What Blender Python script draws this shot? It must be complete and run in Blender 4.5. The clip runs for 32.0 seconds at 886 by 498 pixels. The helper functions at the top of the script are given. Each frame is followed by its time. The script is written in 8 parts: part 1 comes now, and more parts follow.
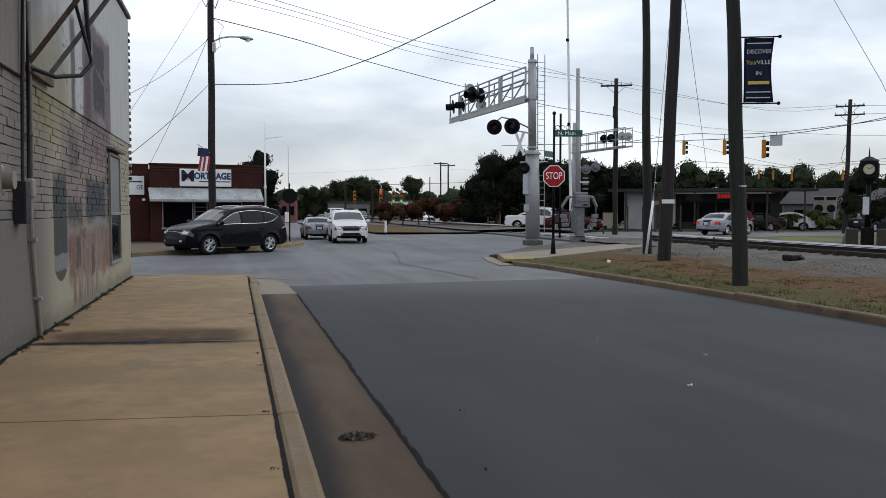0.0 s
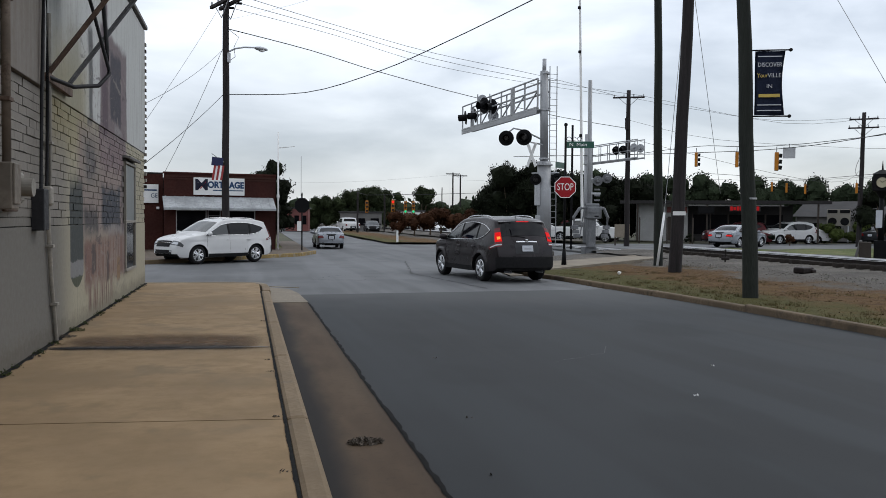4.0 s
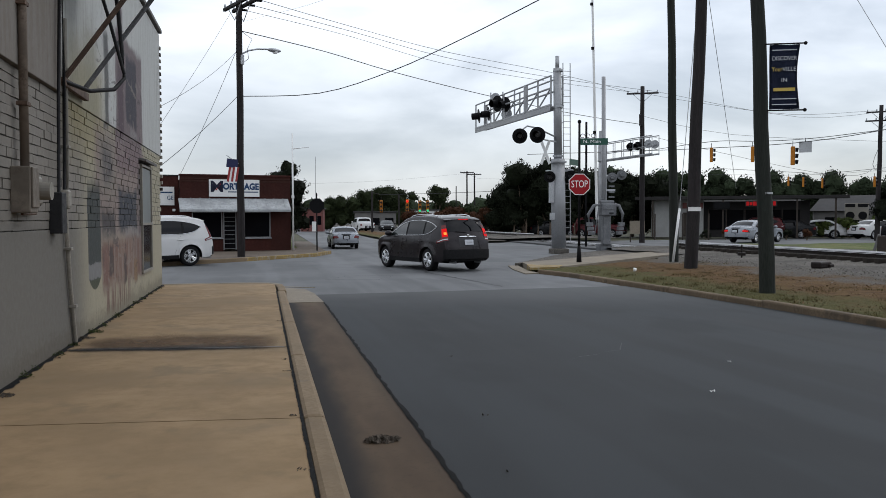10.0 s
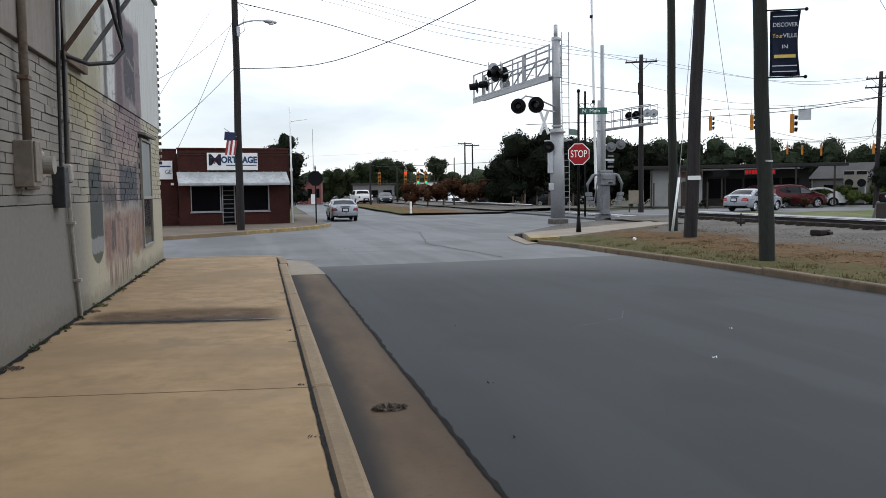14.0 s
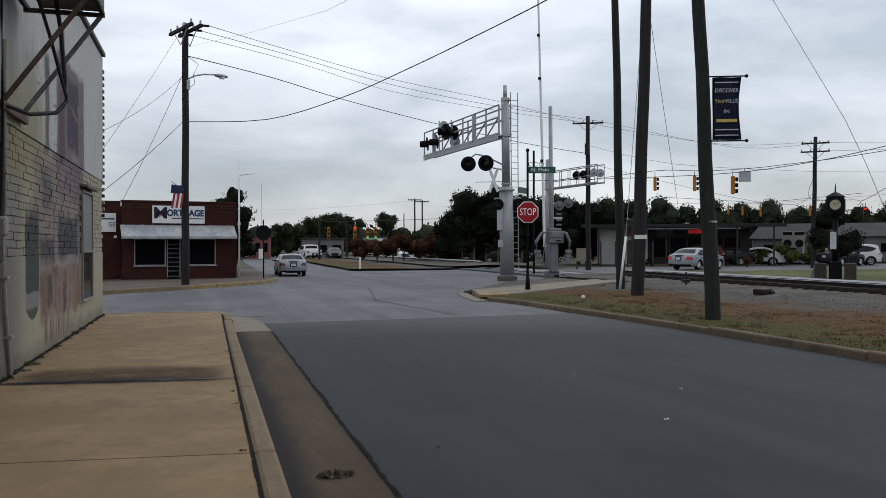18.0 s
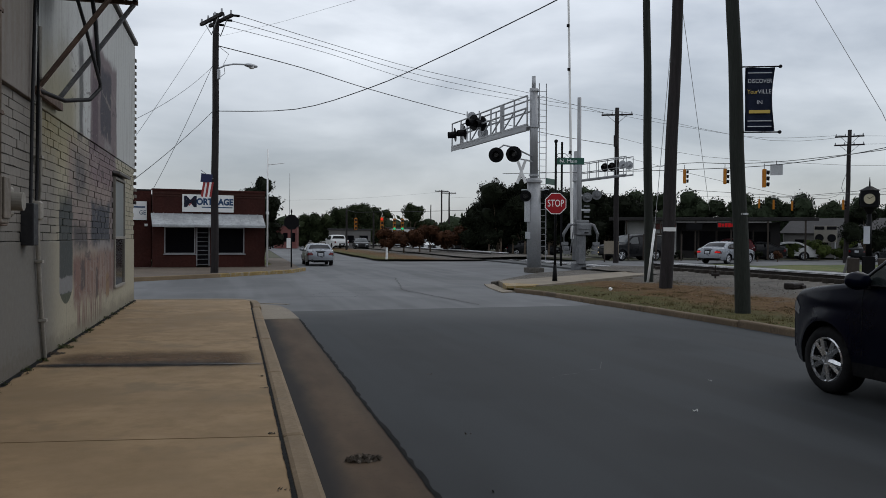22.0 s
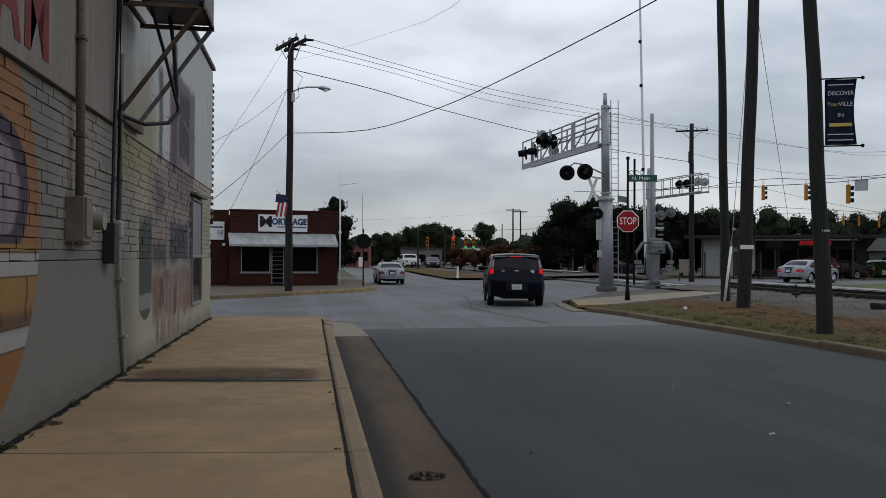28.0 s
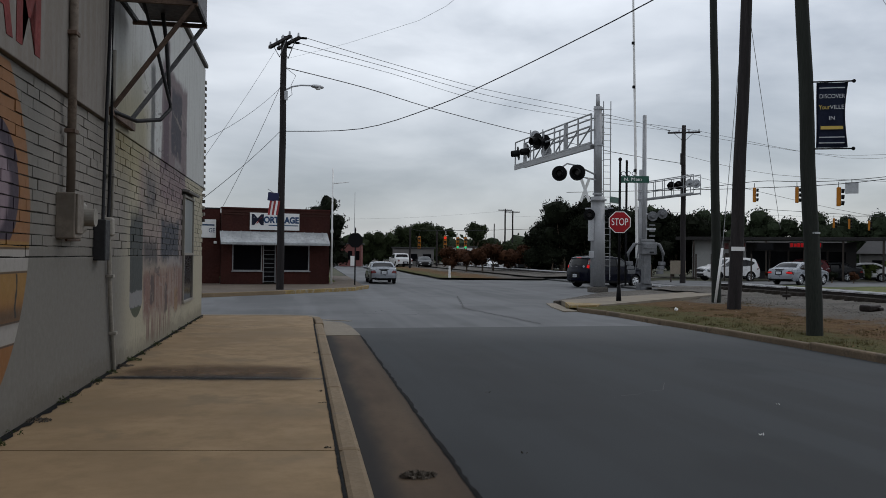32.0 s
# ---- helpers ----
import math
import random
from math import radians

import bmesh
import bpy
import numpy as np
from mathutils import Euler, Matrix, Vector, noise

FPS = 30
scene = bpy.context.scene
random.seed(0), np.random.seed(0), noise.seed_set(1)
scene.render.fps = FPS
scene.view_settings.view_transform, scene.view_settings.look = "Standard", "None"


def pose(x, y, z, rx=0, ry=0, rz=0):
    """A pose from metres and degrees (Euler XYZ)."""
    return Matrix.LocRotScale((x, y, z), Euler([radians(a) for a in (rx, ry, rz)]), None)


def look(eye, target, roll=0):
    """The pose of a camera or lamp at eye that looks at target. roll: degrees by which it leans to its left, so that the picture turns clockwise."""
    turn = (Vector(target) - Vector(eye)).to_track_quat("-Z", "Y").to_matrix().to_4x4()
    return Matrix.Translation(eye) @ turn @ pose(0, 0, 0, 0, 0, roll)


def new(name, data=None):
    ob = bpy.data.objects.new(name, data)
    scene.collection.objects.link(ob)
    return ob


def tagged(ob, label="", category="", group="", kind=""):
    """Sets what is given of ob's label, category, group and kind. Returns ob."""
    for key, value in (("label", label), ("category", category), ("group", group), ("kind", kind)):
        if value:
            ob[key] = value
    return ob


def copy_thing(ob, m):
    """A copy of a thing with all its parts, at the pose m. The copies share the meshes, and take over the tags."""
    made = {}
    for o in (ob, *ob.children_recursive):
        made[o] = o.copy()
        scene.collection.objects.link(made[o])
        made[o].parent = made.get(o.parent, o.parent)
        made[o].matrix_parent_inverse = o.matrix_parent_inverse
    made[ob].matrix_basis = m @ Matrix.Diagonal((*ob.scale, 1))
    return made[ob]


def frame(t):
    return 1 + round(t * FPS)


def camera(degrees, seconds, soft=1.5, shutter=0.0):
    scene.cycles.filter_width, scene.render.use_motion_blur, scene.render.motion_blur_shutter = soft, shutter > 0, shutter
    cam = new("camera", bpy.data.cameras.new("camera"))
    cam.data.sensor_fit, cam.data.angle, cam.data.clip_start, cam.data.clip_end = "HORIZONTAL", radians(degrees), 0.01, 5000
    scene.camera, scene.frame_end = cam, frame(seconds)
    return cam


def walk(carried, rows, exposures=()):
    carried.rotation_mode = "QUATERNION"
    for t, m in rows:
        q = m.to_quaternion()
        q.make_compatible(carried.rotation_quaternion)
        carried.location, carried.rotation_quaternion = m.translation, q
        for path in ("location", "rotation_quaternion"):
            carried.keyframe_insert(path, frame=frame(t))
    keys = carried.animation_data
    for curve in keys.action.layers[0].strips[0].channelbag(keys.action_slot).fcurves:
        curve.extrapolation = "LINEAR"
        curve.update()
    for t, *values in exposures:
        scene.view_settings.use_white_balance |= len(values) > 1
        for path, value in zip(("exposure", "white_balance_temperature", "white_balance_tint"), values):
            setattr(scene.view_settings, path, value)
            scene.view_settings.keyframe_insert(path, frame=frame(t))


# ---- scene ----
cam = camera(56.83, 32.0, soft=0.55)
PATH = [
    (0.0, pose(0.002, 0.079, 1.650, 87.267, -0.121, -14.285)),
    (0.5, pose(-0.007, 0.060, 1.645, 86.740, -0.101, -13.888)),
    (1.0, pose(-0.025, 0.053, 1.642, 87.093, -0.241, -14.020)),
    (1.5, pose(-0.042, 0.051, 1.640, 87.448, -0.155, -14.672)),
    (2.0, pose(-0.054, 0.047, 1.651, 87.010, 0.019, -14.834)),
    (2.5, pose(0.006, 0.171, 1.629, 87.784, -0.071, -14.106)),
    (3.0, pose(-0.000, -0.046, 1.657, 88.223, 0.341, -13.455)),
    (3.5, pose(-0.001, -0.037, 1.646, 87.967, -0.532, -13.478)),
    (5.5, pose(0.009, -0.034, 1.645, 88.073, -0.456, -13.352)),
    (6.0, pose(0.000, -0.000, 1.630, 88.000, -0.500, -13.500)),
    (6.5, pose(0.008, -0.030, 1.641, 87.763, -0.417, -13.410)),
    (7.0, pose(0.004, -0.045, 1.642, 87.872, -0.042, -13.338)),
    (7.5, pose(0.011, -0.024, 1.643, 88.288, 0.162, -14.734)),
    (8.0, pose(0.003, -0.033, 1.645, 88.365, -0.004, -14.200)),
    (8.5, pose(-0.003, -0.028, 1.641, 87.797, 0.452, -13.391)),
    (9.0, pose(0.004, -0.030, 1.642, 88.205, 0.540, -12.950)),
    (9.5, pose(0.008, -0.042, 1.638, 88.020, 0.522, -12.210)),
    (10.0, pose(0.002, -0.057, 1.641, 87.903, 0.154, -12.430)),
    (10.5, pose(0.004, -0.044, 1.635, 88.052, 0.108, -12.409)),
    (11.0, pose(-0.001, -0.040, 1.637, 87.211, 0.081, -12.886)),
    (11.5, pose(-0.023, -0.086, 1.631, 87.204, 0.869, -11.753)),
    (12.0, pose(-0.055, -0.108, 1.620, 85.434, -0.227, -8.131)),
    (12.5, pose(-0.082, -0.125, 1.614, 84.853, 0.342, -9.190)),
    (13.0, pose(-0.076, -0.101, 1.617, 84.196, 0.844, -11.338)),
    (13.5, pose(-0.066, -0.092, 1.629, 84.575, 0.526, -11.838)),
    (14.0, pose(-0.053, -0.080, 1.628, 85.926, 0.723, -12.567)),
    (14.5, pose(-0.041, -0.030, 1.612, 85.651, 0.860, -13.253)),
    (16.5, pose(-0.026, 0.087, 1.645, 86.191, 0.602, -15.609)),
    (17.0, pose(-0.031, 0.075, 1.641, 88.465, -0.186, -16.980)),
    (17.5, pose(-0.037, 0.052, 1.648, 89.418, 0.379, -16.334)),
    (18.0, pose(-0.037, 0.047, 1.650, 89.795, 0.092, -16.100)),
    (18.5, pose(-0.037, 0.064, 1.643, 89.664, -0.007, -16.014)),
    (19.0, pose(-0.043, 0.054, 1.644, 89.980, -0.195, -15.907)),
    (19.5, pose(-0.062, -0.010, 1.637, 90.377, -0.087, -15.870)),
    (20.0, pose(-0.051, 0.046, 1.639, 91.098, 0.079, -15.363)),
    (20.5, pose(-0.046, 0.059, 1.628, 90.901, 0.000, -15.363)),
    (21.0, pose(-0.049, 0.055, 1.626, 90.769, -0.281, -15.191)),
    (21.5, pose(-0.051, 0.044, 1.622, 90.302, -0.292, -14.355)),
    (22.0, pose(-0.056, 0.059, 1.612, 89.206, -0.455, -14.250)),
    (22.5, pose(-0.067, 0.048, 1.614, 89.467, -0.597, -13.598)),
    (23.0, pose(-0.078, 0.047, 1.620, 89.795, -0.338, -13.524)),
    (23.5, pose(-0.062, 0.048, 1.619, 89.522, 0.758, -12.220)),
    (24.0, pose(-0.027, 0.072, 1.621, 90.480, 0.010, -10.657)),
    (24.5, pose(-0.012, 0.066, 1.613, 90.657, -0.122, -9.638)),
    (25.0, pose(-0.010, 0.041, 1.606, 90.505, 0.257, -9.011)),
    (25.5, pose(-0.009, 0.040, 1.599, 90.387, -0.339, -8.952)),
    (27.5, pose(-0.004, 0.051, 1.601, 90.508, -0.329, -9.128)),
    (28.0, pose(0.001, 0.054, 1.596, 90.502, -0.339, -9.244)),
    (28.5, pose(-0.001, 0.053, 1.598, 90.438, -0.363, -9.064)),
    (29.0, pose(0.005, 0.060, 1.598, 90.544, -0.482, -9.525)),
    (29.5, pose(0.001, 0.063, 1.597, 90.582, -0.676, -9.764)),
    (30.0, pose(0.000, 0.054, 1.598, 90.523, -0.777, -9.796)),
    (30.5, pose(0.004, 0.047, 1.596, 90.690, -0.809, -9.619)),
    (31.0, pose(-0.004, 0.042, 1.596, 91.045, -0.784, -9.666)),
    (31.5, pose(-0.006, 0.051, 1.593, 90.672, -0.802, -9.778)),
    (32.0, pose(-0.001, 0.055, 1.592, 90.484, -0.753, -9.809)),
]
# the film camera's own gain changes
EXPOSURES = [(0.0, -0.03), (1.0, 0.12), (2.0, 0.15), (3.0, -0.06), (5.5, -0.02), (7.0, -0.05), (8.0, -0.14), (9.0, -0.06), (10.0, -0.04), (11.0, 0.04), (11.5, 0.10), (12.0, 0.26), (13.0, 0.53), (14.0, 0.42), (16.5, 0.3), (17.0, -0.04), (17.6, -0.26), (19.0, -0.42), (20.0, -0.53), (21.5, -0.54), (23.0, -0.42), (24.0, -0.49), (32.0, -0.56)]
walk(cam, PATH, EXPOSURES)

# ---- sky and light: an overcast day ----
world = bpy.data.worlds.new("overcast_sky")
scene.world = world
world.use_nodes = True
wn, wl = world.node_tree.nodes, world.node_tree.links
wn.clear()


def wnode(kind, **kw):
    n = wn.new(kind)
    for k, v in kw.items():
        n.inputs[k].default_value = v
    return n


SUN_EL, SUN_ROT = radians(48), radians(70)
sky = wn.new("ShaderNodeTexSky")
sky.sky_type, sky.sun_disc, sky.sun_elevation, sky.sun_rotation = "NISHITA", False, SUN_EL, SUN_ROT
wco = wn.new("ShaderNodeTexCoord")
wmap = wn.new("ShaderNodeMapping")
wmap.inputs["Scale"].default_value = (1.0, 1.0, 3.0)
wl.new(wco.outputs["Generated"], wmap.inputs["Vector"])
cloud = wnode("ShaderNodeTexNoise", Scale=2.6, Detail=7.0, Roughness=0.50, Distortion=0.25)
wl.new(wmap.outputs["Vector"], cloud.inputs["Vector"])
cramp = wn.new("ShaderNodeValToRGB")
cramp.color_ramp.elements[0].position, cramp.color_ramp.elements[0].color = 0.34, (0.55, 0.595, 0.66, 1)
cramp.color_ramp.elements[1].position, cramp.color_ramp.elements[1].color = 0.66, (1.165, 1.21, 1.275, 1)
wl.new(cloud.outputs["Fac"], cramp.inputs["Fac"])
bg_cloud, bg_sky = wn.new("ShaderNodeBackground"), wn.new("ShaderNodeBackground")
bg_cloud.inputs["Strength"].default_value = 0.95
bg_sky.inputs["Strength"].default_value = 0.03
wsep = wn.new("ShaderNodeSeparateXYZ")
wl.new(wco.outputs["Generated"], wsep.inputs[0])
wrise = wn.new("ShaderNodeMapRange")
for k, v in (("From Min", 0.0), ("From Max", 0.30), ("To Min", 0.67), ("To Max", 1.19)):
    wrise.inputs[k].default_value = v
wl.new(wsep.outputs["Z"], wrise.inputs["Value"])
wmul = wn.new("ShaderNodeMix")
wmul.data_type, wmul.blend_type = "RGBA", "MULTIPLY"
wmul.inputs[0].default_value = 1.0
wl.new(cramp.outputs["Color"], wmul.inputs[6])
wl.new(wrise.outputs["Result"], wmul.inputs[7])
wl.new(wmul.outputs[2], bg_cloud.inputs["Color"])
wl.new(sky.outputs["Color"], bg_sky.inputs["Color"])
wadd, wout = wn.new("ShaderNodeAddShader"), wn.new("ShaderNodeOutputWorld")
wl.new(bg_cloud.outputs[0], wadd.inputs[0])
wl.new(bg_sky.outputs[0], wadd.inputs[1])
wl.new(wadd.outputs[0], wout.inputs["Surface"])

sun = new("sun", bpy.data.lights.new("sun", "SUN"))
sun.data.energy, sun.data.angle, sun.data.color = 0.5, radians(30), (1.0, 0.97, 0.93)
sun.matrix_world = look((0, 0, 30), (0 - math.sin(SUN_ROT) * 20, 0 - math.cos(SUN_ROT) * 20, 30 - 20 * math.tan(SUN_EL)))

# ---- materials ----


class Nodes:
    """A small writer of node materials."""

    def __init__(self, name):
        self.m = bpy.data.materials.new(name)
        self.m.use_nodes = True
        self.t = self.m.node_tree
        self.p = self.t.nodes["Principled BSDF"]
        self.co = self.t.nodes.new("ShaderNodeTexCoord")
        self.geo = self.t.nodes.new("ShaderNodeNewGeometry")

    def link(self, a, b):
        self.t.links.new(a, b)

    def val(self, sock, v):
        if hasattr(v, "links"):
            self.link(v, sock)
        elif v is not None:
            sock.default_value = v

    def noise(self, scale, detail=4.0, rough=0.55, vec=None, stretch=None, distort=0.0):
        n = self.t.nodes.new("ShaderNodeTexNoise")
        n.inputs["Scale"].default_value, n.inputs["Detail"].default_value = scale, detail
        n.inputs["Roughness"].default_value, n.inputs["Distortion"].default_value = rough, distort
        v = vec or self.co.outputs["Object"]
        if stretch:
            mp = self.t.nodes.new("ShaderNodeMapping")
            mp.inputs["Scale"].default_value = stretch
            self.link(v, mp.inputs["Vector"])
            v = mp.outputs["Vector"]
        self.link(v, n.inputs["Vector"])
        return n.outputs["Fac"]

    def math(self, op, a, b=0.0, c=None, clamp=False):
        n = self.t.nodes.new("ShaderNodeMath")
        n.operation, n.use_clamp = op, clamp
        self.val(n.inputs[0], a)
        self.val(n.inputs[1], b)
        if c is not None:
            self.val(n.inputs[2], c)
        return n.outputs[0]

    def step(self, v, lo, hi, a=0.0, b=1.0):
        n = self.t.nodes.new("ShaderNodeMapRange")
        n.interpolation_type = "SMOOTHSTEP"
        self.val(n.inputs["Value"], v)
        for k, x in (("From Min", lo), ("From Max", hi), ("To Min", a), ("To Max", b)):
            n.inputs[k].default_value = x
        return n.outputs["Result"]

    def mix(self, fac, a, b, mode="MIX"):
        n = self.t.nodes.new("ShaderNodeMix")
        n.data_type, n.blend_type = "RGBA", mode
        self.val(n.inputs[0], fac)
        for s, v in ((n.inputs[6], a), (n.inputs[7], b)):
            self.val(s, (*v, 1.0) if isinstance(v, tuple) and len(v) == 3 else v)
        return n.outputs[2]

    def bump(self, height, strength, dist=0.02):
        n = self.t.nodes.new("ShaderNodeBump")
        n.inputs["Strength"].default_value, n.inputs["Distance"].default_value = strength, dist
        self.link(height, n.inputs["Height"])
        self.link(n.outputs["Normal"], self.p.inputs["Normal"])

    def done(self, colour, rough=0.7, metal=0.0, **kw):
        self.val(self.p.inputs["Base Color"], (*colour, 1.0) if isinstance(colour, tuple) and len(colour) == 3 else colour)
        self.val(self.p.inputs["Roughness"], rough)
        self.p.inputs["Metallic"].default_value = metal
        for k, v in kw.items():
            self.p.inputs[k.replace("_", " ")].default_value = v
        return self.m


def scaled(c, k):
    return tuple(min(1.0, x * k) for x in c)


def surface(name, c, rough=0.7, metal=0.0, big=0.6, fine=18.0, amount=0.25, bump=0.15, bdist=0.01, spot=None, pieces=0.0, stretch=None, **kw):
    """Colour with broad and fine variation, fine relief and gloss that varies."""
    kw.setdefault("Specular_IOR_Level", 0.5 if metal or rough < 0.5 else 0.25)
    n = Nodes(name)
    a = n.noise(big, 3.0, 0.6, stretch=stretch)
    b = n.noise(fine, 5.0, 0.65, stretch=stretch)
    col = n.mix(n.step(a, 0.3, 0.7), scaled(c, 1 - amount), scaled(c, 1 + amount))
    col = n.mix(n.step(b, 0.35, 0.75), col, scaled(c, 1 - amount * 0.8))
    if spot:
        s = n.noise(spot[1], 4.0, 0.7)
        col = n.mix(n.math("MULTIPLY", n.step(s, spot[2], spot[2] + 0.12), spot[3]), col, spot[0])
    if pieces:
        oi = n.t.nodes.new("ShaderNodeObjectInfo")
        isl = n.math("FRACT", n.math("ADD", oi.outputs["Random"], n.geo.outputs["Random Per Island"]))
        col = n.mix(n.step(isl, 0.0, 1.0, 0.0, 1.0), n.mix(pieces, col, scaled(c, 0.45)), n.mix(pieces * 0.6, col, scaled(c, 1.35)))
    if bump:
        n.bump(b, bump, bdist)
    return n.done(col, n.step(b, 0.2, 0.8, max(0.0, rough - 0.12), min(1.0, rough + 0.1)), metal, **kw)


M = {}


def road_material(name, c, patch, streak, meet=None):
    n = Nodes(name)
    pos = n.geo.outputs["Position"]
    big = n.noise(0.18, 3.0, 0.6, pos)
    lane = n.noise(0.75, 3.0, 0.6, pos, stretch=(1.0, 0.07, 1.0))
    grit = n.noise(55.0, 3.0, 0.8, pos)
    mid = n.noise(0.55, 3.0, 0.55, pos, stretch=(1.0, 0.5, 1.0))
    col = n.mix(n.step(big, 0.38, 0.62), scaled(c, 0.84), scaled(c, 1.16))
    col = n.mix(n.math("MULTIPLY", n.step(lane, 0.42, 0.60), streak), col, scaled(c, 1.75))
    col = n.mix(n.math("MULTIPLY", n.step(mid, 0.52, 0.64), patch), col, scaled(c, 0.66))
    col = n.mix(n.math("MULTIPLY", n.step(grit, 0.5, 0.8), 0.035), col, scaled(c, 1.6))
    if meet:
        sep = n.t.nodes.new("ShaderNodeSeparateXYZ")
        n.link(pos, sep.inputs[0])
        far = n.math("ADD", n.math("ADD", sep.outputs["Y"], n.math("MULTIPLY", sep.outputs["X"], 0.28)), n.math("MULTIPLY", n.math("SUBTRACT", mid, 0.5), 5.0))
        col = n.mix(n.math("MULTIPLY", n.step(far, 15.5, 21.8), 0.75), col, meet)
    n.bump(grit, 0.025, 0.002)
    return n.done(col, n.step(lane, 0.3, 0.7, 0.74, 0.84), 0.0, Specular_IOR_Level=0.25)


M["asphalt_dark"] = road_material("asphalt_dark", (0.0192, 0.0214, 0.0234), 0.45, 0.8, (0.085, 0.087, 0.089))
M["asphalt_old"] = road_material("asphalt_old", (0.106, 0.109, 0.113), 0.3, 0.4)
M["concrete"] = surface("concrete_walk", (0.250, 0.172, 0.095), 0.85, big=0.55, fine=3.2, amount=0.20, bump=0.03, bdist=0.003,
                        spot=((0.185, 0.138, 0.088), 0.8, 0.54, 0.6), pieces=0.04)
M["concrete_far"] = surface("shop_walk", (0.115, 0.092, 0.072), 0.85, big=0.5, fine=12, amount=0.2, spot=((0.10, 0.08, 0.065), 0.7, 0.52, 0.6))
M["kerb_old"] = surface("stained_kerb", (0.140, 0.103, 0.068), 0.88, big=0.8, fine=20, amount=0.25, spot=((0.055, 0.045, 0.035), 1.4, 0.52, 0.7), pieces=0.2)
M["kerb"] = surface("kerb_concrete", (0.190, 0.140, 0.088), 0.85, big=0.9, fine=26, amount=0.2, spot=((0.10, 0.09, 0.08), 2.2, 0.6, 0.6), pieces=0.15)


def gutter_material():
    """Brown concrete, near black along the kerb's foot, paler in the middle."""
    n = Nodes("gutter_concrete")
    pos = n.geo.outputs["Position"]
    sep = n.t.nodes.new("ShaderNodeSeparateXYZ")
    n.link(pos, sep.inputs[0])
    broad, fine = n.noise(0.9, 4.0, 0.6, pos, stretch=(1, 0.3, 1)), n.noise(16.0, 5.0, 0.7, pos)
    x = n.math("ADD", sep.outputs["X"], n.math("MULTIPLY", n.math("SUBTRACT", broad, 0.5), 0.35))
    col = n.mix(n.step(broad, 0.3, 0.7), (0.058, 0.038, 0.024), (0.108, 0.076, 0.048))
    col = n.mix(n.step(x, 0.52, 0.78, 1.0, 0.0), col, (0.016, 0.014, 0.013))
    col = n.mix(n.math("MULTIPLY", n.step(x, 0.98, 1.2), 0.5), col, (0.030, 0.024, 0.019))
    col = n.mix(n.math("MULTIPLY", n.step(fine, 0.5, 0.75), 0.35), col, (0.028, 0.021, 0.016))
    n.bump(fine, 0.12, 0.003)
    return n.done(col, 0.88, 0.0, Specular_IOR_Level=0.25)


M["gutter"] = gutter_material()
M["gutter_new"] = surface("apron_concrete", (0.21, 0.18, 0.14), 0.85, big=0.9, fine=20, amount=0.15)
M["tar"] = surface("tar", (0.012, 0.012, 0.012), 0.95, amount=0.3, Specular_IOR_Level=0.1)
M["yellow_ramp"] = surface("yellow_ramp", (0.27, 0.19, 0.075), 0.8, big=1.5, fine=16, amount=0.3, spot=((0.25, 0.23, 0.2), 3.0, 0.5, 0.7))
def verge_material():
    """Olive grass by the kerb, dry brown soil, then gravel towards the track."""
    n = Nodes("verge_ground")
    pos = n.geo.outputs["Position"]
    sep = n.t.nodes.new("ShaderNodeSeparateXYZ")
    n.link(pos, sep.inputs[0])
    wob = n.math("MULTIPLY", n.math("SUBTRACT", n.noise(0.45, 5.0, 0.65, pos), 0.5), 7.0)
    x = n.math("ADD", sep.outputs["X"], wob)
    fine, grit, tuft = n.noise(11.0, 5.0, 0.75, pos), n.noise(38.0, 3.0, 0.7, pos), n.noise(3.2, 5.0, 0.7, pos)
    soil = n.mix(n.step(tuft, 0.35, 0.65), (0.070, 0.036, 0.015), (0.125, 0.076, 0.031))
    grass = n.mix(n.step(fine, 0.35, 0.7), (0.044, 0.044, 0.012), (0.098, 0.086, 0.030))
    gravel = n.mix(n.step(grit, 0.35, 0.65), (0.055, 0.049, 0.043), (0.140, 0.129, 0.115))
    col = n.mix(n.step(x, 10.6, 12.4), grass, soil)
    col = n.mix(n.math("MULTIPLY", n.step(tuft, 0.55, 0.7), 0.6), col, (0.050, 0.046, 0.018))
    col = n.mix(n.step(x, 13.8, 15.6), col, gravel)
    col = n.mix(n.math("MULTIPLY", n.step(fine, 0.55, 0.75), 0.4), col, (0.028, 0.022, 0.015))
    n.bump(fine, 0.9, 0.05)
    return n.done(col, 0.95, 0.0, Specular_IOR_Level=0.15)


M["verge"] = verge_material()
M["field"] = surface("mown_grass", (0.068, 0.086, 0.018), 0.95, big=0.15, fine=5, amount=0.4, bump=0.6, bdist=0.05, spot=((0.14, 0.12, 0.05), 0.3, 0.5, 0.5))
M["ground"] = surface("far_ground", (0.06, 0.06, 0.036), 0.95, big=0.02, fine=0.4, amount=0.4)
M["ballast"] = surface("ballast_gravel", (0.125, 0.114, 0.101), 0.95, big=0.5, fine=24, amount=0.4, bump=1.0, bdist=0.06, spot=((0.07, 0.06, 0.05), 9.0, 0.52, 0.8))
M["stone"] = surface("ballast_stone", (0.175, 0.162, 0.145), 0.9, fine=30, amount=0.3, pieces=0.5)
M["rail"] = surface("rail_steel", (0.020, 0.014, 0.012), 0.6, 0.6, amount=0.4)
# near-white and non-metallic: the sky's sheen on the rail put into the colour
M["rail_sheen"] = surface("painted_rail_sheen", (0.80, 0.80, 0.82), 0.3, 0.0, amount=0.1)
M["sleeper"] = surface("creosoted_timber", (0.03, 0.024, 0.0192), 0.85, amount=0.4)
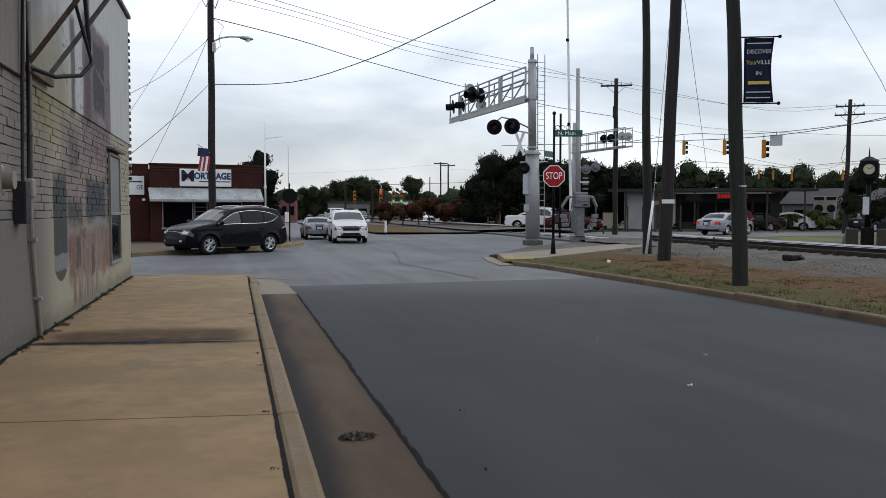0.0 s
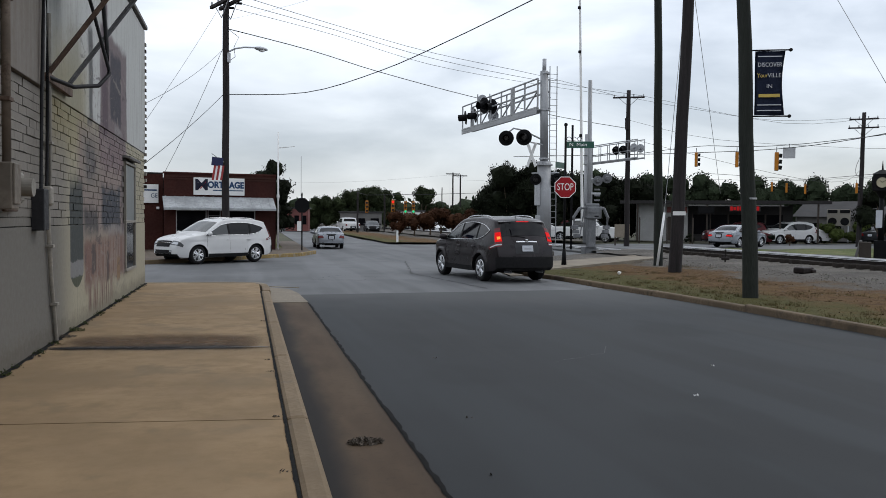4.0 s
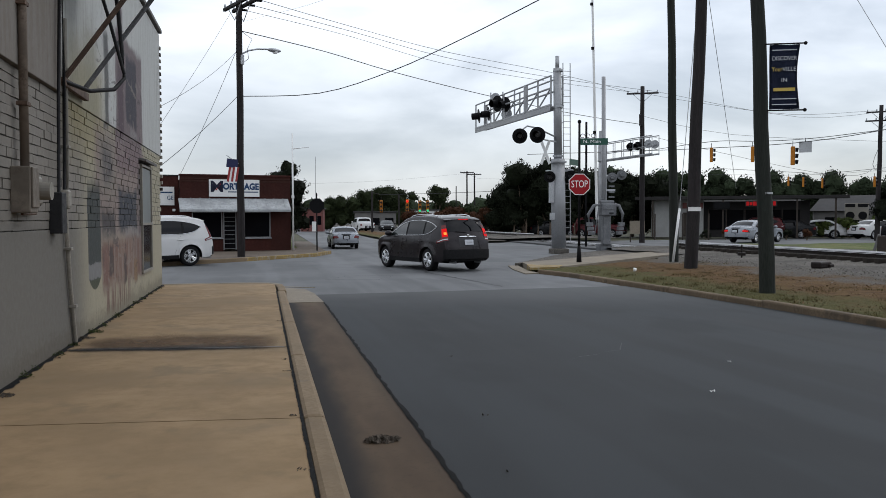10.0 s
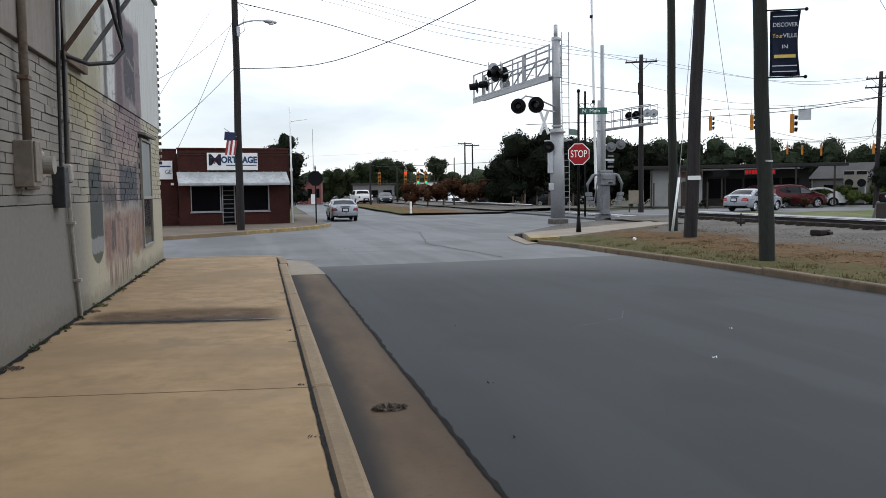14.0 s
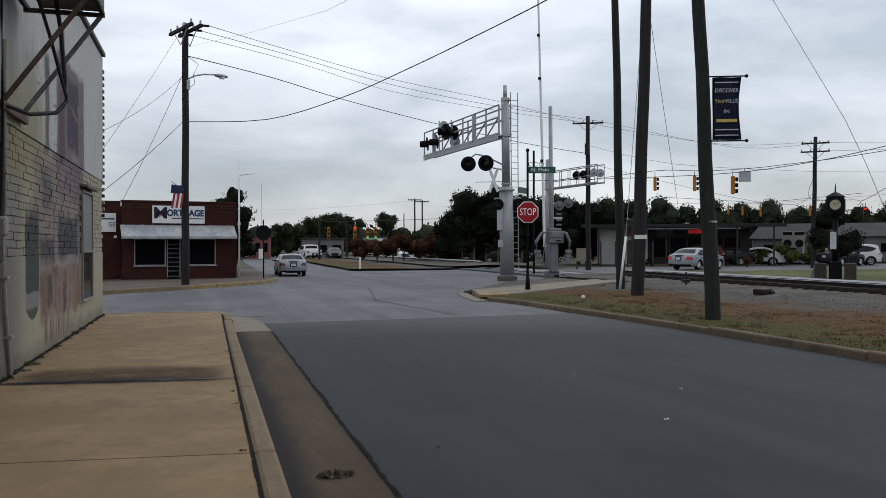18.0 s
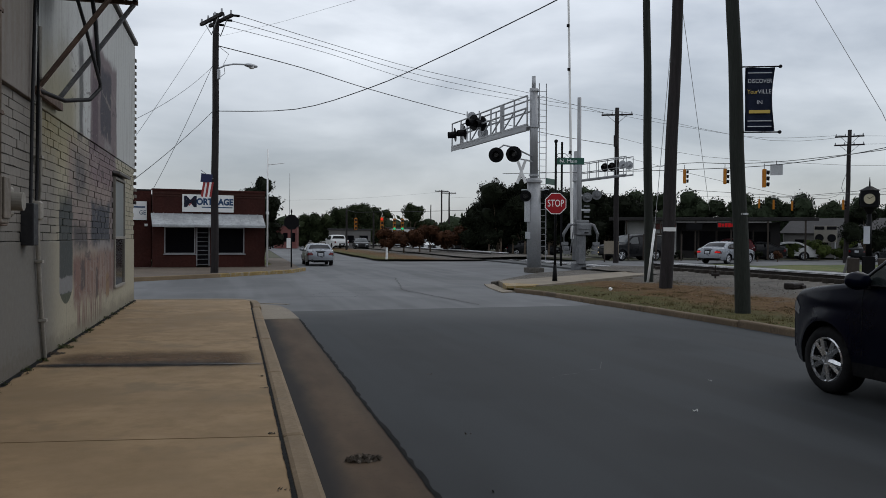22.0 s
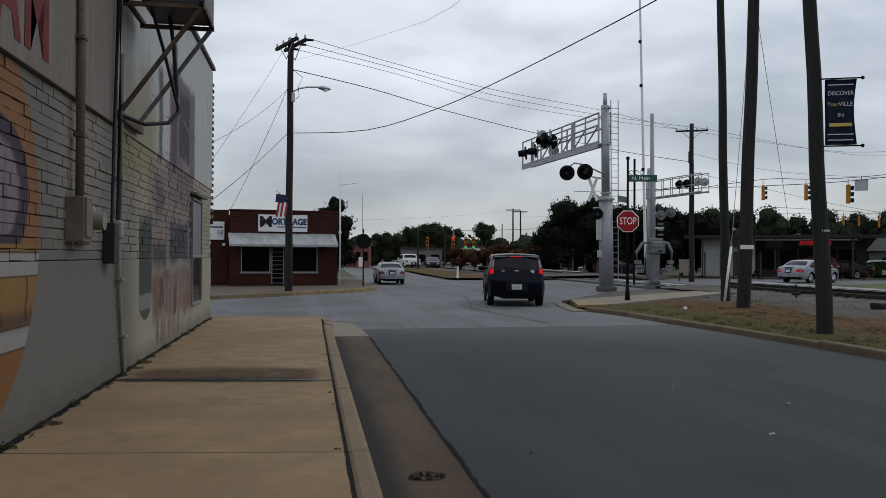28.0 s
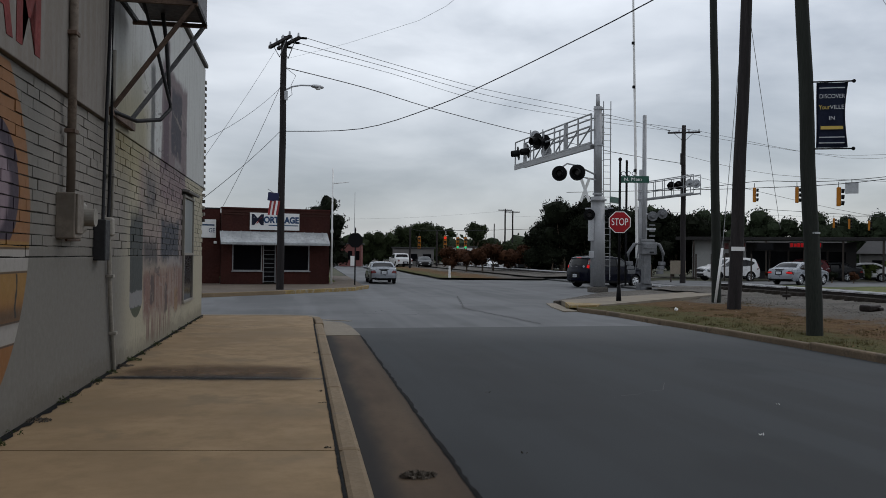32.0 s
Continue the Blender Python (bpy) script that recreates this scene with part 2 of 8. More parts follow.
M["pole_wood"] = surface("weathered_pole", (0.025, 0.0215, 0.022), 0.9, big=1.2, fine=16, amount=0.4, bump=0.6, bdist=0.02, stretch=(6, 6, 0.35))
M["pole_green"] = surface("treated_pole", (0.020, 0.023, 0.019), 0.85, big=1.2, fine=16, amount=0.35, bump=0.5, bdist=0.015, stretch=(6, 6, 0.35))
M["wire"] = surface("wire", (0.03, 0.03, 0.033), 0.6, amount=0.1, bump=0)
M["guy"] = surface("guy_wire", (0.32, 0.33, 0.34), 0.5, 0.4, amount=0.1, bump=0)
M["alu"] = surface("aluminium_paint", (0.29, 0.296, 0.308), 0.5, 0.3, big=1.5, fine=14, amount=0.12, bump=0.05)
M["gate_grey"] = surface("weathered_steel", (0.155, 0.16, 0.17), 0.65, 0.2, big=3, fine=16, amount=0.3, bump=0.15)
M["galv"] = surface("galvanised", (0.40, 0.41, 0.43), 0.5, 0.5, amount=0.2, bump=0.05)
M["black"] = surface("black_enamel", (0.005, 0.005, 0.006), 0.6, amount=0.3, bump=0.05, Specular_IOR_Level=0.12)
M["black_plastic"] = surface("black_plastic", (0.018, 0.018, 0.02), 0.6, amount=0.3, bump=0.1)
M["white"] = surface("white_paint", (0.74, 0.74, 0.73), 0.55, amount=0.08, bump=0.05)
M["sign_red"] = surface("stop_red", (0.33, 0.010, 0.016), 0.6, 0.0, amount=0.08, bump=0.02)
M["sign_white"] = surface("sign_white", (0.85, 0.85, 0.85), 0.45, amount=0.04, bump=0.0)
M["sign_green"] = surface("street_green", (0.008, 0.075, 0.05), 0.45, amount=0.1, bump=0.02)
M["navy"] = surface("navy_cloth", (0.022, 0.030, 0.060), 0.8, amount=0.2, fine=60, bump=0.2)
M["gold"] = surface("gold_print", (0.55, 0.40, 0.10), 0.6, amount=0.15)
M["signal_yellow"] = surface("signal_yellow", (0.40, 0.145, 0.010), 0.5, amount=0.12)
M["pale_print"] = surface("pale_print", (0.50, 0.52, 0.56), 0.7, amount=0.15)
M["rust"] = surface("rusty_steel", (0.096, 0.06, 0.042), 0.8, 0.2, big=3, amount=0.4)
M["ac_metal"] = surface("dark_housing", (0.030, 0.024, 0.027), 0.55, 0.3, amount=0.3)
M["box_grey"] = surface("meter_box", (0.216, 0.198, 0.168), 0.6, 0.1, amount=0.18)
M["meter_brown"] = surface("weathered_box", (0.135, 0.112, 0.088), 0.65, 0.1, big=3, amount=0.25, spot=((0.07, 0.05, 0.035), 4.0, 0.58, 0.7))
M["pipe_paint"] = surface("peeling_pipe", (0.165, 0.130, 0.102), 0.75, 0.1, big=3, amount=0.3, spot=((0.06, 0.038, 0.026), 3.0, 0.55, 0.8))
M["pale_wall"] = surface("pale_block", (0.28, 0.28, 0.275), 0.8, big=0.6, amount=0.15)
M["leaf"] = surface("leaves", (0.024, 0.032, 0.014), 0.75, big=0.25, fine=4, amount=0.4, bump=0, pieces=0.5, Specular_IOR_Level=0.06)
M["leaf_dark"] = surface("dark_leaves", (0.010, 0.013, 0.007), 0.8, big=0.25, fine=4, amount=0.4, bump=0, pieces=0.5, Specular_IOR_Level=0.06)
M["leaf_red"] = surface("russet_leaves", (0.051, 0.0228, 0.012), 0.8, big=0.25, fine=4, amount=0.4, bump=0, pieces=0.5, Specular_IOR_Level=0.06)
M["leaf_green"] = surface("shrub_leaves", (0.050, 0.066, 0.018), 0.8, big=0.6, fine=4, amount=0.4, bump=0, pieces=0.5, Specular_IOR_Level=0.06)
# far foliage: distance haze mixed into the leaf colour, paler and greyer
M["leaf_hazy"] = surface("hazy_leaves", (0.030, 0.041, 0.023), 0.85, big=0.2, fine=3, amount=0.4, bump=0, pieces=0.4, Specular_IOR_Level=0.06)
M["bark"] = surface("bark", (0.10, 0.075, 0.055), 0.9, big=2, fine=12, amount=0.35, bump=0.8, bdist=0.02)
M["weed"] = surface("weeds", (0.045, 0.06, 0.015), 0.8, amount=0.4, bump=0, pieces=0.4)
M["debris"] = surface("dead_leaves", (0.125, 0.105, 0.085), 0.9, fine=20, amount=0.5, pieces=0.5)
M["litter"] = surface("white_litter", (0.8, 0.8, 0.78), 0.6, amount=0.05, bump=0)
M["brick_red"] = surface("red_brick", (0.044, 0.0115, 0.008), 0.85, big=1.0, fine=9, amount=0.3, bump=0.4, pieces=0.3)
M["mortar"] = surface("mortar", (0.045, 0.018, 0.013), 0.9, amount=0.2)
M["awning"] = surface("metal_awning", (0.36, 0.375, 0.385), 0.55, 0.3, big=1.5, fine=8, amount=0.25)
M["roofing"] = surface("roofing", (0.042, 0.0408, 0.042), 0.8, amount=0.25)
M["render_grey"] = surface("grey_render", (0.135, 0.130, 0.126), 0.8, big=0.6, amount=0.15)
M["fascia"] = surface("dark_fascia", (0.02, 0.018, 0.018), 0.7, amount=0.25)
M["trim_pink"] = surface("pink_sign", (0.16, 0.06, 0.055), 0.7, amount=0.15)
M["timber_dark"] = surface("dark_timber", (0.045, 0.036, 0.030), 0.8, amount=0.3)


def glass_material(name, c, rough=0.06):
    n = Nodes(name)
    return n.done(n.mix(n.noise(1.5), c, scaled(c, 1.6)), rough, 0.0, IOR=1.45, Specular_IOR_Level=0.3)


M["window"] = glass_material("window_glass", (0.003, 0.003, 0.004), 0.12)
M["window"].node_tree.nodes["Principled BSDF"].inputs["Specular IOR Level"].default_value = 0.12
M["pane_grey"] = glass_material("wall_window_glass", (0.115, 0.125, 0.125), 0.45)


def glow(name, c, strength, base=None):
    n = Nodes(name)
    m = n.done(base or c, 0.4, Specular_IOR_Level=0.08)
    n.p.inputs["Emission Color"].default_value = (*c, 1)
    n.p.inputs["Emission Strength"].default_value = strength
    return m


M["lens_off"] = surface("dark_lens", (0.02, 0.012, 0.012), 0.3, amount=0.2, bump=0)
M["lens_silver"] = surface("lens_back", (0.35, 0.36, 0.38), 0.45, 0.3, amount=0.15, bump=0)
M["red_on"] = glow("red_signal", (1.0, 0.03, 0.02), 1.0)
M["green_on"] = glow("green_signal", (0.03, 0.8, 0.35), 0.8)
M["neon_red"] = glow("red_neon", (0.6, 0.01, 0.015), 0.30, (0.2, 0.01, 0.01))

# ---- mesh helpers ----


def thing(name, label, category, group="", at=(0, 0, 0), rz=0.0, kind=""):
    e = new(name)
    e.matrix_basis = pose(*at, 0, 0, rz)
    return tagged(e, label, category, group, kind)


def part(name, bm, material, parent=None, label="", smooth=False):
    me = bpy.data.meshes.new(name)
    bm.normal_update()
    bm.to_mesh(me)
    bm.free()
    me.materials.append(M[material] if isinstance(material, str) else material)
    if smooth:
        for p in me.polygons:
            p.use_smooth = True
    ob = new(name, me)
    if parent:
        ob.parent = parent
    if label:
        ob["label"] = label
    return ob


def part_at(name, me, parent, m):
    """One more piece on a mesh that is there already."""
    ob = new(name, me)
    ob.parent = parent
    ob.matrix_basis = m
    return ob


def box(c, s, rz=0.0, rx=0.0, ry=0.0, bevel=0.0, bm=None):
    bm = bm or bmesh.new()
    r = bmesh.ops.create_cube(bm, size=1.0, matrix=pose(*c, rx, ry, rz) @ Matrix.Diagonal((*s, 1)))
    if bevel:
        ed = {e for v in r["verts"] for e in v.link_edges}
        bmesh.ops.bevel(bm, geom=list(ed), offset=bevel, segments=2, affect="EDGES", profile=0.5)
    return bm


def rod(a, b, r, r2=None, seg=8, bm=None, caps=True):
    bm = bm or bmesh.new()
    a, b = Vector(a), Vector(b)
    d = b - a
    m = Matrix.Translation((a + b) / 2) @ d.to_track_quat("Z", "Y").to_matrix().to_4x4()
    bmesh.ops.create_cone(bm, cap_ends=caps, segments=seg, radius1=r, radius2=r if r2 is None else r2, depth=d.length, matrix=m)
    return bm


def tube(pts, r, seg=5, bm=None):
    bm = bm or bmesh.new()
    rings = []
    for i, p in enumerate(pts):
        p = Vector(p)
        d = (Vector(pts[min(i + 1, len(pts) - 1)]) - Vector(pts[max(i - 1, 0)])).normalized()
        q = d.to_track_quat("Z", "Y")
        rings.append([bm.verts.new(p + q @ Vector((r * math.cos(2 * math.pi * k / seg), r * math.sin(2 * math.pi * k / seg), 0))) for k in range(seg)])
    for u, v in zip(rings, rings[1:]):
        for k in range(seg):
            bm.faces.new((u[k], u[(k + 1) % seg], v[(k + 1) % seg], v[k]))
    return bm


def sag(a, b, drop, n=14):
    a, b = Vector(a), Vector(b)
    return [tuple(a.lerp(b, i / n) - Vector((0, 0, drop * 4 * (i / n) * (1 - i / n)))) for i in range(n + 1)]


def prism(pts, z0, z1, bm=None):
    """An upright prism on a plan outline."""
    bm = bm or bmesh.new()
    lo = [bm.verts.new((x, y, z0)) for x, y in pts]
    hi = [bm.verts.new((x, y, z1)) for x, y in pts]
    n = len(pts)
    bm.faces.new(hi)
    bm.faces.new(lo[::-1])
    for i in range(n):
        bm.faces.new((lo[i], lo[(i + 1) % n], hi[(i + 1) % n], hi[i]))
    bmesh.ops.recalc_face_normals(bm, faces=bm.faces[:])
    return bm


def plate(pts, axis_a, axis_b, origin, depth, bm=None):
    """A flat shape of some thickness: pts in the axes a and b from the origin."""
    bm = bm or bmesh.new()
    a, b, o = Vector(axis_a), Vector(axis_b), Vector(origin)
    n = a.cross(b).normalized() * depth
    lo = [bm.verts.new(o + a * p + b * q) for p, q in pts]
    hi = [bm.verts.new(o + a * p + b * q + n) for p, q in pts]
    k = len(pts)
    bm.faces.new(hi)
    bm.faces.new(lo[::-1])
    for i in range(k):
        bm.faces.new((lo[i], lo[(i + 1) % k], hi[(i + 1) % k], hi[i]))
    bmesh.ops.recalc_face_normals(bm, faces=bm.faces[:])
    return bm


def disc(r, n=20):
    return [(r * math.cos(2 * math.pi * i / n), r * math.sin(2 * math.pi * i / n)) for i in range(n)]


def lettering(name, text, size, m, material, parent, depth=0.004, wide=None, bold=0.0):
    cu = bpy.data.curves.new(name, "FONT")
    cu.body, cu.size, cu.extrude, cu.align_x, cu.align_y = text, size, depth, "CENTER", "CENTER"
    cu.offset = bold
    tmp = bpy.data.objects.new(name, cu)
    dg = bpy.context.evaluated_depsgraph_get()
    scene.collection.objects.link(tmp)
    dg.update()
    me = bpy.data.meshes.new_from_object(tmp.evaluated_get(dg))
    bpy.data.objects.remove(tmp)
    if wide:
        xs = [v.co.x for v in me.vertices]
        k = wide / (max(xs) - min(xs))
        for v in me.vertices:
            v.co.x *= k
    me.materials.clear()
    me.materials.append(M[material])
    ob = new(name, me)
    ob.parent = parent
    ob.matrix_basis = m
    return ob

# ---- ground, roads, pavements ----
WALL_X, CORNER_Y = -2.3, 19.9
WALK_Z = 0.13
KERB_IN, KERB_OUT, GUTTER_OUT = 0.285, 0.47, 1.15


GROUND_Z = -0.09


def road_z(x, y):
    """The side street falls from its gutter towards the verge; the junction lies a little lower than the near pavement."""
    k = min(1.0, max(0.0, (y - 8.0) / 11.0))
    return GROUND_Z * k - 0.007 * min(8.25, max(0.0, x - 1.15)) * (1 - k)


def sheet(name, pts, z, material, label, thick=0.3):
    return tagged(part(name, prism(pts, z - thick, z), material), label, name.split("_")[0], kind="structure")


tagged(part("ground", prism([(-1500, -1500), (1500, -1500), (1500, 1500), (-1500, 1500)], -0.5, -0.14), "ground"),
       "flat mixed grass and soil reaching the horizon", "ground", kind="structure")
bm = bmesh.new()
rows = []
for j in range(61):
    y = -25 + 44.45 * j / 60
    rows.append([bm.verts.new((x, y + (0.0 if y < 15 else (y - 15) / 4.45 * (0.6 * (x - 1.1) / 8.5 - 0.55)), road_z(x, y))) for x in [1.1 + (9.45 - 0.07 * max(0.0, y - 14) - 1.1) * i / 16 for i in range(17)]])
for u, v in zip(rows, rows[1:]):
    for i in range(16):
        bm.faces.new((u[i], u[i + 1], v[i + 1], v[i]))
tagged(part("road_side_street", bm, "asphalt_dark", smooth=True), "dark smooth asphalt side street, newer than the crossing road", "road", kind="structure")
sheet("road_main", [(-70, 20.1), (0.47, 20.1), (KERB_OUT, 15.0), (9.2, 15.0), (8.9, 22.5), (8.3, 25.2), (8.9, 28.6), (13.5, 35.4), (19.0, 41.0), (24.5, 44.0), (70, 47.5),
                    (110, 60), (110, 68), (60, 62), (28, 60.0), (19, 58.6), (11.4, 56.6), (9.6, 70), (12, 140), (30, 420), (22, 420), (4.6, 140), (3.5, 60), (3.3, 41.4),
                    (2.4, 38.6), (-0.7, 34.9), (-3.7, 32.0), (-12, 28.6), (-70, 26)], GROUND_Z - 0.004, "asphalt_old", "pale worn asphalt of the crossing road and junction")
# far pavement before the shop, with its kerb
sheet("pavement_far", [(-70, 26.2), (-12, 28.8), (-3.8, 32.2), (-0.8, 35.1), (2.25, 38.7), (3.1, 41.4), (3.3, 60), (2.0, 60), (1.9, 46), (-70, 46)], 0.05, "concrete_far", "pale concrete pavement before the shop")
FAR_KERB = [(-12, 28.6), (-3.7, 32.0), (-0.7, 34.9), (2.4, 38.6), (3.3, 41.4)]
for (ax, ay), (bx, by) in zip(FAR_KERB, FAR_KERB[1:]):
    L = math.hypot(bx - ax, by - ay)
    tagged(part("kerb", box(((ax + bx) / 2, (ay + by) / 2, -0.08), (L, 0.16, 0.29), rz=math.degrees(math.atan2(by - ay, bx - ax)), bevel=0.02), "yellow_ramp" if bx > 2 else "kerb"),
           "worn concrete kerb of the far pavement", "kerb", kind="structure")

# the near pavement: slabs with open joints
pavement = tagged(part("pavement_near", prism([(WALL_X, -20), (KERB_IN, -20), (KERB_IN, CORNER_Y), (WALL_X, CORNER_Y)], -0.3, WALK_Z - 0.025), "tar"),
                  "pale sandy concrete pavement beside the painted wall", "pavement", kind="structure")
SLAB_JOINTS = [-8.0, -5.2, -2.4, 0.4, 3.3, 6.22, 9.75, 12.1, 14.4, 17.1, 19.88]
SKEW = -0.115
for y0, y1 in zip(SLAB_JOINTS, SLAB_JOINTS[1:]):
    xa, xb = WALL_X + 0.012, KERB_IN - 0.012
    ga, gb = (0.010 if y0 == 6.22 else 0.003), (0.010 if y1 == 6.22 else 0.003)
    e0, e1 = (KERB_IN - xa) * -SKEW, (KERB_IN - xb) * -SKEW
    if y1 > 19:
        e0c, e1c = 0.0, 0.0
    else:
        e0c, e1c = e0, e1
    part("slab", prism([(xa, y0 + e0 + ga), (xb, y0 + e1 + ga), (xb, y1 + e1c - gb), (xa, y1 + e0c - gb)], WALK_Z - 0.1, WALK_Z), "concrete", pavement)
# kerb stones and gutter of the near side
kerb_near = tagged(part("kerb_near", prism([(KERB_IN + 0.01, -20), (KERB_OUT - 0.01, -20), (KERB_OUT - 0.01, 17.2), (KERB_IN + 0.01, 17.2)], -0.3, 0.09), "tar"),
                   "worn concrete kerb with dark joints", "kerb", kind="structure")
KJ = [-8, -5, -2, 1.0, 3.55, 6.28, 9.2, 12.2, 15.2, 17.6]
for i, (y0, y1) in enumerate(zip(KJ, KJ[1:])):
    part("kerb_stone", box(((KERB_IN + KERB_OUT) / 2, (y0 + y1) / 2, WALK_Z / 2 - 0.05), (KERB_OUT - KERB_IN - 0.008, y1 - y0 - 0.010, WALK_Z + 0.1 - 0.004), bevel=0.04), "kerb", kerb_near)
# kerb return that turns away at the corner
arc = [(KERB_OUT - 0.07 - 0.0, 17.6), (0.40, 18.6), (0.36, 19.3), (0.2, 19.75), (-0.4, 19.98), (-2.6, 20.02), (-9, 20.02)]
for (ax, ay), (bx, by) in zip(arc, arc[1:]):
    L = math.hypot(bx - ax, by - ay)
    # stones past the corner take a paler concrete that paints them as lit
    part("kerb_stone", box(((ax + bx) / 2, (ay + by) / 2, 0.01), (L + 0.02, 0.17, 0.26), rz=math.degrees(math.atan2(by - ay, bx - ax)), bevel=0.025), "gutter_new" if by > 19.5 else "kerb", kerb_near)
gutter = tagged(part("gutter", prism([(KERB_OUT, -20), (GUTTER_OUT, -20), (GUTTER_OUT, 16.2), (KERB_OUT, 16.2)], -0.2, 0.006), "gutter"),
                "brown dirty concrete gutter along the kerb", "gutter", kind="structure")
tagged(part("gutter_apron", prism([(KERB_OUT, 16.22), (GUTTER_OUT + 0.02, 16.22), (GUTTER_OUT - 0.05, 18.2), (0.95, 19.3), (0.47, 19.9), (KERB_OUT - 0.05, 19.8)], -0.2, 0.012), "gutter_new"),
       "pale concrete end of the gutter at the corner", "gutter", kind="structure")
random.seed(4)
seam = [(GUTTER_OUT + 0.012 + 0.012 * noise.noise((i * 0.11, 0, 7)), -6 + i * 0.10) for i in range(222)]
bm = bmesh.new()
va = [(bm.verts.new((x - random.uniform(0.006, 0.022), y, 0.0105)), bm.verts.new((x + random.uniform(0.008, 0.036), y, 0.0105))) for x, y in seam]
for p, q in zip(va, va[1:]):
    bm.faces.new((p[0], p[1], q[1], q[0]))
part("seam", bm, "tar", gutter, "ragged black tar seam")
part("stone_line", box(((0.8), 19.96, 0.008), (0.9, 0.12, 0.012), rz=-32), "gutter_new", gutter)

# right kerb and verge with the track bed
RK = [(9.4, -25), (9.4, -18), (9.4, -12), (9.4, -6), (9.4, 0), (9.4, 5), (9.4, 10), (9.38, 14), (9.25, 17.5), (9.05, 20.5), (8.85, 23.0), (8.5, 24.6)]
kerb_right = tagged(part("kerb_right", prism([(9.46, -25), (9.52, -25), (9.52, 13), (9.46, 13)], -0.3, -0.05), "tar"), "stained concrete kerb along the verge", "kerb", kind="structure")
for (ax, ay), (bx, by) in zip(RK, RK[1:]):
    L = math.hypot(bx - ax, by - ay)
    part("kerb_stone", box(((ax + bx) / 2 + 0.07, (ay + by) / 2, -0.10 + 0.05 * min(1.0, max(0.0, (17.0 - (ay + by) / 2) / 7.0))), (L + 0.0, 0.16, 0.27), rz=math.degrees(math.atan2(by - ay, bx - ax)), bevel=0.035), "kerb_old", kerb_right)


def relief(name, x0, x1, y0, y1, nx, ny, zf, material, label):
    bm = bmesh.new()
    g = [[bm.verts.new((x0(y) + (x1(y) - x0(y)) * i / nx, y, 0)) for i in range(nx + 1)] for y in [y0 + (y1 - y0) * j / ny for j in range(ny + 1)]]
    for row in g:
        for v in row:
            v.co.z = zf(v.co.x, v.co.y)
    for r, s in zip(g, g[1:]):
        for i in range(nx):
            bm.faces.new((r[i], r[i + 1], s[i + 1], s[i]))
    return tagged(part(name, bm, material, smooth=True), label, name.split("_")[0], kind="structure")


def bank(x, y):
    n = noise.noise((x * 0.6, y * 0.6, 0)) * 0.05 + noise.noise((x * 2.5, y * 2.5, 3)) * 0.025
    return -0.005 + 0.05 * max(0.0, min(1.0, (17.0 - y) / 7.0)) + n + 0.10 * max(0.0, min(1.0, (x - 12.0) / 5.0))


relief("verge", lambda y: 9.5 if y < 15 else 9.5 - max(0, y - 15) ** 2 * 0.0095, lambda y: 16.6 + noise.noise((y * 0.4, 1, 5)) * 0.8, -25, 25.6, 26, 140, bank, "verge", "dry brown grass and bare soil along the kerb")
relief("verge_end", lambda y: 8.9 + (y - 25.6) * 1.55, lambda y: 17.0, 25.6, 30.9, 16, 20, bank, "verge", "dry brown grass beside the footpath")
relief("track_bed", lambda y: 15.6 if y < 31 else 17.2, lambda y: 28, -40, 39.5, 30, 180, lambda x, y: bank(x, y) - 0.05 + 0.07 * max(0.0, min(1.0, (x - 15.7) / 1.6)) + 0.12 * math.exp(-((x - 20.3) / 2.2) ** 2), "ballast", "grey gravel track bed")
relief("track_bed_far", lambda y: 17.0, lambda y: 27, 58.0, 420, 12, 120, lambda x, y: 0.15 + 0.1 * math.exp(-((x - 21.0) / 2.6) ** 2), "ballast", "grey gravel track bed beyond the crossing")
relief("grass_right", lambda y: 27.4, lambda y: 44.0, -10, 43.8, 20, 60, lambda x, y: 0.09 + noise.noise((x * 0.3, y * 0.3, 8)) * 0.1, "field", "green mown grass beyond the tracks")
relief("grass_far", lambda y: 9.7 + (y - 57) * 0.018, lambda y: 17.4, 57.0, 160, 12, 60, lambda x, y: 0.04 + noise.noise((x * 0.4, y * 0.4, 2)) * 0.06, "verge", "yellowed grass strip beside the far tracks")
relief("grass_shop", lambda y: -60, lambda y: 2.2, 46, 130, 14, 20, lambda x, y: 0.03, "field", "grass behind the shop")
# footpath across the verge, ramp and the gravel corner round the crossing mast
sheet("footpath", [(8.75, 25.7), (9.9, 25.9), (18.8, 33.2), (24, 36.6), (23.3, 37.9), (18.0, 34.7), (9.3, 28.6)], 0.045, "gutter_new", "narrow pale concrete footpath over the verge")
for v in scene.objects["footpath"].data.vertices:
    v.co.z += 0.11 * min(1.0, max(0.0, (v.co.x - 10.0) / 8.0))
sheet("ramp_yellow", [(8.5, 25.3), (9.5, 25.5), (10.0, 26.3), (9.0, 27.2)], 0.052, "yellow_ramp", "worn yellow kerb ramp")
sheet("corner_gravel", [(8.95, 28.4), (9.5, 28.75), (18.1, 34.9), (19.5, 41.0), (13.5, 35.6)], 0.03, "ballast", "dark gravel corner round the crossing mast")
sheet("kerb_corner", [(8.0, 24.3), (8.55, 24.5), (8.5, 25.4), (8.85, 27.3), (9.1, 28.6), (8.75, 28.6), (8.3, 26.6)], -0.06, "gutter_new", "pale concrete kerb apron at the corner")

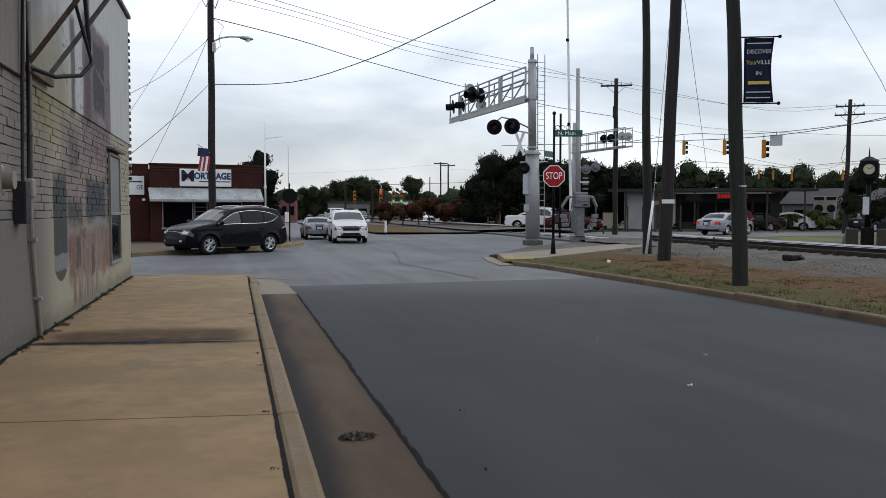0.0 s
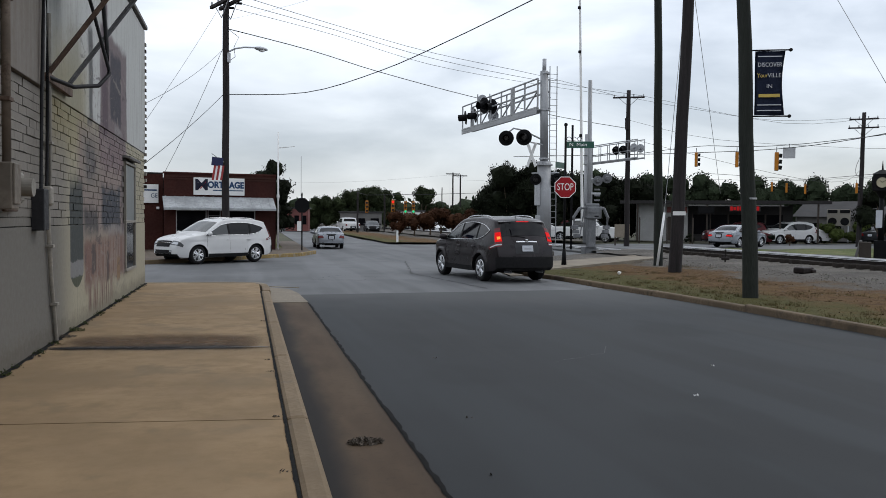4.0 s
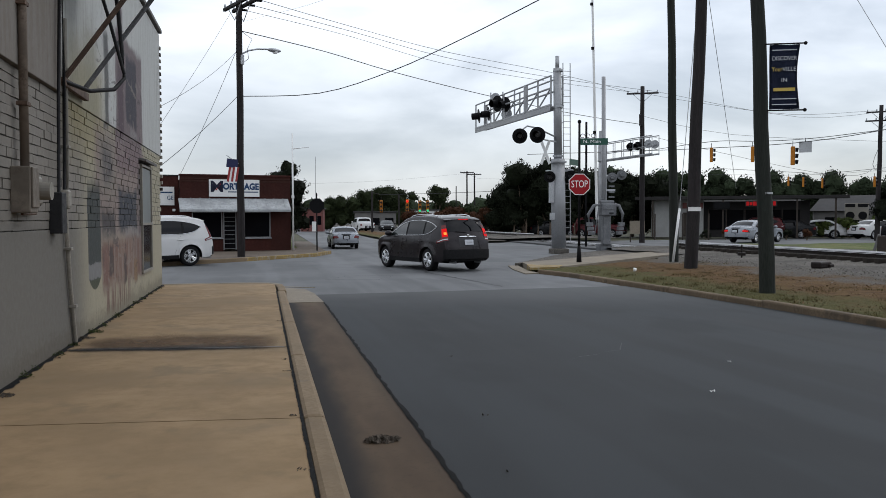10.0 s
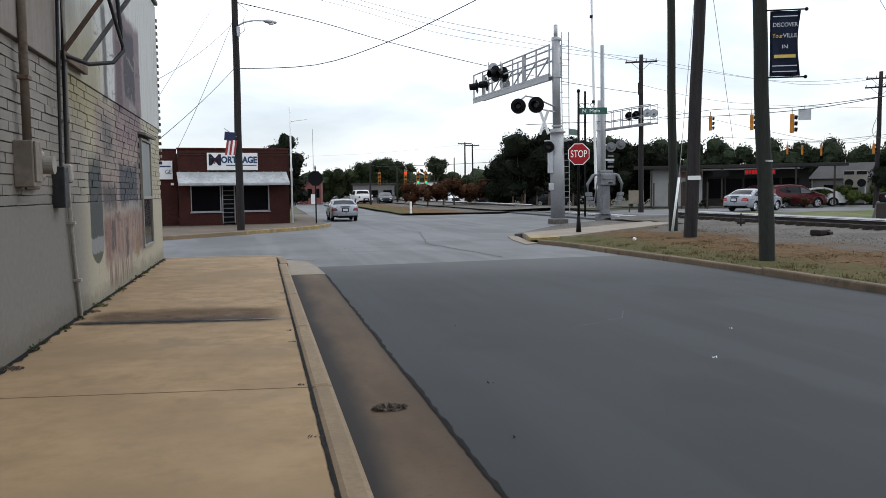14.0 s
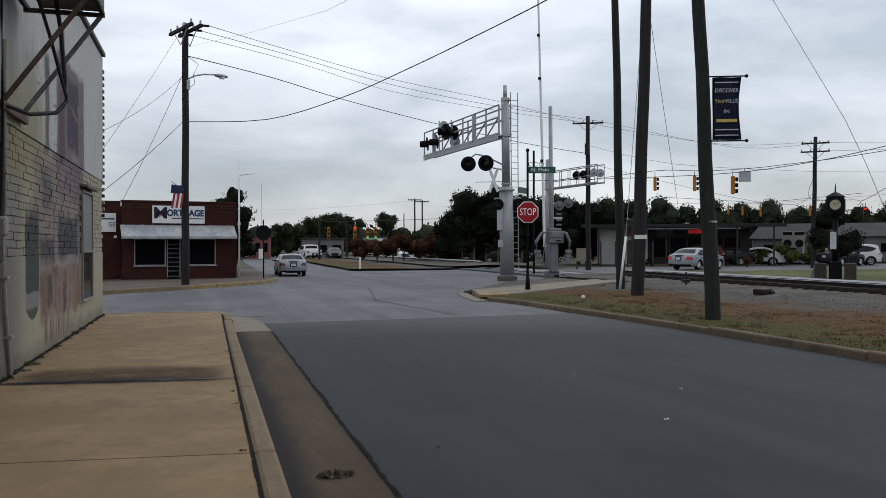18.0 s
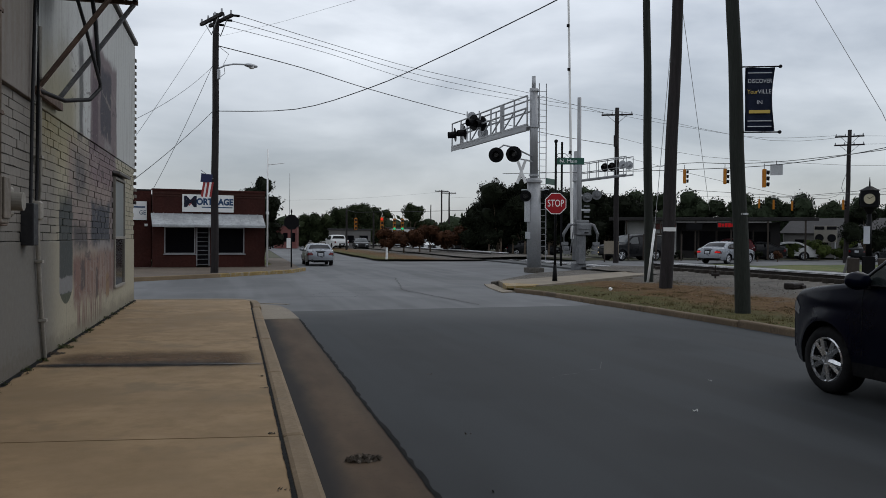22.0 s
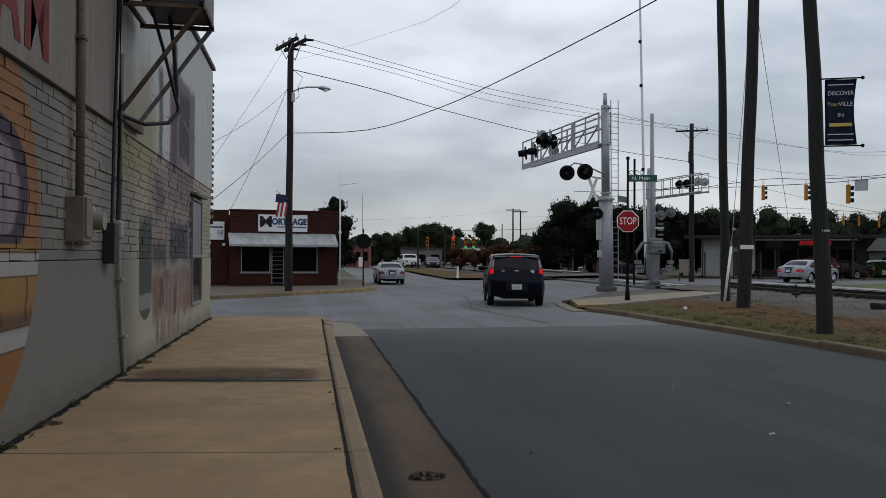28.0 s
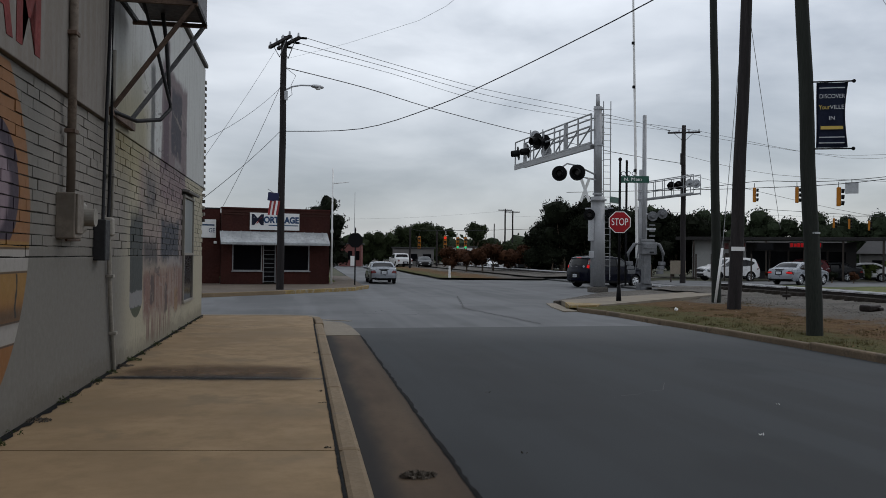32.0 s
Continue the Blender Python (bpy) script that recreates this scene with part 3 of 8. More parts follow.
# rails on sleepers
TRACK_X = (19.6, 21.05)
for y0, y1 in ((-40, 36.5), (36.5, 62.0), (62.0, 300)):
    for x in TRACK_X:
        rl = thing("rail", "rusty steel rail, the polished running face's sheen painted white", "rail", "rails", kind="structure")
        z = 0.46 if y0 != 36.5 else 0.05
        bm = box((x, (y0 + y1) / 2, z - 0.13), (0.14, y1 - y0, 0.02))
        box((x, (y0 + y1) / 2, z - 0.075), (0.02, y1 - y0, 0.1), bm=bm)
        box((x, (y0 + y1) / 2, z - 0.02), (0.07, y1 - y0, 0.036), bm=bm, bevel=0.008)
        part("rail_web", bm, "rail", rl)
        # the far rail's head is taller, so its painted sheen shows on the side
        part("rail_head", box((x - (0.012 if x > 20 else 0.0), (y0 + y1) / 2, z + (-0.024 if x > 20 else 0.001)), (0.068, y1 - y0, 0.056 if x > 20 else 0.006)), "rail_sheen", rl, "worn rail head with its sheen painted white")
sl = box((0, 0, 0), (2.6, 0.22, 0.16), bevel=0.01)
first = tagged(part("sleeper", sl, "sleeper"), "dark creosoted timber sleeper", "sleeper", "track sleepers")
first.matrix_basis = pose(20.32, -4, 0.26)
for i in range(1, 72):
    copy_thing(first, pose(20.32 + random.uniform(-0.03, 0.03), -4 + i * 0.56, 0.26, 0, 0, random.uniform(-1.5, 1.5)))
# crossing surface
for x, w in ((18.7, 1.6), (20.32, 1.26), (21.95, 1.6)):
    tagged(part("crossing_panel", box((x, 48.2, -0.04), (w, 22.5, 0.1), bevel=0.01), "asphalt_dark"), "dark rubber and asphalt crossing panel between the rails", "crossing", kind="structure")
tagged(part("crossing_slab", box((25.3, 41.7, 0.06), (5.6, 1.6, 0.12), rz=14, bevel=0.02), "gutter_new"), "pale concrete slab at the crossing's edge", "slab", kind="structure")

# loose stones of the bed
random.seed(11)
bm = bmesh.new()
for i in range(2600):
    x, y = random.uniform(15.2, 19.0) if i % 4 else random.uniform(12.5, 16.5), random.uniform(4, 31)
    r = random.uniform(0.012, 0.036) if i % 4 else random.uniform(0.01, 0.03)
    bmesh.ops.create_icosphere(bm, subdivisions=1, radius=r, matrix=pose(x, y, bank(x, y) - 0.01 + (0.12 * math.exp(-((x - 20.3) / 2.2) ** 2) + 0.02 if x > 15.6 else 0), random.uniform(0, 90), random.uniform(0, 90), 0) @ Matrix.Diagonal((1, random.uniform(0.6, 1), random.uniform(0.5, 0.8), 1))) if i < 2200 else None
tagged(part("loose_stones", bm, "stone"), "grey broken ballast stones", "gravel", kind="stuff")
# dry grass tufts on the verge
bm = bmesh.new()
for k in range(1500):
    cx, cy = random.uniform(9.6, 15.8), random.uniform(7, 29)
    if cx < 9.7 and cy > 16 or (cy > 24.5 and cx < 10.8 + (cy - 24.5) * 1.6):
        continue
    if noise.noise((cx * 0.5, cy * 0.5, 9)) + (15.5 - cx) * 0.10 - 0.1 < random.random() * 0.55:
        continue
    spread, tall = random.uniform(0.04, 0.14), random.uniform(0.02, 0.07) * (1.5 if cx < 10.6 else 1.0)
    for i in range(26):
        x, y = cx + random.gauss(0, spread), cy + random.gauss(0, spread)
        if x < 9.6:
            continue
        h, a, z = tall * random.uniform(0.4, 1.2), random.uniform(0, 6.28), bank(x, y)
        dx, dy, l, l2 = math.cos(a) * 0.006, math.sin(a) * 0.006, random.uniform(-0.05, 0.05), random.uniform(-0.05, 0.05)
        bm.faces.new([bm.verts.new(v) for v in ((x - dx, y - dy, z - 0.02), (x + dx, y + dy, z - 0.02), (x + l, y + l2, z + h))])
M["straw"] = surface("dry_grass", (0.090, 0.071, 0.026), 0.9, big=0.5, fine=3, amount=0.4, bump=0, spot=((0.062, 0.066, 0.020), 0.5, 0.56, 0.7), pieces=0.5)
tagged(part("verge_grass", bm, "straw"), "short dry and green grass blades", "grass", kind="stuff")

# fallen leaves and straw over the verge
random.seed(17)
bm = bmesh.new()
for k in range(9000):
    x, y = random.uniform(9.62, 15.6), random.uniform(6.5, 27.5)
    if (cut := y - 24.5) > 0 and x < 10.8 + cut * 1.6 or y > 15 and x < 9.75:
        continue
    if noise.noise((x * 0.7, y * 0.7, 4)) < random.uniform(-0.35, 0.35):
        continue
    m = Matrix.Translation((x, y, bank(x, y) + 0.012)) @ Euler((random.uniform(-0.5, 0.5), random.uniform(-0.5, 0.5), random.uniform(0, 6.3))).to_matrix().to_4x4()
    l = random.uniform(0.014, 0.042)
    w = l * random.uniform(0.12, 0.6)
    bm.faces.new([bm.verts.new(m @ Vector(p)) for p in ((-l, 0, 0), (0, -w, 0.006), (l, 0, 0.004), (0, w, 0.008))])
M["leaf_litter"] = surface("leaf_litter", (0.150, 0.100, 0.052), 0.9, big=0.4, fine=3, amount=0.4, bump=0, spot=((0.085, 0.050, 0.026), 0.8, 0.5, 0.8), pieces=0.4)
tagged(part("leaf_litter", bm, "leaf_litter"), "dead leaves and straw strewn over the verge", "leaves", kind="stuff")

# cracks and an old patch in the junction
M["crack"] = surface("sealed_crack", (0.072, 0.072, 0.074), 0.8, amount=0.3)
random.seed(31)


def crack(pts, w):
    bm = bmesh.new()
    out = []
    for (ax, ay), (bx, by) in zip(pts, pts[1:]):
        n = max(2, int(math.hypot(bx - ax, by - ay) / 0.25))
        out += [(ax + (bx - ax) * i / n + random.uniform(-0.05, 0.05), ay + (by - ay) * i / n + random.uniform(-0.05, 0.05)) for i in range(n)]
    va = [(bm.verts.new((x - w * random.uniform(0.3, 1), y - w * random.uniform(0.3, 1), road_z(x, y) + 0.004)), bm.verts.new((x + w * random.uniform(0.3, 1), y + w * random.uniform(0.3, 1), road_z(x, y) + 0.004))) for x, y in out]
    for p, q in zip(va, va[1:]):
        bm.faces.new((p[0], p[1], q[1], q[0]))
    tagged(part("road_crack", bm, "crack"), "dark sealed crack in the road", "crack", kind="structure")


crack([(1.8, 23.6), (3.2, 23.2), (3.9, 24.6), (2.6, 25.2), (1.8, 23.6)], 0.03)
crack([(-2.0, 26.0), (1.6, 26.6), (5.0, 29.2), (8.0, 33.0)], 0.03)
crack([(6.0, 20.0), (5.2, 26.0), (6.5, 34.0), (12.0, 44.0)], 0.035)
crack([(3.5, 9.0), (4.4, 9.6), (4.9, 10.4)], 0.02)

# ---- the painted building ----
def mural_material():
    n = Nodes("painted_wall")
    pos = n.geo.outputs["Position"]
    sep = n.t.nodes.new("ShaderNodeSeparateXYZ")
    n.link(pos, sep.inputs[0])
    w1 = n.math("MULTIPLY", n.math("SUBTRACT", n.noise(1.7, 3.0, 0.6, pos), 0.5), 0.35)
    w2 = n.math("MULTIPLY", n.math("SUBTRACT", n.noise(2.3, 3.0, 0.6, pos, stretch=(1, 0.7, 1.3)), 0.5), 0.35)
    Y, Z = n.math("ADD", sep.outputs["Y"], w1), n.math("ADD", sep.outputs["Z"], w2)
    Ys, Zs = sep.outputs["Y"], sep.outputs["Z"]
    grain = n.noise(14.0, 5.0, 0.7, pos)
    drip = n.noise(3.0, 4.0, 0.6, pos, stretch=(1, 3.0, 0.25))

    def band(v, a, b, s):
        return n.math("MULTIPLY", n.step(v, a - s, a + s), n.step(v, b - s, b + s, 1.0, 0.0))

    def zone(col, y0, y1, z0, z1, c, soft=0.05, amount=1.0, free=True, tex=0.0):
        m = n.math("MULTIPLY", band(Y if free else Ys, y0, y1, soft), band(Z if free else Zs, z0, z1, soft))
        if tex:
            m = n.math("MULTIPLY", m, n.step(drip, 0.5 - tex, 0.5 + tex))
        return n.mix(n.math("MULTIPLY", m, amount), col, c)

    col = n.mix(n.step(Ys, 10.6, 12.2), (0.30, 0.295, 0.268), (0.72, 0.69, 0.52))
    # smooth upper part: beige, then pale blue
    up = n.step(Zs, 3.08, 3.11)
    top = n.mix(n.step(Ys, 10.15, 10.25), (0.35, 0.315, 0.275), (1.0, 1.08, 1.10))
    top = n.mix(n.math("MULTIPLY", n.step(drip, 0.42, 0.7), 0.35), top, (0.60, 0.62, 0.61))
    col = n.mix(up, col, top)
    col = n.mix(n.math("MULTIPLY", band(Ys, 8.0, 11.4, 0.4), n.step(Zs, 1.45, 1.9)), col, n.mix(up, (0.44, 0.42, 0.38), top))
    # round orange badge with bands and a violet ring
    dx, dz = n.math("SUBTRACT", Ys, 5.75), n.math("SUBTRACT", Zs, 1.85)
    rad = n.math("SQRT", n.math("ADD", n.math("MULTIPLY", dx, dx), n.math("MULTIPLY", n.math("MULTIPLY", dz, dz), 1.12)))
    badge = n.step(rad, 1.80, 1.815, 1.0, 0.0)
    bc = n.mix(n.step(Zs, 1.0, 1.3), (0.42, 0.17, 0.03), (0.50, 0.27, 0.05))
    bc = n.mix(n.step(Zs, 1.66, 1.67), bc, (0.45, 0.20, 0.06))
    bc = n.mix(band(Zs, 1.42, 1.60, 0.008), bc, (0.62, 0.61, 0.58))
    bc = n.mix(band(Zs, 0.84, 1.00, 0.008), bc, (0.60, 0.59, 0.56))
    bc = n.mix(n.math("MULTIPLY", band(Zs, 1.0, 1.12, 0.06), 0.7), bc, (0.06, 0.05, 0.03))
    bc = n.mix(n.math("MULTIPLY", band(Zs, 0.98, 1.12, 0.02), n.step(Ys, 6.25, 6.27, 1.0, 0.0)), bc, (0.03, 0.13, 0.11))
    stem = n.math("MULTIPLY", band(Ys, 6.27, 6.40, 0.006), n.step(Zs, 1.42, 1.43, 1.0, 0.0))
    bc = n.mix(stem, bc, (0.60, 0.59, 0.56))
    for zl in (0.832, 1.008, 1.412, 1.608):
        bc = n.mix(n.math("MULTIPLY", band(Zs, zl - 0.008, zl + 0.008, 0.004), 0.8), bc, (0.05, 0.04, 0.03))
    for yy in (6.68, 7.24):
        bc = n.mix(n.math("MULTIPLY", band(Y, yy - 0.02, yy + 0.02, 0.012), band(Zs, 1.04, 1.40, 0.01)), bc, (0.03, 0.025, 0.02))
    px, pz = n.math("SUBTRACT", Ys, 6.55), n.math("SUBTRACT", Zs, 2.08)
    pr = n.math("SQRT", n.math("ADD", n.math("MULTIPLY", px, px), n.math("MULTIPLY", n.math("MULTIPLY", pz, pz), 1.6)))
    bc = n.mix(n.math("MULTIPLY", n.step(pr, 0.72, 0.74, 1.0, 0.0), n.step(Zs, 1.67, 1.68)), bc, (0.06, 0.035, 0.07))
    bc = n.mix(n.math("MULTIPLY", n.math("MULTIPLY", n.step(pr, 0.46, 0.56, 1.0, 0.0), n.step(drip, 0.30, 0.55, 0.45, 1.0)), n.step(Zs, 1.72, 1.76)), bc, (0.44, 0.34, 0.41))
    col = n.mix(n.math("MULTIPLY", badge, n.step(Zs, 3.07, 3.09, 1.0, 0.0)), col, bc)
    # yellow light, towers, figures and machines, all faded
    col = zone(col, 10.5, 12.9, 2.6, 3.9, (0.52, 0.45, 0.18), 0.5, 0.7)
    col = zone(col, 11.6, 12.4, 2.9, 4.3, (0.45, 0.46, 0.33), 0.3, 0.5)
    col = zone(col, 13.0, 13.35, 3.0, 4.5, (0.10, 0.11, 0.12), 0.08, 0.9)
    col = zone(col, 14.0, 16.9, 2.5, 4.75, (0.27, 0.20, 0.23), 0.10, 0.95)
    col = zone(col, 14.45, 14.7, 2.9, 5.3, (0.50, 0.40, 0.42), 0.06, 0.8)
    col = zone(col, 14.2, 14.75, 3.0, 5.2, (0.15, 0.09, 0.13), 0.10, 1.0)
    col = zone(col, 15.0, 16.2, 3.3, 4.5, (0.05, 0.045, 0.08), 0.08, 1.0)
    col = zone(col, 15.4, 16.3, 3.12, 3.25, (0.5, 0.5, 0.52), 0.05, 0.7)
    col = zone(col, 12.3, 17.2, 1.35, 2.95, (0.42, 0.31, 0.33), 0.22, 0.75)
    col = zone(col, 12.6, 14.0, 2.0, 2.9, (0.42, 0.40, 0.34), 0.2, 0.6)
    col = zone(col, 14.2, 16.2, 1.45, 2.15, (0.05, 0.065, 0.10), 0.1, 1.0)
    col = zone(col, 12.7, 13.9, 1.4, 1.8, (0.06, 0.06, 0.07), 0.12, 0.9)
    col = zone(col, 14.8, 16.6, 1.28, 1.48, (0.48, 0.47, 0.48), 0.04, 0.7)
    col = zone(col, 12.7, 17.0, 0.62, 1.32, (0.30, 0.135, 0.115), 0.10, 0.9)
    col = zone(col, 12.9, 15.4, 0.22, 0.8, (0.28, 0.14, 0.12), 0.10, 0.95, tex=0.12)
    col = zone(col, 15.6, 17.3, 0.55, 1.35, (0.12, 0.09, 0.13), 0.15, 0.8, tex=0.15)
    col = zone(col, 13.2, 16.6, 0.55, 1.3, (0.55, 0.44, 0.36), 0.1, 0.8, tex=0.06)
    col = zone(col, 12.9, 13.6, 2.2, 2.75, (0.10, 0.10, 0.13), 0.15, 0.7)
    col = zone(col, 16.3, 16.7, 1.4, 2.6, (0.10, 0.07, 0.10), 0.10, 0.7)
    col = zone(col, 13.3, 13.6, 0.75, 1.25, (0.07, 0.05, 0.05), 0.04, 0.8)
    col = zone(col, 14.6, 14.9, 0.55, 1.1, (0.08, 0.05, 0.05), 0.05, 0.8)
    col = zone(col, 15.7, 16.1, 0.5, 0.95, (0.42, 0.24, 0.10), 0.05, 0.8)
    smear = n.noise(2.1, 5.0, 0.65, pos, stretch=(1, 0.9, 1.6), distort=1.2)
    art = n.math("MULTIPLY", band(Ys, 12.4, 17.0, 0.3), band(Zs, 0.4, 4.4, 0.2))
    col = n.mix(n.math("MULTIPLY", n.math("MULTIPLY", art, n.step(smear, 0.56, 0.66)), 0.65), col, (0.10, 0.07, 0.09))
    col = n.mix(n.math("MULTIPLY", n.math("MULTIPLY", art, n.step(smear, 0.36, 0.44, 1.0, 0.0)), 0.5), col, (0.52, 0.46, 0.42))
    # dark bottle shape with a round foot
    bot = n.math("MULTIPLY", band(Ys, 11.72, 12.62, 0.02), n.step(n.math("SUBTRACT", Zs, n.math("MULTIPLY", n.math("POWER", n.math("ABSOLUTE", n.math("SUBTRACT", Ys, 12.17)), 2.0), 0.9)), 0.66, 0.68))
    bot = n.math("MULTIPLY", bot, n.step(Z, 1.95, 2.3, 1.0, 0.0))
    bcol = n.mix(band(Z, 0.82, 1.02, 0.02), (0.055, 0.075, 0.075), (0.38, 0.40, 0.42))
    bcol = n.mix(n.step(Zs, 0.80, 0.82, 1.0, 0.0), bcol, (0.09, 0.115, 0.06))
    col = n.mix(bot, col, bcol)
    # grime: fading, drips and splash at the foot
    col = n.mix(n.math("MULTIPLY", n.step(grain, 0.5, 0.8), 0.28), col, (0.30, 0.28, 0.25))
    col = n.mix(n.math("MULTIPLY", n.step(drip, 0.55, 0.8), 0.25), col, (0.22, 0.20, 0.18))
    col = n.mix(n.math("MULTIPLY", n.step(n.math("SUBTRACT", Z, n.math("MULTIPLY", grain, 0.2)), 0.10, 0.34, 1.0, 0.0), 0.5), col, (0.20, 0.17, 0.12))
    n.bump(grain, 0.25, 0.008)
    col = n.mix(1.0, col, (0.39, 0.37, 0.355), "MULTIPLY")
    return n.done(col, n.step(grain, 0.2, 0.8, 0.7, 0.92))


M["mural"] = mural_material()
M["joint_dark"] = surface("dirty_joint", (0.115, 0.105, 0.092), 0.9, amount=0.3, fine=12, spot=((0.022, 0.020, 0.018), 1.6, 0.46, 0.95))
TOP_Z = 5.95
painted = thing("painted_building", "pale building with a faded painted mural on brick and stucco", "building")
part("wall", prism([(WALL_X - 0.35, -20), (WALL_X - 0.012, -20), (WALL_X - 0.012, CORNER_Y - 0.05), (WALL_X - 0.35, CORNER_Y - 0.05)], -0.2, TOP_Z - 0.1), "joint_dark", painted)
# lower smooth coat and upper smooth coat, with the brick band between them
part("lower_coat", box((WALL_X - 0.02, (CORNER_Y - 20) / 2, 0.70), (0.06, CORNER_Y + 20, 1.66), bevel=0.006), "mural", painted, "smooth painted stucco")
part("upper_coat", box((WALL_X + 0.0, (10.24 - 20) / 2, 4.5), (0.11, 30.24, 2.78), bevel=0.008), "mural", painted, "beige stucco of the upper wall")
part("upper_coat", box((WALL_X - 0.012, (10.25 + CORNER_Y) / 2, 4.5), (0.07, CORNER_Y - 10.25, 2.78), bevel=0.008), "mural", painted, "pale blue painted stucco of the upper wall")
part("coping", box((WALL_X - 0.14, (CORNER_Y - 20) / 2 + 0.03, TOP_Z + 0.02), (0.44, CORNER_Y + 20.06, 0.09), bevel=0.015), "render_grey", painted)
part("end_wall", box((-16.3, CORNER_Y - 0.22, 2.9), (27.2, 0.34, 6.1)), "mural", painted)
part("back_wall", box((-29.8, -0.2, 2.9), (0.3, 40, 6.1)), "render_grey", painted)
part("rear_wall", box((-16.1, -20.1, 2.9), (27.5, 0.3, 6.1)), "render_grey", painted)
part("roof", box((-16.1, -0.1, 5.6), (27.0, 39.4, 0.2)), "roofing", painted)
# bricks of the band
BR_L, BR_H = 0.30, 0.098
bm = bmesh.new()
bmesh.ops.create_cube(bm, size=1.0, matrix=Matrix.Diagonal((0.05, BR_L - 0.005, BR_H - 0.010, 1)))
brick_mesh = bpy.data.meshes.new("brick")
bm.to_mesh(brick_mesh)
bm.free()
brick_mesh.materials.append(M["mural"])
random.seed(21)
rest = bmesh.new()
count = 0
for r in range(16):
    z = 1.585 + r * BR_H
    y = 1.0 + (BR_L / 2 if r % 2 else 0)
    while y < CORNER_Y - 0.12:
        m = pose(WALL_X - 0.018 + random.uniform(-0.006, 0.005), y + random.uniform(-0.006, 0.006), z + random.uniform(-0.004, 0.004), random.uniform(-0.6, 0.6), 0, random.uniform(-0.6, 0.6))
        if not (16.5 < y < 18.3 and z < 2.8):
            if 7.0 < y < 12.4 and count < 300:
                part_at("brick", brick_mesh, painted, m)
                count += 1
            else:
                bmesh.ops.create_cube(rest, size=1.0, matrix=m @ Matrix.Diagonal((0.05, BR_L - 0.005, BR_H - 0.010, 1)))
        y += BR_L
tagged(part("brickwork_rest", rest, "mural", painted, "painted brickwork"), kind="stuff")
# toothed brick edge at the corner
for i in range(23):
    part("corner_brick", box((WALL_X - 0.012, CORNER_Y + 0.01, 2.35 + i * 0.147), (0.13, 0.12, 0.07), bevel=0.006), "box_grey" if i % 3 else "timber_dark", painted)
# tall window near the corner
win = part("window", box((WALL_X - 0.02, 17.38, 1.68), (0.04, 1.44, 2.1)), "timber_dark", painted, "tall dull window near the corner")
for zc, zh in ((2.12, 1.08), (1.09, 0.92)):
    part("pane", box((WALL_X + 0.012, 17.38, zc), (0.012, 1.30, zh)), "pane_grey" if zc > 1.5 else "window", win)
for yy in (16.70, 18.06):
    part("jamb", box((WALL_X + 0.02, yy, 1.68), (0.05, 0.05, 2.1), bevel=0.005), "box_grey", win)
for zz in (0.62, 1.56, 2.70):
    part("rail_bar", box((WALL_X + 0.02, 17.38, zz), (0.06, 1.44, 0.05), bevel=0.005), "box_grey", win)
part("hood", box((WALL_X + 0.06, 17.38, 2.80), (0.16, 1.62, 0.05), ry=12, bevel=0.005), "render_grey", win)
# painted red letters high on the wall
M["letter_red"] = surface("faded_red_paint", (0.15, 0.028, 0.026), 0.85, big=3, fine=12, amount=0.35)
for ch, yy in (("A", 6.60), ("M", 7.28)):
    lettering("painted_letter", ch, 1.0, Matrix.Translation((WALL_X + 0.058, yy, 3.58)) @ Euler((radians(90), 0, radians(90))).to_matrix().to_4x4(), "letter_red", painted, 0.002, 0.60, 0.035)

# electric service on the wall
meter = thing("meter_box", "grey steel electric meter box with a round glass meter", "meter box")
part("case", box((WALL_X + 0.09, 8.42, 1.93), (0.18, 0.26, 0.44), bevel=0.012), "meter_brown", meter)
part("lid_plate", box((WALL_X + 0.19, 8.42, 1.95), (0.02, 0.22, 0.38), bevel=0.006), "meter_brown", meter)
part("meter_socket", box((WALL_X + 0.08, 8.75, 1.93), (0.12, 0.34, 0.30), bevel=0.03), "box_grey", meter, "off-white socket")
part("meter_dial", rod((WALL_X + 0.13, 8.75, 1.93), (WALL_X + 0.26, 8.75, 1.93), 0.09, seg=20), "box_grey", meter, "round glass-fronted meter")
part("seal_bar", rod((WALL_X + 0.05, 8.5, 1.70), (WALL_X + 0.05, 8.98, 1.705), 0.012), "rust", meter)
conduit = thing("conduit", "rusty painted conduit running up the wall", "conduit", "conduits")
part("pipe", rod((WALL_X + 0.09, 8.47, 2.14), (WALL_X + 0.10, 8.47, 5.9), 0.042, seg=12), "pipe_paint", conduit, smooth=True)
for z in (2.75, 3.7, 4.7):
    part("clamp", box((WALL_X + 0.09, 8.47, z), (0.1, 0.14, 0.04), bevel=0.005), "rust", conduit)
conduit2 = thing("conduit", "thin grey conduit down the wall to the pavement", "conduit", "conduits")
part("pipe", tube([(WALL_X + 0.06, 10.36, 4.0), (WALL_X + 0.06, 10.34, 2.1), (WALL_X + 0.05, 10.30, 1.6), (WALL_X + 0.045, 10.45, 0.9), (WALL_X + 0.04, 10.72, 0.14)], 0.026, 8), "box_grey", conduit2, smooth=True)
for z in (0.6, 1.3, 2.5, 3.4):
    part("clamp", box((WALL_X + 0.055, 10.34 if z > 1.5 else (10.36 if z > 1 else 10.56), z), (0.09, 0.10, 0.035), bevel=0.005), "box_grey", conduit2)
cable = thing("wall_cable", "black service cable hanging down the wall", "cable")
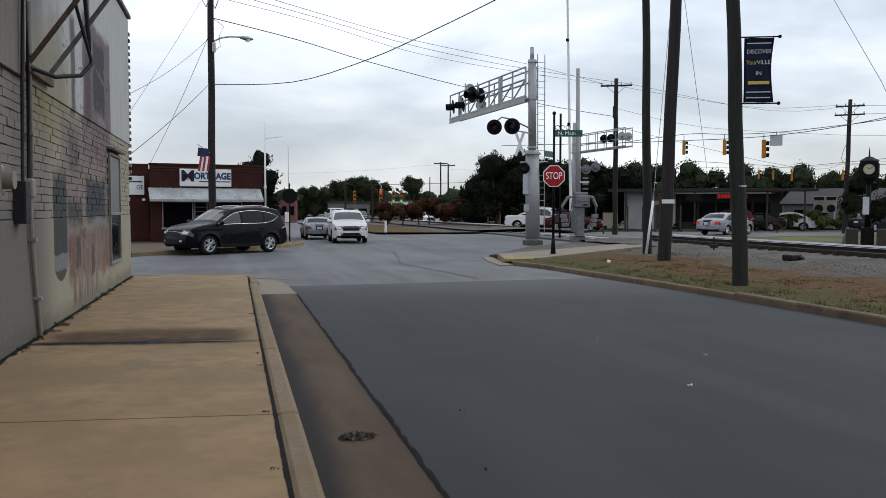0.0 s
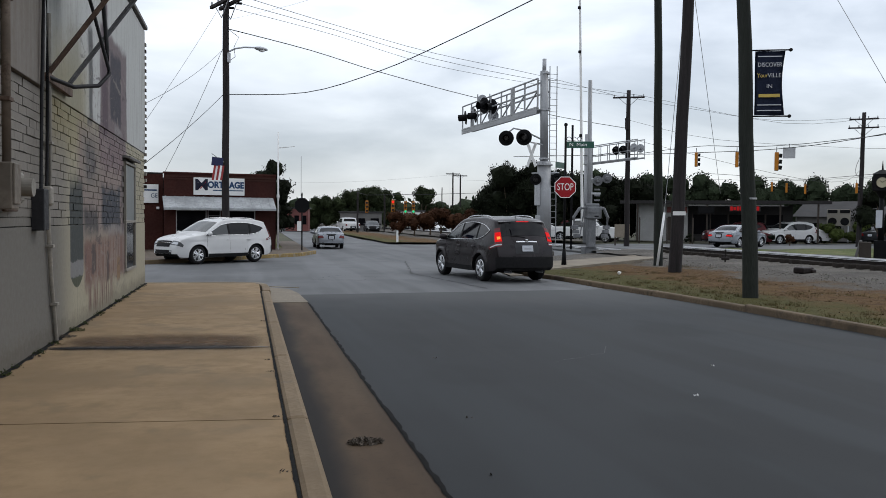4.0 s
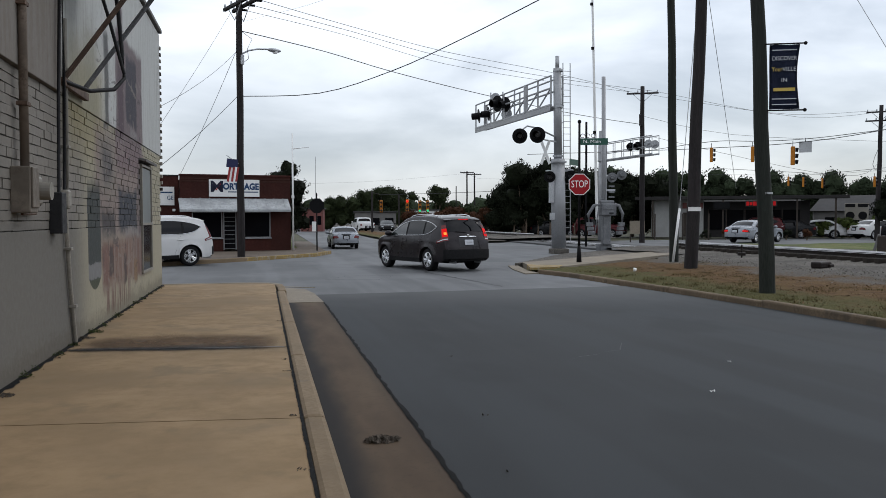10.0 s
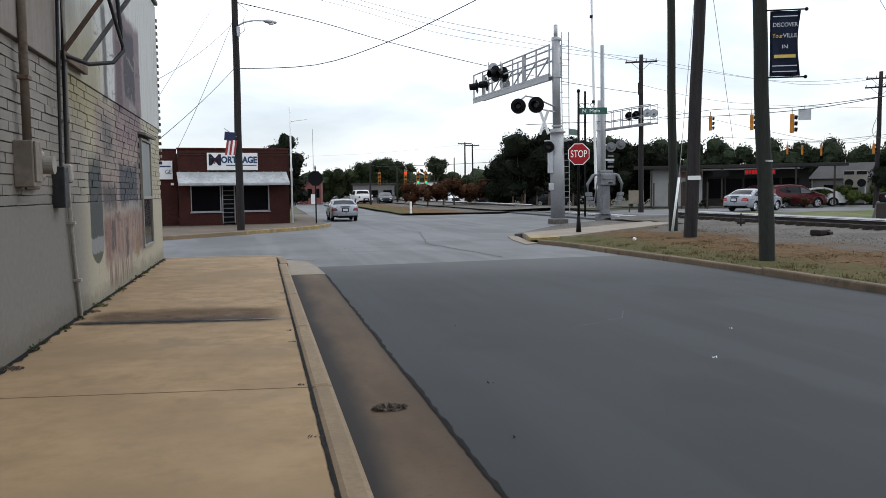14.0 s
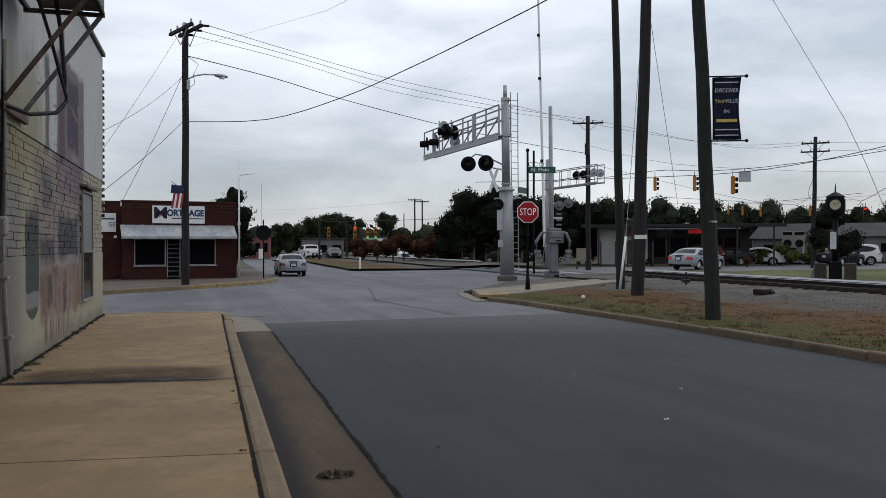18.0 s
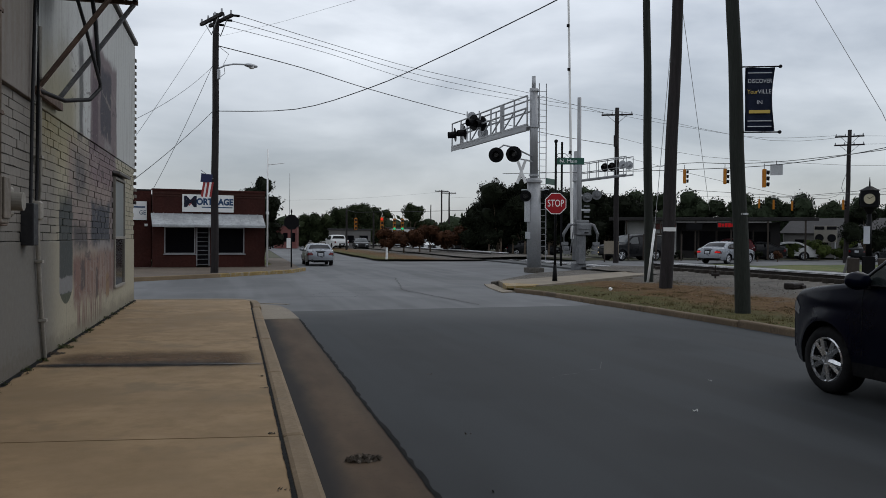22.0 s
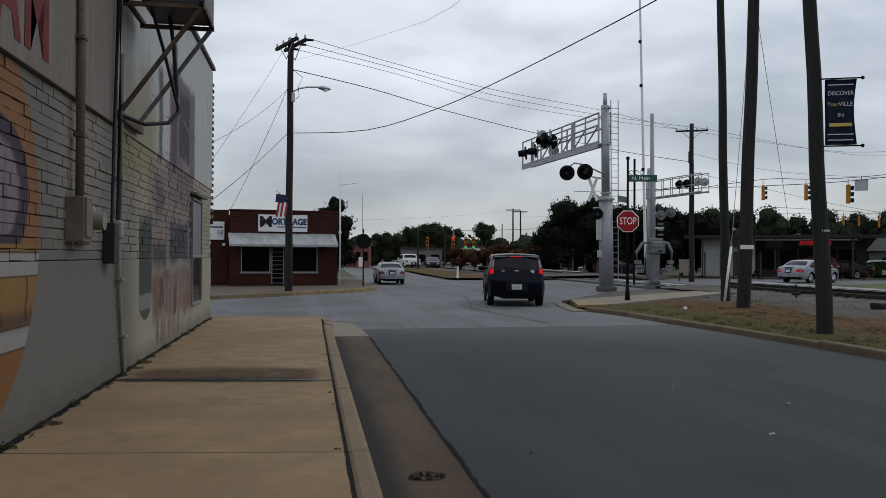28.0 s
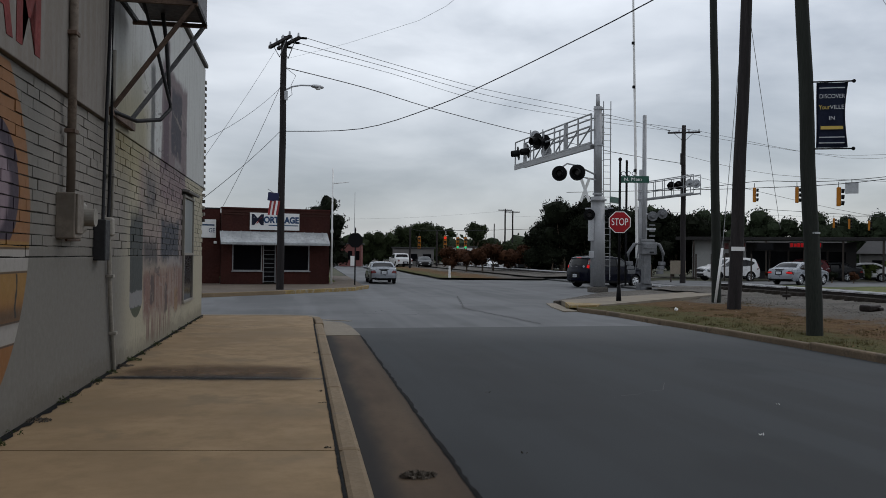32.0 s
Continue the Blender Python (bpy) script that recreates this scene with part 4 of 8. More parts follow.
part("strand", tube([(WALL_X + 0.08, 10.10, 5.9), (WALL_X + 0.085, 10.14, 4.6), (WALL_X + 0.085, 10.16, 3.2), (WALL_X + 0.08, 10.13, 2.3), (WALL_X + 0.07, 10.14, 1.75)], 0.020, 7), "black_plastic", cable, smooth=True)
part("slack_loop", tube([(WALL_X + 0.09, 9.62, 5.9), (WALL_X + 0.12, 9.68, 5.5), (WALL_X + 0.13, 9.8, 5.32), (WALL_X + 0.12, 9.93, 5.5), (WALL_X + 0.09, 10.06, 5.85)], 0.016, 6), "black_plastic", cable, smooth=True)
sw = thing("switch_box", "small dark switch box with a grey bell on the wall", "switch box")
part("case", box((WALL_X + 0.07, 9.82, 1.72), (0.14, 0.22, 0.46), bevel=0.012), "black_plastic", sw)
part("bell", box((WALL_X + 0.08, 10.12, 1.88), (0.12, 0.16, 0.22), bevel=0.03), "box_grey", sw)
cab = thing("cable", "black cable looping down the wall", "cable", "cables")
part("run", tube([(WALL_X + 0.1, 9.9, 5.6), (WALL_X + 0.1, 9.95, 4.2), (WALL_X + 0.09, 9.86, 3.0), (WALL_X + 0.08, 9.84, 1.95)], 0.02, 6), "black_plastic", cab, smooth=True)
cab2 = thing("cable", "thick black cable hanging from the air unit", "cable", "cables")
part("run", tube([(WALL_X + 0.5, 10.9, 4.75), (WALL_X + 0.55, 11.0, 4.3), (WALL_X + 0.58, 11.1, 3.75), (WALL_X + 0.6, 11.1, 3.45), (WALL_X + 0.5, 10.95, 3.28), (WALL_X + 0.28, 10.6, 3.2), (WALL_X + 0.06, 10.15, 3.25)], 0.026, 7), "black_plastic", cab2, smooth=True)
part("run", tube([(WALL_X + 0.35, 10.2, 4.75), (WALL_X + 0.4, 10.5, 4.5), (WALL_X + 0.45, 10.85, 4.2), (WALL_X + 0.6, 11.1, 3.5)], 0.022, 7), "black_plastic", cab2, smooth=True)
# air unit on a steel bracket
ac = thing("air_unit", "dark wall-mounted air unit on a rusty steel bracket", "air conditioner")
AX0, AX1, AY0, AY1, AZ = WALL_X + 0.08, WALL_X + 1.02, 10.3, 11.3, 4.60
part("housing", box(((AX0 + AX1) / 2 + 0.1, (AY0 + AY1) / 2, AZ + 0.48), (AX1 - AX0 - 0.2, AY1 - AY0 - 0.06, 0.9), bevel=0.02), "ac_metal", ac)
for k in range(7):
    part("grille_slat", box(((AX0 + AX1) / 2 + 0.1, AY0 + 0.02, AZ + 0.14 + k * 0.11), (0.66, 0.02, 0.05), bevel=0.004), "black_plastic", ac)
for yy in (AY0, AY1):
    part("bearer", box(((AX0 + AX1) / 2, yy, AZ), (AX1 - AX0, 0.05, 0.05)), "rust", ac)
    part("strut", rod((AX1 - 0.05, yy, AZ - 0.02), (WALL_X + 0.05, yy, AZ - 1.32), 0.03, seg=6), "rust" if yy == AY0 else "gate_grey", ac)
for xx in (AX0 + 0.04, AX1 - 0.03):
    part("cross_bearer", box((xx, (AY0 + AY1) / 2, AZ + 0.03), (0.05, AY1 - AY0 + 0.1, 0.05)), "black", ac)
part("wall_plate", box((WALL_X + 0.075, 10.8, AZ - 1.36), (0.06, 1.3, 0.10), bevel=0.005), "rust", ac)

# plain brick block, added out of view to keep open sky out of car reflections
tagged(part("wall_street_end", box((4.0, -47.0, 4.6), (90.0, 4.0, 9.4)), "brick_red"), "added unseen brick wall that blocks sky from car reflections", "wall", kind="structure")

# ---- the brick shop ----
shop = thing("brick_shop", "single-storey red brick mortgage shop with a metal awning", "shop", at=(-3.95, 42.15, 0.1), rz=9.5)
SW_, SD, SH = 5.45, 12.0, 3.72


WINDOWS = [(0.55, 2.02, 0.62, 1.95), (2.80, 4.42, 0.62, 1.95)]
for a, b, c, d in ((0, 0.55, 0, SH), (4.42, SW_, 0, SH), (0.55, 4.42, 1.98, SH), (0.55, 2.06, 0, 0.62), (2.72, 4.42, 0, 0.62), (0.55, 2.06, 1.95, 1.98), (2.72, 4.42, 1.95, 1.98), (2.02, 2.06, 0.62, 1.95), (2.72, 2.80, 0.62, 1.95)):
    part("front_wall", box(((a + b) / 2, 0.14, ((c or -0.12) + d) / 2), (b - a, 0.28, d - (c or -0.12))), "brick_red", shop)
part("side_wall", box((SW_ - 0.14, SD / 2 + 0.14, SH / 2 - 0.06), (0.28, SD - 0.28, SH + 0.12)), "brick_red", shop)
part("left_wing", box((-3.6, 0.9, SH / 2 - 0.06), (7.2, 0.3, SH + 0.12)), "brick_red", shop)
part("back_wall", box((-0.9, SD, SH / 2), (12.6, 0.28, SH)), "brick_red", shop)
part("roof", box((-0.9, SD / 2 + 0.4, SH - 0.25), (12.4, SD - 0.9, 0.15)), "roofing", shop)
part("coping", box((SW_ / 2, 0.14, SH + 0.04), (SW_ + 0.08, 0.36, 0.08), bevel=0.012), "brick_red", shop)
part("coping", box((-3.6, 0.9, SH + 0.03), (7.2, 0.36, 0.07), bevel=0.012), "fascia", shop)
part("floor", box((SW_ / 2, 4, 0.01), (SW_ - 0.5, 7.4, 0.04)), "timber_dark", shop)
part("inner_wall", box((SW_ / 2, 4.2, 1.6), (SW_ - 0.6, 0.1, 3.0)), "timber_dark", shop)
# courses that show on the front
for zz in (3.46, 3.58):
    part("brick_course", box((SW_ / 2, -0.012, zz), (SW_, 0.03, 0.07), bevel=0.004), "mortar", shop)
for x0, x1, z0, z1 in WINDOWS:
    w = part("shop_window", box(((x0 + x1) / 2, 0.12, z0 + 0.02), (x1 - x0, 0.24, 0.04)), "alu", shop, "dark shop window in a pale frame")
    part("pane", box(((x0 + x1) / 2, 0.12, (z0 + z1) / 2), (x1 - x0 - 0.06, 0.012, z1 - z0 - 0.06)), "window", w)
    for xx in (x0 + 0.025, x1 - 0.025):
        part("jamb", box((xx, 0.08, (z0 + z1) / 2), (0.05, 0.12, z1 - z0)), "alu", w)
    part("head", box(((x0 + x1) / 2, 0.08, z1 - 0.025), (x1 - x0, 0.12, 0.05)), "alu", w)
    part("sill", box(((x0 + x1) / 2, -0.03, z0 - 0.03), (x1 - x0 + 0.1, 0.12, 0.045), bevel=0.008), "alu", w)
part("window_notice", box((1.15, 0.20, 0.78), (0.95, 0.02, 0.16)), "alu", shop, "pale notice inside the window")
door = part("door", box((2.09, 0.10, 1.0), (0.05, 0.08, 1.96)), "alu", shop, "glazed shop door with pale rails")
part("stile", box((2.69, 0.10, 1.0), (0.05, 0.08, 1.96)), "alu", door)
for zz in (0.08, 0.34, 0.56, 0.78, 1.00, 1.22, 1.44, 1.66, 1.94):
    part("door_rail", box((2.39, 0.10, zz), (0.54, 0.07, 0.035 if zz < 1.9 else 0.1)), "gate_grey", door)
part("door_pane", box((2.39, 0.11, 1.0), (0.54, 0.012, 1.8)), "window", door)
aw = part("awning", box((2.62, -0.42, 2.30), (5.40, 1.02, 0.05), rx=34, bevel=0.01), "awning", shop, "dented silver metal awning")
for k in range(12):
    part("rib", box((0.05 + k * 0.455, -0.42, 2.335), (0.03, 1.02, 0.03), rx=34), "awning", aw)
part("valance", box((2.62, -0.84, 1.985), (5.40, 0.03, 0.12), bevel=0.006), "awning", aw)
sg = part("sign_board", box((2.62, -0.05, 3.12), (2.48, 0.08, 0.86), bevel=0.01), "white", shop, "white sign board with blue lettering")
M["sign_blue"] = surface("sign_blue", (0.018, 0.055, 0.13), 0.5, amount=0.1, bump=0)
M["sign_navy"] = surface("sign_navy", (0.01, 0.012, 0.03), 0.5, amount=0.1, bump=0)
FRONT = Euler((radians(90), 0, 0)).to_matrix().to_4x4()
lettering("sign_word", "ORTGAGE", 0.43, Matrix.Translation((2.94, -0.094, 3.19)) @ FRONT, "sign_blue", sg, 0.006, 1.78, 0.020)
lettering("sign_initial", "M", 0.76, Matrix.Translation((1.76, -0.094, 3.17)) @ FRONT, "sign_navy", sg, 0.006, 0.60, 0.02)
part("sign_bar", box((3.05, -0.092, 2.93), (1.5, 0.006, 0.05)), "sign_blue", sg)
part("sign_flash", box((1.83, -0.096, 3.17), (0.045, 0.008, 0.42), ry=38), "sign_red", sg)
sg2 = part("small_sign", box((-0.62, 0.66, 2.72), (0.8, 0.06, 0.92), bevel=0.01), "white", shop, "small white sign with blue print")
lettering("sign_word", "GE", 0.3, Matrix.Translation((-0.42, 0.62, 2.62)) @ FRONT, "sign_blue", sg2, 0.003, 0.3)
part("sign_bar", box((-0.6, 0.625, 2.9), (0.6, 0.006, 0.07)), "sign_blue", sg2)
part("wall_lamp", box((-0.25, 0.66, 2.02), (0.14, 0.18, 0.12), bevel=0.02), "white", shop)
part("roof_vent", box((2.4, 2.0, SH + 0.05), (0.5, 0.3, 0.16), bevel=0.03), "galv", shop)
planter = thing("low_wall", "low dull brick planter beside the shop", "planter", at=(-6.6, 41.9, 0.04))
part("body", box((0.6, -0.4, 0.22), (2.4, 0.5, 0.42), bevel=0.02), "timber_dark", planter)

# ---- far buildings on the right ----
rest_h = thing("roadside_restaurant", "long low restaurant with a dark flat canopy and red neon sign", "restaurant", at=(33.5, 66.6, 0), rz=-31)
part("wall", box((2.2, 0.3, 1.7), (4.4, 0.3, 3.4)), "pale_wall", rest_h)
part("side_wall", box((0.15, 5, 1.7), (0.3, 9.7, 3.4)), "pale_wall", rest_h)
part("glazed_front", box((8.6, 1.2, 1.55), (8.4, 0.3, 3.1)), "fascia", rest_h)
part("back_wall", box((6.5, 9.8, 1.7), (13.0, 0.3, 3.4)), "render_grey", rest_h)
part("end_wall", box((12.8, 5.4, 1.6), (0.3, 8.6, 3.2)), "fascia", rest_h)
part("canopy", box((7.2, 1.6, 3.42), (17.0, 5.0, 0.16), bevel=0.02), "roofing", rest_h)
part("canopy_edge", box((7.2, -0.95, 3.38), (17.0, 0.12, 0.28), bevel=0.02), "fascia", rest_h)
for k in range(5):
    w = part("window", box((5.5 + k * 1.5, 1.02, 1.5), (1.3, 0.06, 1.7)), "window", rest_h)
    part("mullion", box((4.8 + k * 1.5, 0.99, 1.5), (0.08, 0.1, 1.9)), "timber_dark", w)
part("door", box((3.2, 0.12, 1.1), (1.0, 0.06, 2.1)), "timber_dark", rest_h)
part("pink_sign", box((3.5, 0.08, 2.75), (1.7, 0.1, 0.5)), "trim_pink", rest_h)
part("dark_sign", box((5.9, -1.05, 2.72), (1.3, 0.1, 0.55)), "black", rest_h)
ns = part("neon_sign", box((9.0, -1.0, 2.86), (2.5, 0.08, 0.5), bevel=0.02), "fascia", rest_h, "unreadable red neon sign")
for k in range(9):
    part("neon_bar", box((7.95 + k * 0.26, -1.055, 2.86), (0.21, 0.03, 0.34 - 0.08 * (k % 3 == 1)), bevel=0.01), "neon_red", ns)
for k in range(6):
    part("post", box((0.2 + k * 2.9, -0.8, 1.65), (0.14, 0.14, 3.3)), "timber_dark", rest_h)
for i, (x, y, rz, w, d, h) in enumerate(((50.5, 67.5, -36, 7, 7, 2.3), (60, 74, -36, 12, 8, 2.6), (86, 92, -40, 22, 9, 3.0), (72, 62, -45, 10, 8, 3.0))):
    hs = thing("house", "low grey house with a pitched shingle roof" if i == 0 else "low pale building far behind the road", "house", at=(x, y, 0), rz=rz)
    part("wall", box((w / 2, d / 2, h / 2), (w, d, h)), "render_grey", hs)
    bm = bmesh.new()
    v = [bm.verts.new(c) for c in ((-0.4, -0.4, h), (w + 0.4, -0.4, h), (w + 0.4, d + 0.4, h), (-0.4, d + 0.4, h), (0.8, d / 2, h + 1.5), (w - 0.8, d / 2, h + 1.5))]
    for f in ((0, 1, 5, 4), (1, 2, 5), (2, 3, 4, 5), (3, 0, 4), (3, 2, 1, 0)):
        bm.faces.new([v[k] for k in f])
    part("roof", bm, "roofing", hs)
    for k in range(3):
        part("window", box((w * (0.2 + 0.28 * k), -0.02, h * 0.55), (0.9, 0.06, 0.9)), "window", hs)
# low pale buildings behind the far junction
for x, y, w, h, c in ((16, 118, 6, 2.6, "render_grey"), (24, 121, 4, 2.9, "white"), (6.5, 112, 3.0, 3.0, "trim_pink"), (33, 116, 5, 2.4, "render_grey"), (38, 112, 6, 2.6, "white")):
    fb = thing("far_building", "small pale building far down the street", "building", at=(x, y, 0), rz=-8)
    part("wall", box((0, 2, h / 2), (w, 4, h)), c, fb)
    part("roof", box((0, 2, h + 0.1), (w + 0.4, 4.4, 0.2), bevel=0.03), "roofing", fb)
    for k in range(3):
        part("window", box((-w / 3 + k * w / 3, -0.02, h * 0.5), (w / 5, 0.06, h * 0.4)), "window", fb)

# ---- poles and wires ----
def wood_pole(name, a, b, r0, r1, material, label, cat="utility pole"):
    p = thing(name, label, cat)
    bm = bmesh.new()
    n = 10
    pts = [Vector(a).lerp(Vector(b), i / n) + Vector((math.sin(i * 1.3) * 0.012, math.cos(i * 1.7) * 0.012, 0)) for i in range(n + 1)]
    seg, rings = 14, []
    for i, c in enumerate(pts):
        r = r0 + (r1 - r0) * i / n
        rings.append([bm.verts.new(c + Vector((r * math.cos(2 * math.pi * k / seg), r * math.sin(2 * math.pi * k / seg), 0))) for k in range(seg)])
    for u, v in zip(rings, rings[1:]):
        for k in range(seg):
            bm.faces.new((u[k], u[(k + 1) % seg], v[(k + 1) % seg], v[k]))
    bm.faces.new(rings[-1])
    part("shaft", bm, material, p, smooth=True)
    return p


def crossarm(p, c, length, ang, parent_name="crossarm", pins=4, size=0.11):
    c = Vector(c)
    d = Vector((math.cos(radians(ang)), math.sin(radians(ang)), 0))
    arm = part(parent_name, box(c, (length, size, size), rz=ang, bevel=0.01), "pole_wood", p)
    for k in range(pins):
        q = c + d * length * (-0.46 + 0.92 * k / (pins - 1)) + Vector((0, 0, size / 2))
        part("insulator", rod(q, q + Vector((0, 0, 0.16)), 0.05, 0.035), "lens_silver", arm)
    for s in (-1, 1):
        part("brace", rod(c + d * s * length * 0.3 - Vector((0, 0, 0.05)), c - Vector((0, 0, 0.65)), 0.02, seg=5), "galv", arm)


lampp = wood_pole("utility_pole", (-0.9, 36.0, -0.2), (-0.87, 36.1, 11.0), 0.165, 0.125, "pole_wood", "tall dark wooden utility pole with a street lamp")
for off in (-0.2, 0.2):
    crossarm(lampp, (-0.87 + off * 0.91, 36.05 + off * 0.41, 10.72), 2.3, -66, size=0.13)
for x, y, z in ((-0.16, 35.12, 10.72), (-0.46, 35.72, 10.66), (-0.80, 36.42, 10.62)):
    part("strain_insulator", rod((x, y, z), (x + 0.24, y - 0.1, z - 0.03), 0.05, seg=8), "black", lampp)
part("pigtail", tube([(-0.75, 36.0, 9.6), (-0.35, 36.2, 9.35), (-0.55, 36.1, 8.9), (-0.5, 36.1, 8.5), (-0.78, 36.0, 8.25)], 0.012, 5), "wire", lampp)
la = part("lamp_arm", tube([(-0.85, 36.1, 8.65), (-0.5, 36.2, 8.86), (-0.13, 36.35, 8.97), (0.35, 36.6, 9.03)], 0.035, 8), "galv", lampp, "curved grey lamp arm", smooth=True)
bm = bmesh.new()
bmesh.ops.create_uvsphere(bm, u_segments=14, v_segments=8, radius=1.0, matrix=pose(0.58, 36.75, 9.02, 0, 0, 30) @ Matrix.Diagonal((0.34, 0.15, 0.09, 1)))
part("lamp_head", bm, "galv", lampp, "cobra-head street lamp", smooth=True)
part("lamp_lens", rod((0.62, 36.77, 8.90), (0.62, 36.77, 8.98), 0.10, 0.13, 12), "sign_white", lampp)
part("cable_box", box((-0.75, 35.86, 8.4), (0.14, 0.14, 0.4), bevel=0.02), "galv", lampp)

p1 = wood_pole("utility_pole", (14.78, 27.5, -0.2), (14.56, 27.62, 13.5), 0.17, 0.12, "pole_green", "tall greenish treated pole with a guy guard")
p2 = wood_pole("utility_pole", (13.63, 24.26, -0.2), (13.97, 24.07, 12.8), 0.215, 0.16, "pole_wood", "leaning grey-brown wooden pole with a small white tag")
part("tag", box((13.64, 24.05, 1.94), (0.40, 0.05, 0.13), rz=-25), "white", p2, "white notice strip on the pole")
p3 = wood_pole("banner_pole", (10.75, 15.81, -0.2), (10.4, 16.04, 9.4), 0.17, 0.13, "pole_green", "green-tinged wooden pole with a navy street banner")
part("pole_band", rod((10.68, 15.86, 2.16), (10.68, 15.86, 2.20), 0.163, 0.163, 14), "galv", p3)
# guard and guys
gd = thing("guy_guard", "white plastic guard on a slanting guy wire", "guy guard")
part("guard", rod((14.60, 27.25, 0.05), (14.82, 27.2, 2.0), 0.05, 0.045, 10), "white", gd, smooth=True)


def wire(name, pts, r, label, material="wire"):
    t = thing(name, label, "wire", "overhead wires")
    part("strand", tube(pts, r, 5), material, t, smooth=True)


def smooth_pts(pts, n=4):
    out = []
    P = [Vector(p) for p in pts]
    for i in range(len(P) - 1):
        a, b, c, d = P[max(i - 1, 0)], P[i], P[i + 1], P[min(i + 2, len(P) - 1)]
        for k in range(n):
            t = k / n
            out.append(tuple(0.5 * ((2 * b) + (c - a) * t + (2 * a - 5 * b + 4 * c - d) * t * t + (3 * b - a - 3 * c + d) * t ** 3)))
    out.append(tuple(P[-1]))
    return out


LEFT_WIRES = [((-1.25, 36.0, 10.32), (-3.15, 20.6, 2.7), 0.1, 0.006), ((-1.0, 36.0, 8.75), (-3.36, 20.5, 3.85), 0.3, 0.007), ((-1.0, 36.0, 8.8), (-3.9, 42.1, 3.9), 0.15, 0.010), ((-1.0, 36.0, 6.85), (-3.3, 26.6, 3.1), 0.1, 0.011)]
wire("guy_wire", [(14.82, 27.2, 2.0), (15.35, 26.97, 9.6)], 0.012, "pale thin steel guy wire", "guy")
wire("guy_wire", [(21.3, 33.9, 3.0), (13.9, 24.1, 9.9)], 0.010, "pale thin steel guy wire", "guy")
wire("guy_wire", [(12.6, 18.6, 10.7), (14.47, 16.0, 4.6), (14.67, 15.6, 3.57), (15.4, 14.6, 0.2)], 0.008, "pale thin steel guy wire", "guy")
wire("overhead_wire", smooth_pts([(-0.96, 36.04, 6.88), (2.25, 32.98, 6.65), (4.63, 29.2, 6.97), (6.3, 25.8, 7.42), (7.59, 22.8, 7.82), (8.39, 19.3, 7.96), (9.87, 13.9, 8.45), (11.0, 8.0, 9.3), (12.5, 0.0, 10.6)]), 0.017, "thick black overhead utility cable")
wire("overhead_wire", smooth_pts([(-0.83, 36.04, 9.65), (2.98, 39.94, 9.72), (6.9, 43.51, 9.50), (13.07, 48.32, 9.22), (20.54, 52.15, 8.69), (26.41, 53.9, 8.3)]), 0.020, "thick black overhead utility cable")
wire("overhead_wire", smooth_pts([(0.08, 35.0, 10.7), (4.27, 41.84, 11.46), (10.45, 46.9, 11.40), (18.46, 50.8, 11.15), (25.6, 54.3, 10.65)]), 0.013, "thin dark overhead utility wire")
wire("overhead_wire", smooth_pts([(-0.23, 35.6, 10.62), (4.4, 41.9, 11.2), (10.6, 46.9, 11.05), (18.5, 50.8, 10.82), (27.2, 53.5, 10.6)]), 0.013, "thin dark overhead utility wire")
wire("overhead_wire", smooth_pts([(-0.59, 36.4, 10.6), (4.3, 41.8, 10.93), (10.4, 46.9, 10.7), (18.4, 50.8, 10.55), (26.4, 53.9, 10.5)]), 0.011, "thin dark overhead utility wire")
wire("overhead_wire", smooth_pts([(-0.82, 36.0, 10.0), (2.11, 25.0, 8.32), (3.2, 14.0, 6.6), (4.4, -4.0, 6.4)]), 0.004, "thin pale overhead wire", "guy")
for a, b, d, r in LEFT_WIRES:
    wire("overhead_wire", sag(a, b, d), r, "thin dark overhead utility wire")
SPAN = [(20.0, 60.4, 6.6), (26.54, 53.84, 6.45), (29.01, 50.25, 6.35), (31.89, 44.83, 6.25), (33.55, 39.74, 6.47), (33.7, 33.0, 6.9), (33.5, 20, 8.0)]
wire("span_wire", smooth_pts(SPAN), 0.022, "black span wire that carries the traffic signals")
for pts in ([(26.4, 53.9, 7.6), (33.64, 47.27, 4.9), (37.69, 46.1, 4.4), (45.3, 53.2, 5.8)], [(26.4, 53.9, 10.5), (31.01, 53.72, 9.9), (38.27, 53.8, 9.3), (45.2, 53.4, 9.7)], [(27.2, 53.5, 10.6), (38.4, 53.0, 9.0), (46.2, 52.6, 9.7)],
            [(26.4, 53.9, 8.9), (32.73, 52.69, 7.6), (45.3, 53.3, 7.4)], [(45.4, 53.3, 9.0), (52, 48, 8.9), (62, 40, 9.4)], [(46.2, 52.6, 9.6), (54, 47, 9.3), (64, 40, 10)], [(45.4, 53.3, 7.4), (52, 46, 7.0), (62, 36, 7.4)],
            [(44.0, 174, 11.6), (20, 176, 9.6), (-12, 180, 9.0)], [(46, 174, 10.5), (80, 165, 9.5)], [(31, 80, 6.5), (52, 74, 6.0), (58, 68, 6.2), (66, 60, 6.8)]):
    wire("overhead_wire", smooth_pts(pts), 0.011, "thin dark overhead utility wire")
fp = wood_pole("utility_pole", (26.43, 53.92, -0.1), (26.4, 53.93, 11.0), 0.20, 0.14, "pole_wood", "far wooden utility pole with one crossarm")
crossarm(fp, (26.41, 53.92, 10.5), 2.2, -26)
part("transformer", rod((26.2, 53.7, 8.2), (26.2, 53.7, 9.0), 0.14, seg=10), "pole_wood", fp)
rp = wood_pole("utility_pole", (45.36, 53.34, -0.1), (45.48, 53.23, 10.1), 0.19, 0.14, "pole_wood", "far wooden utility pole with two crossarms")
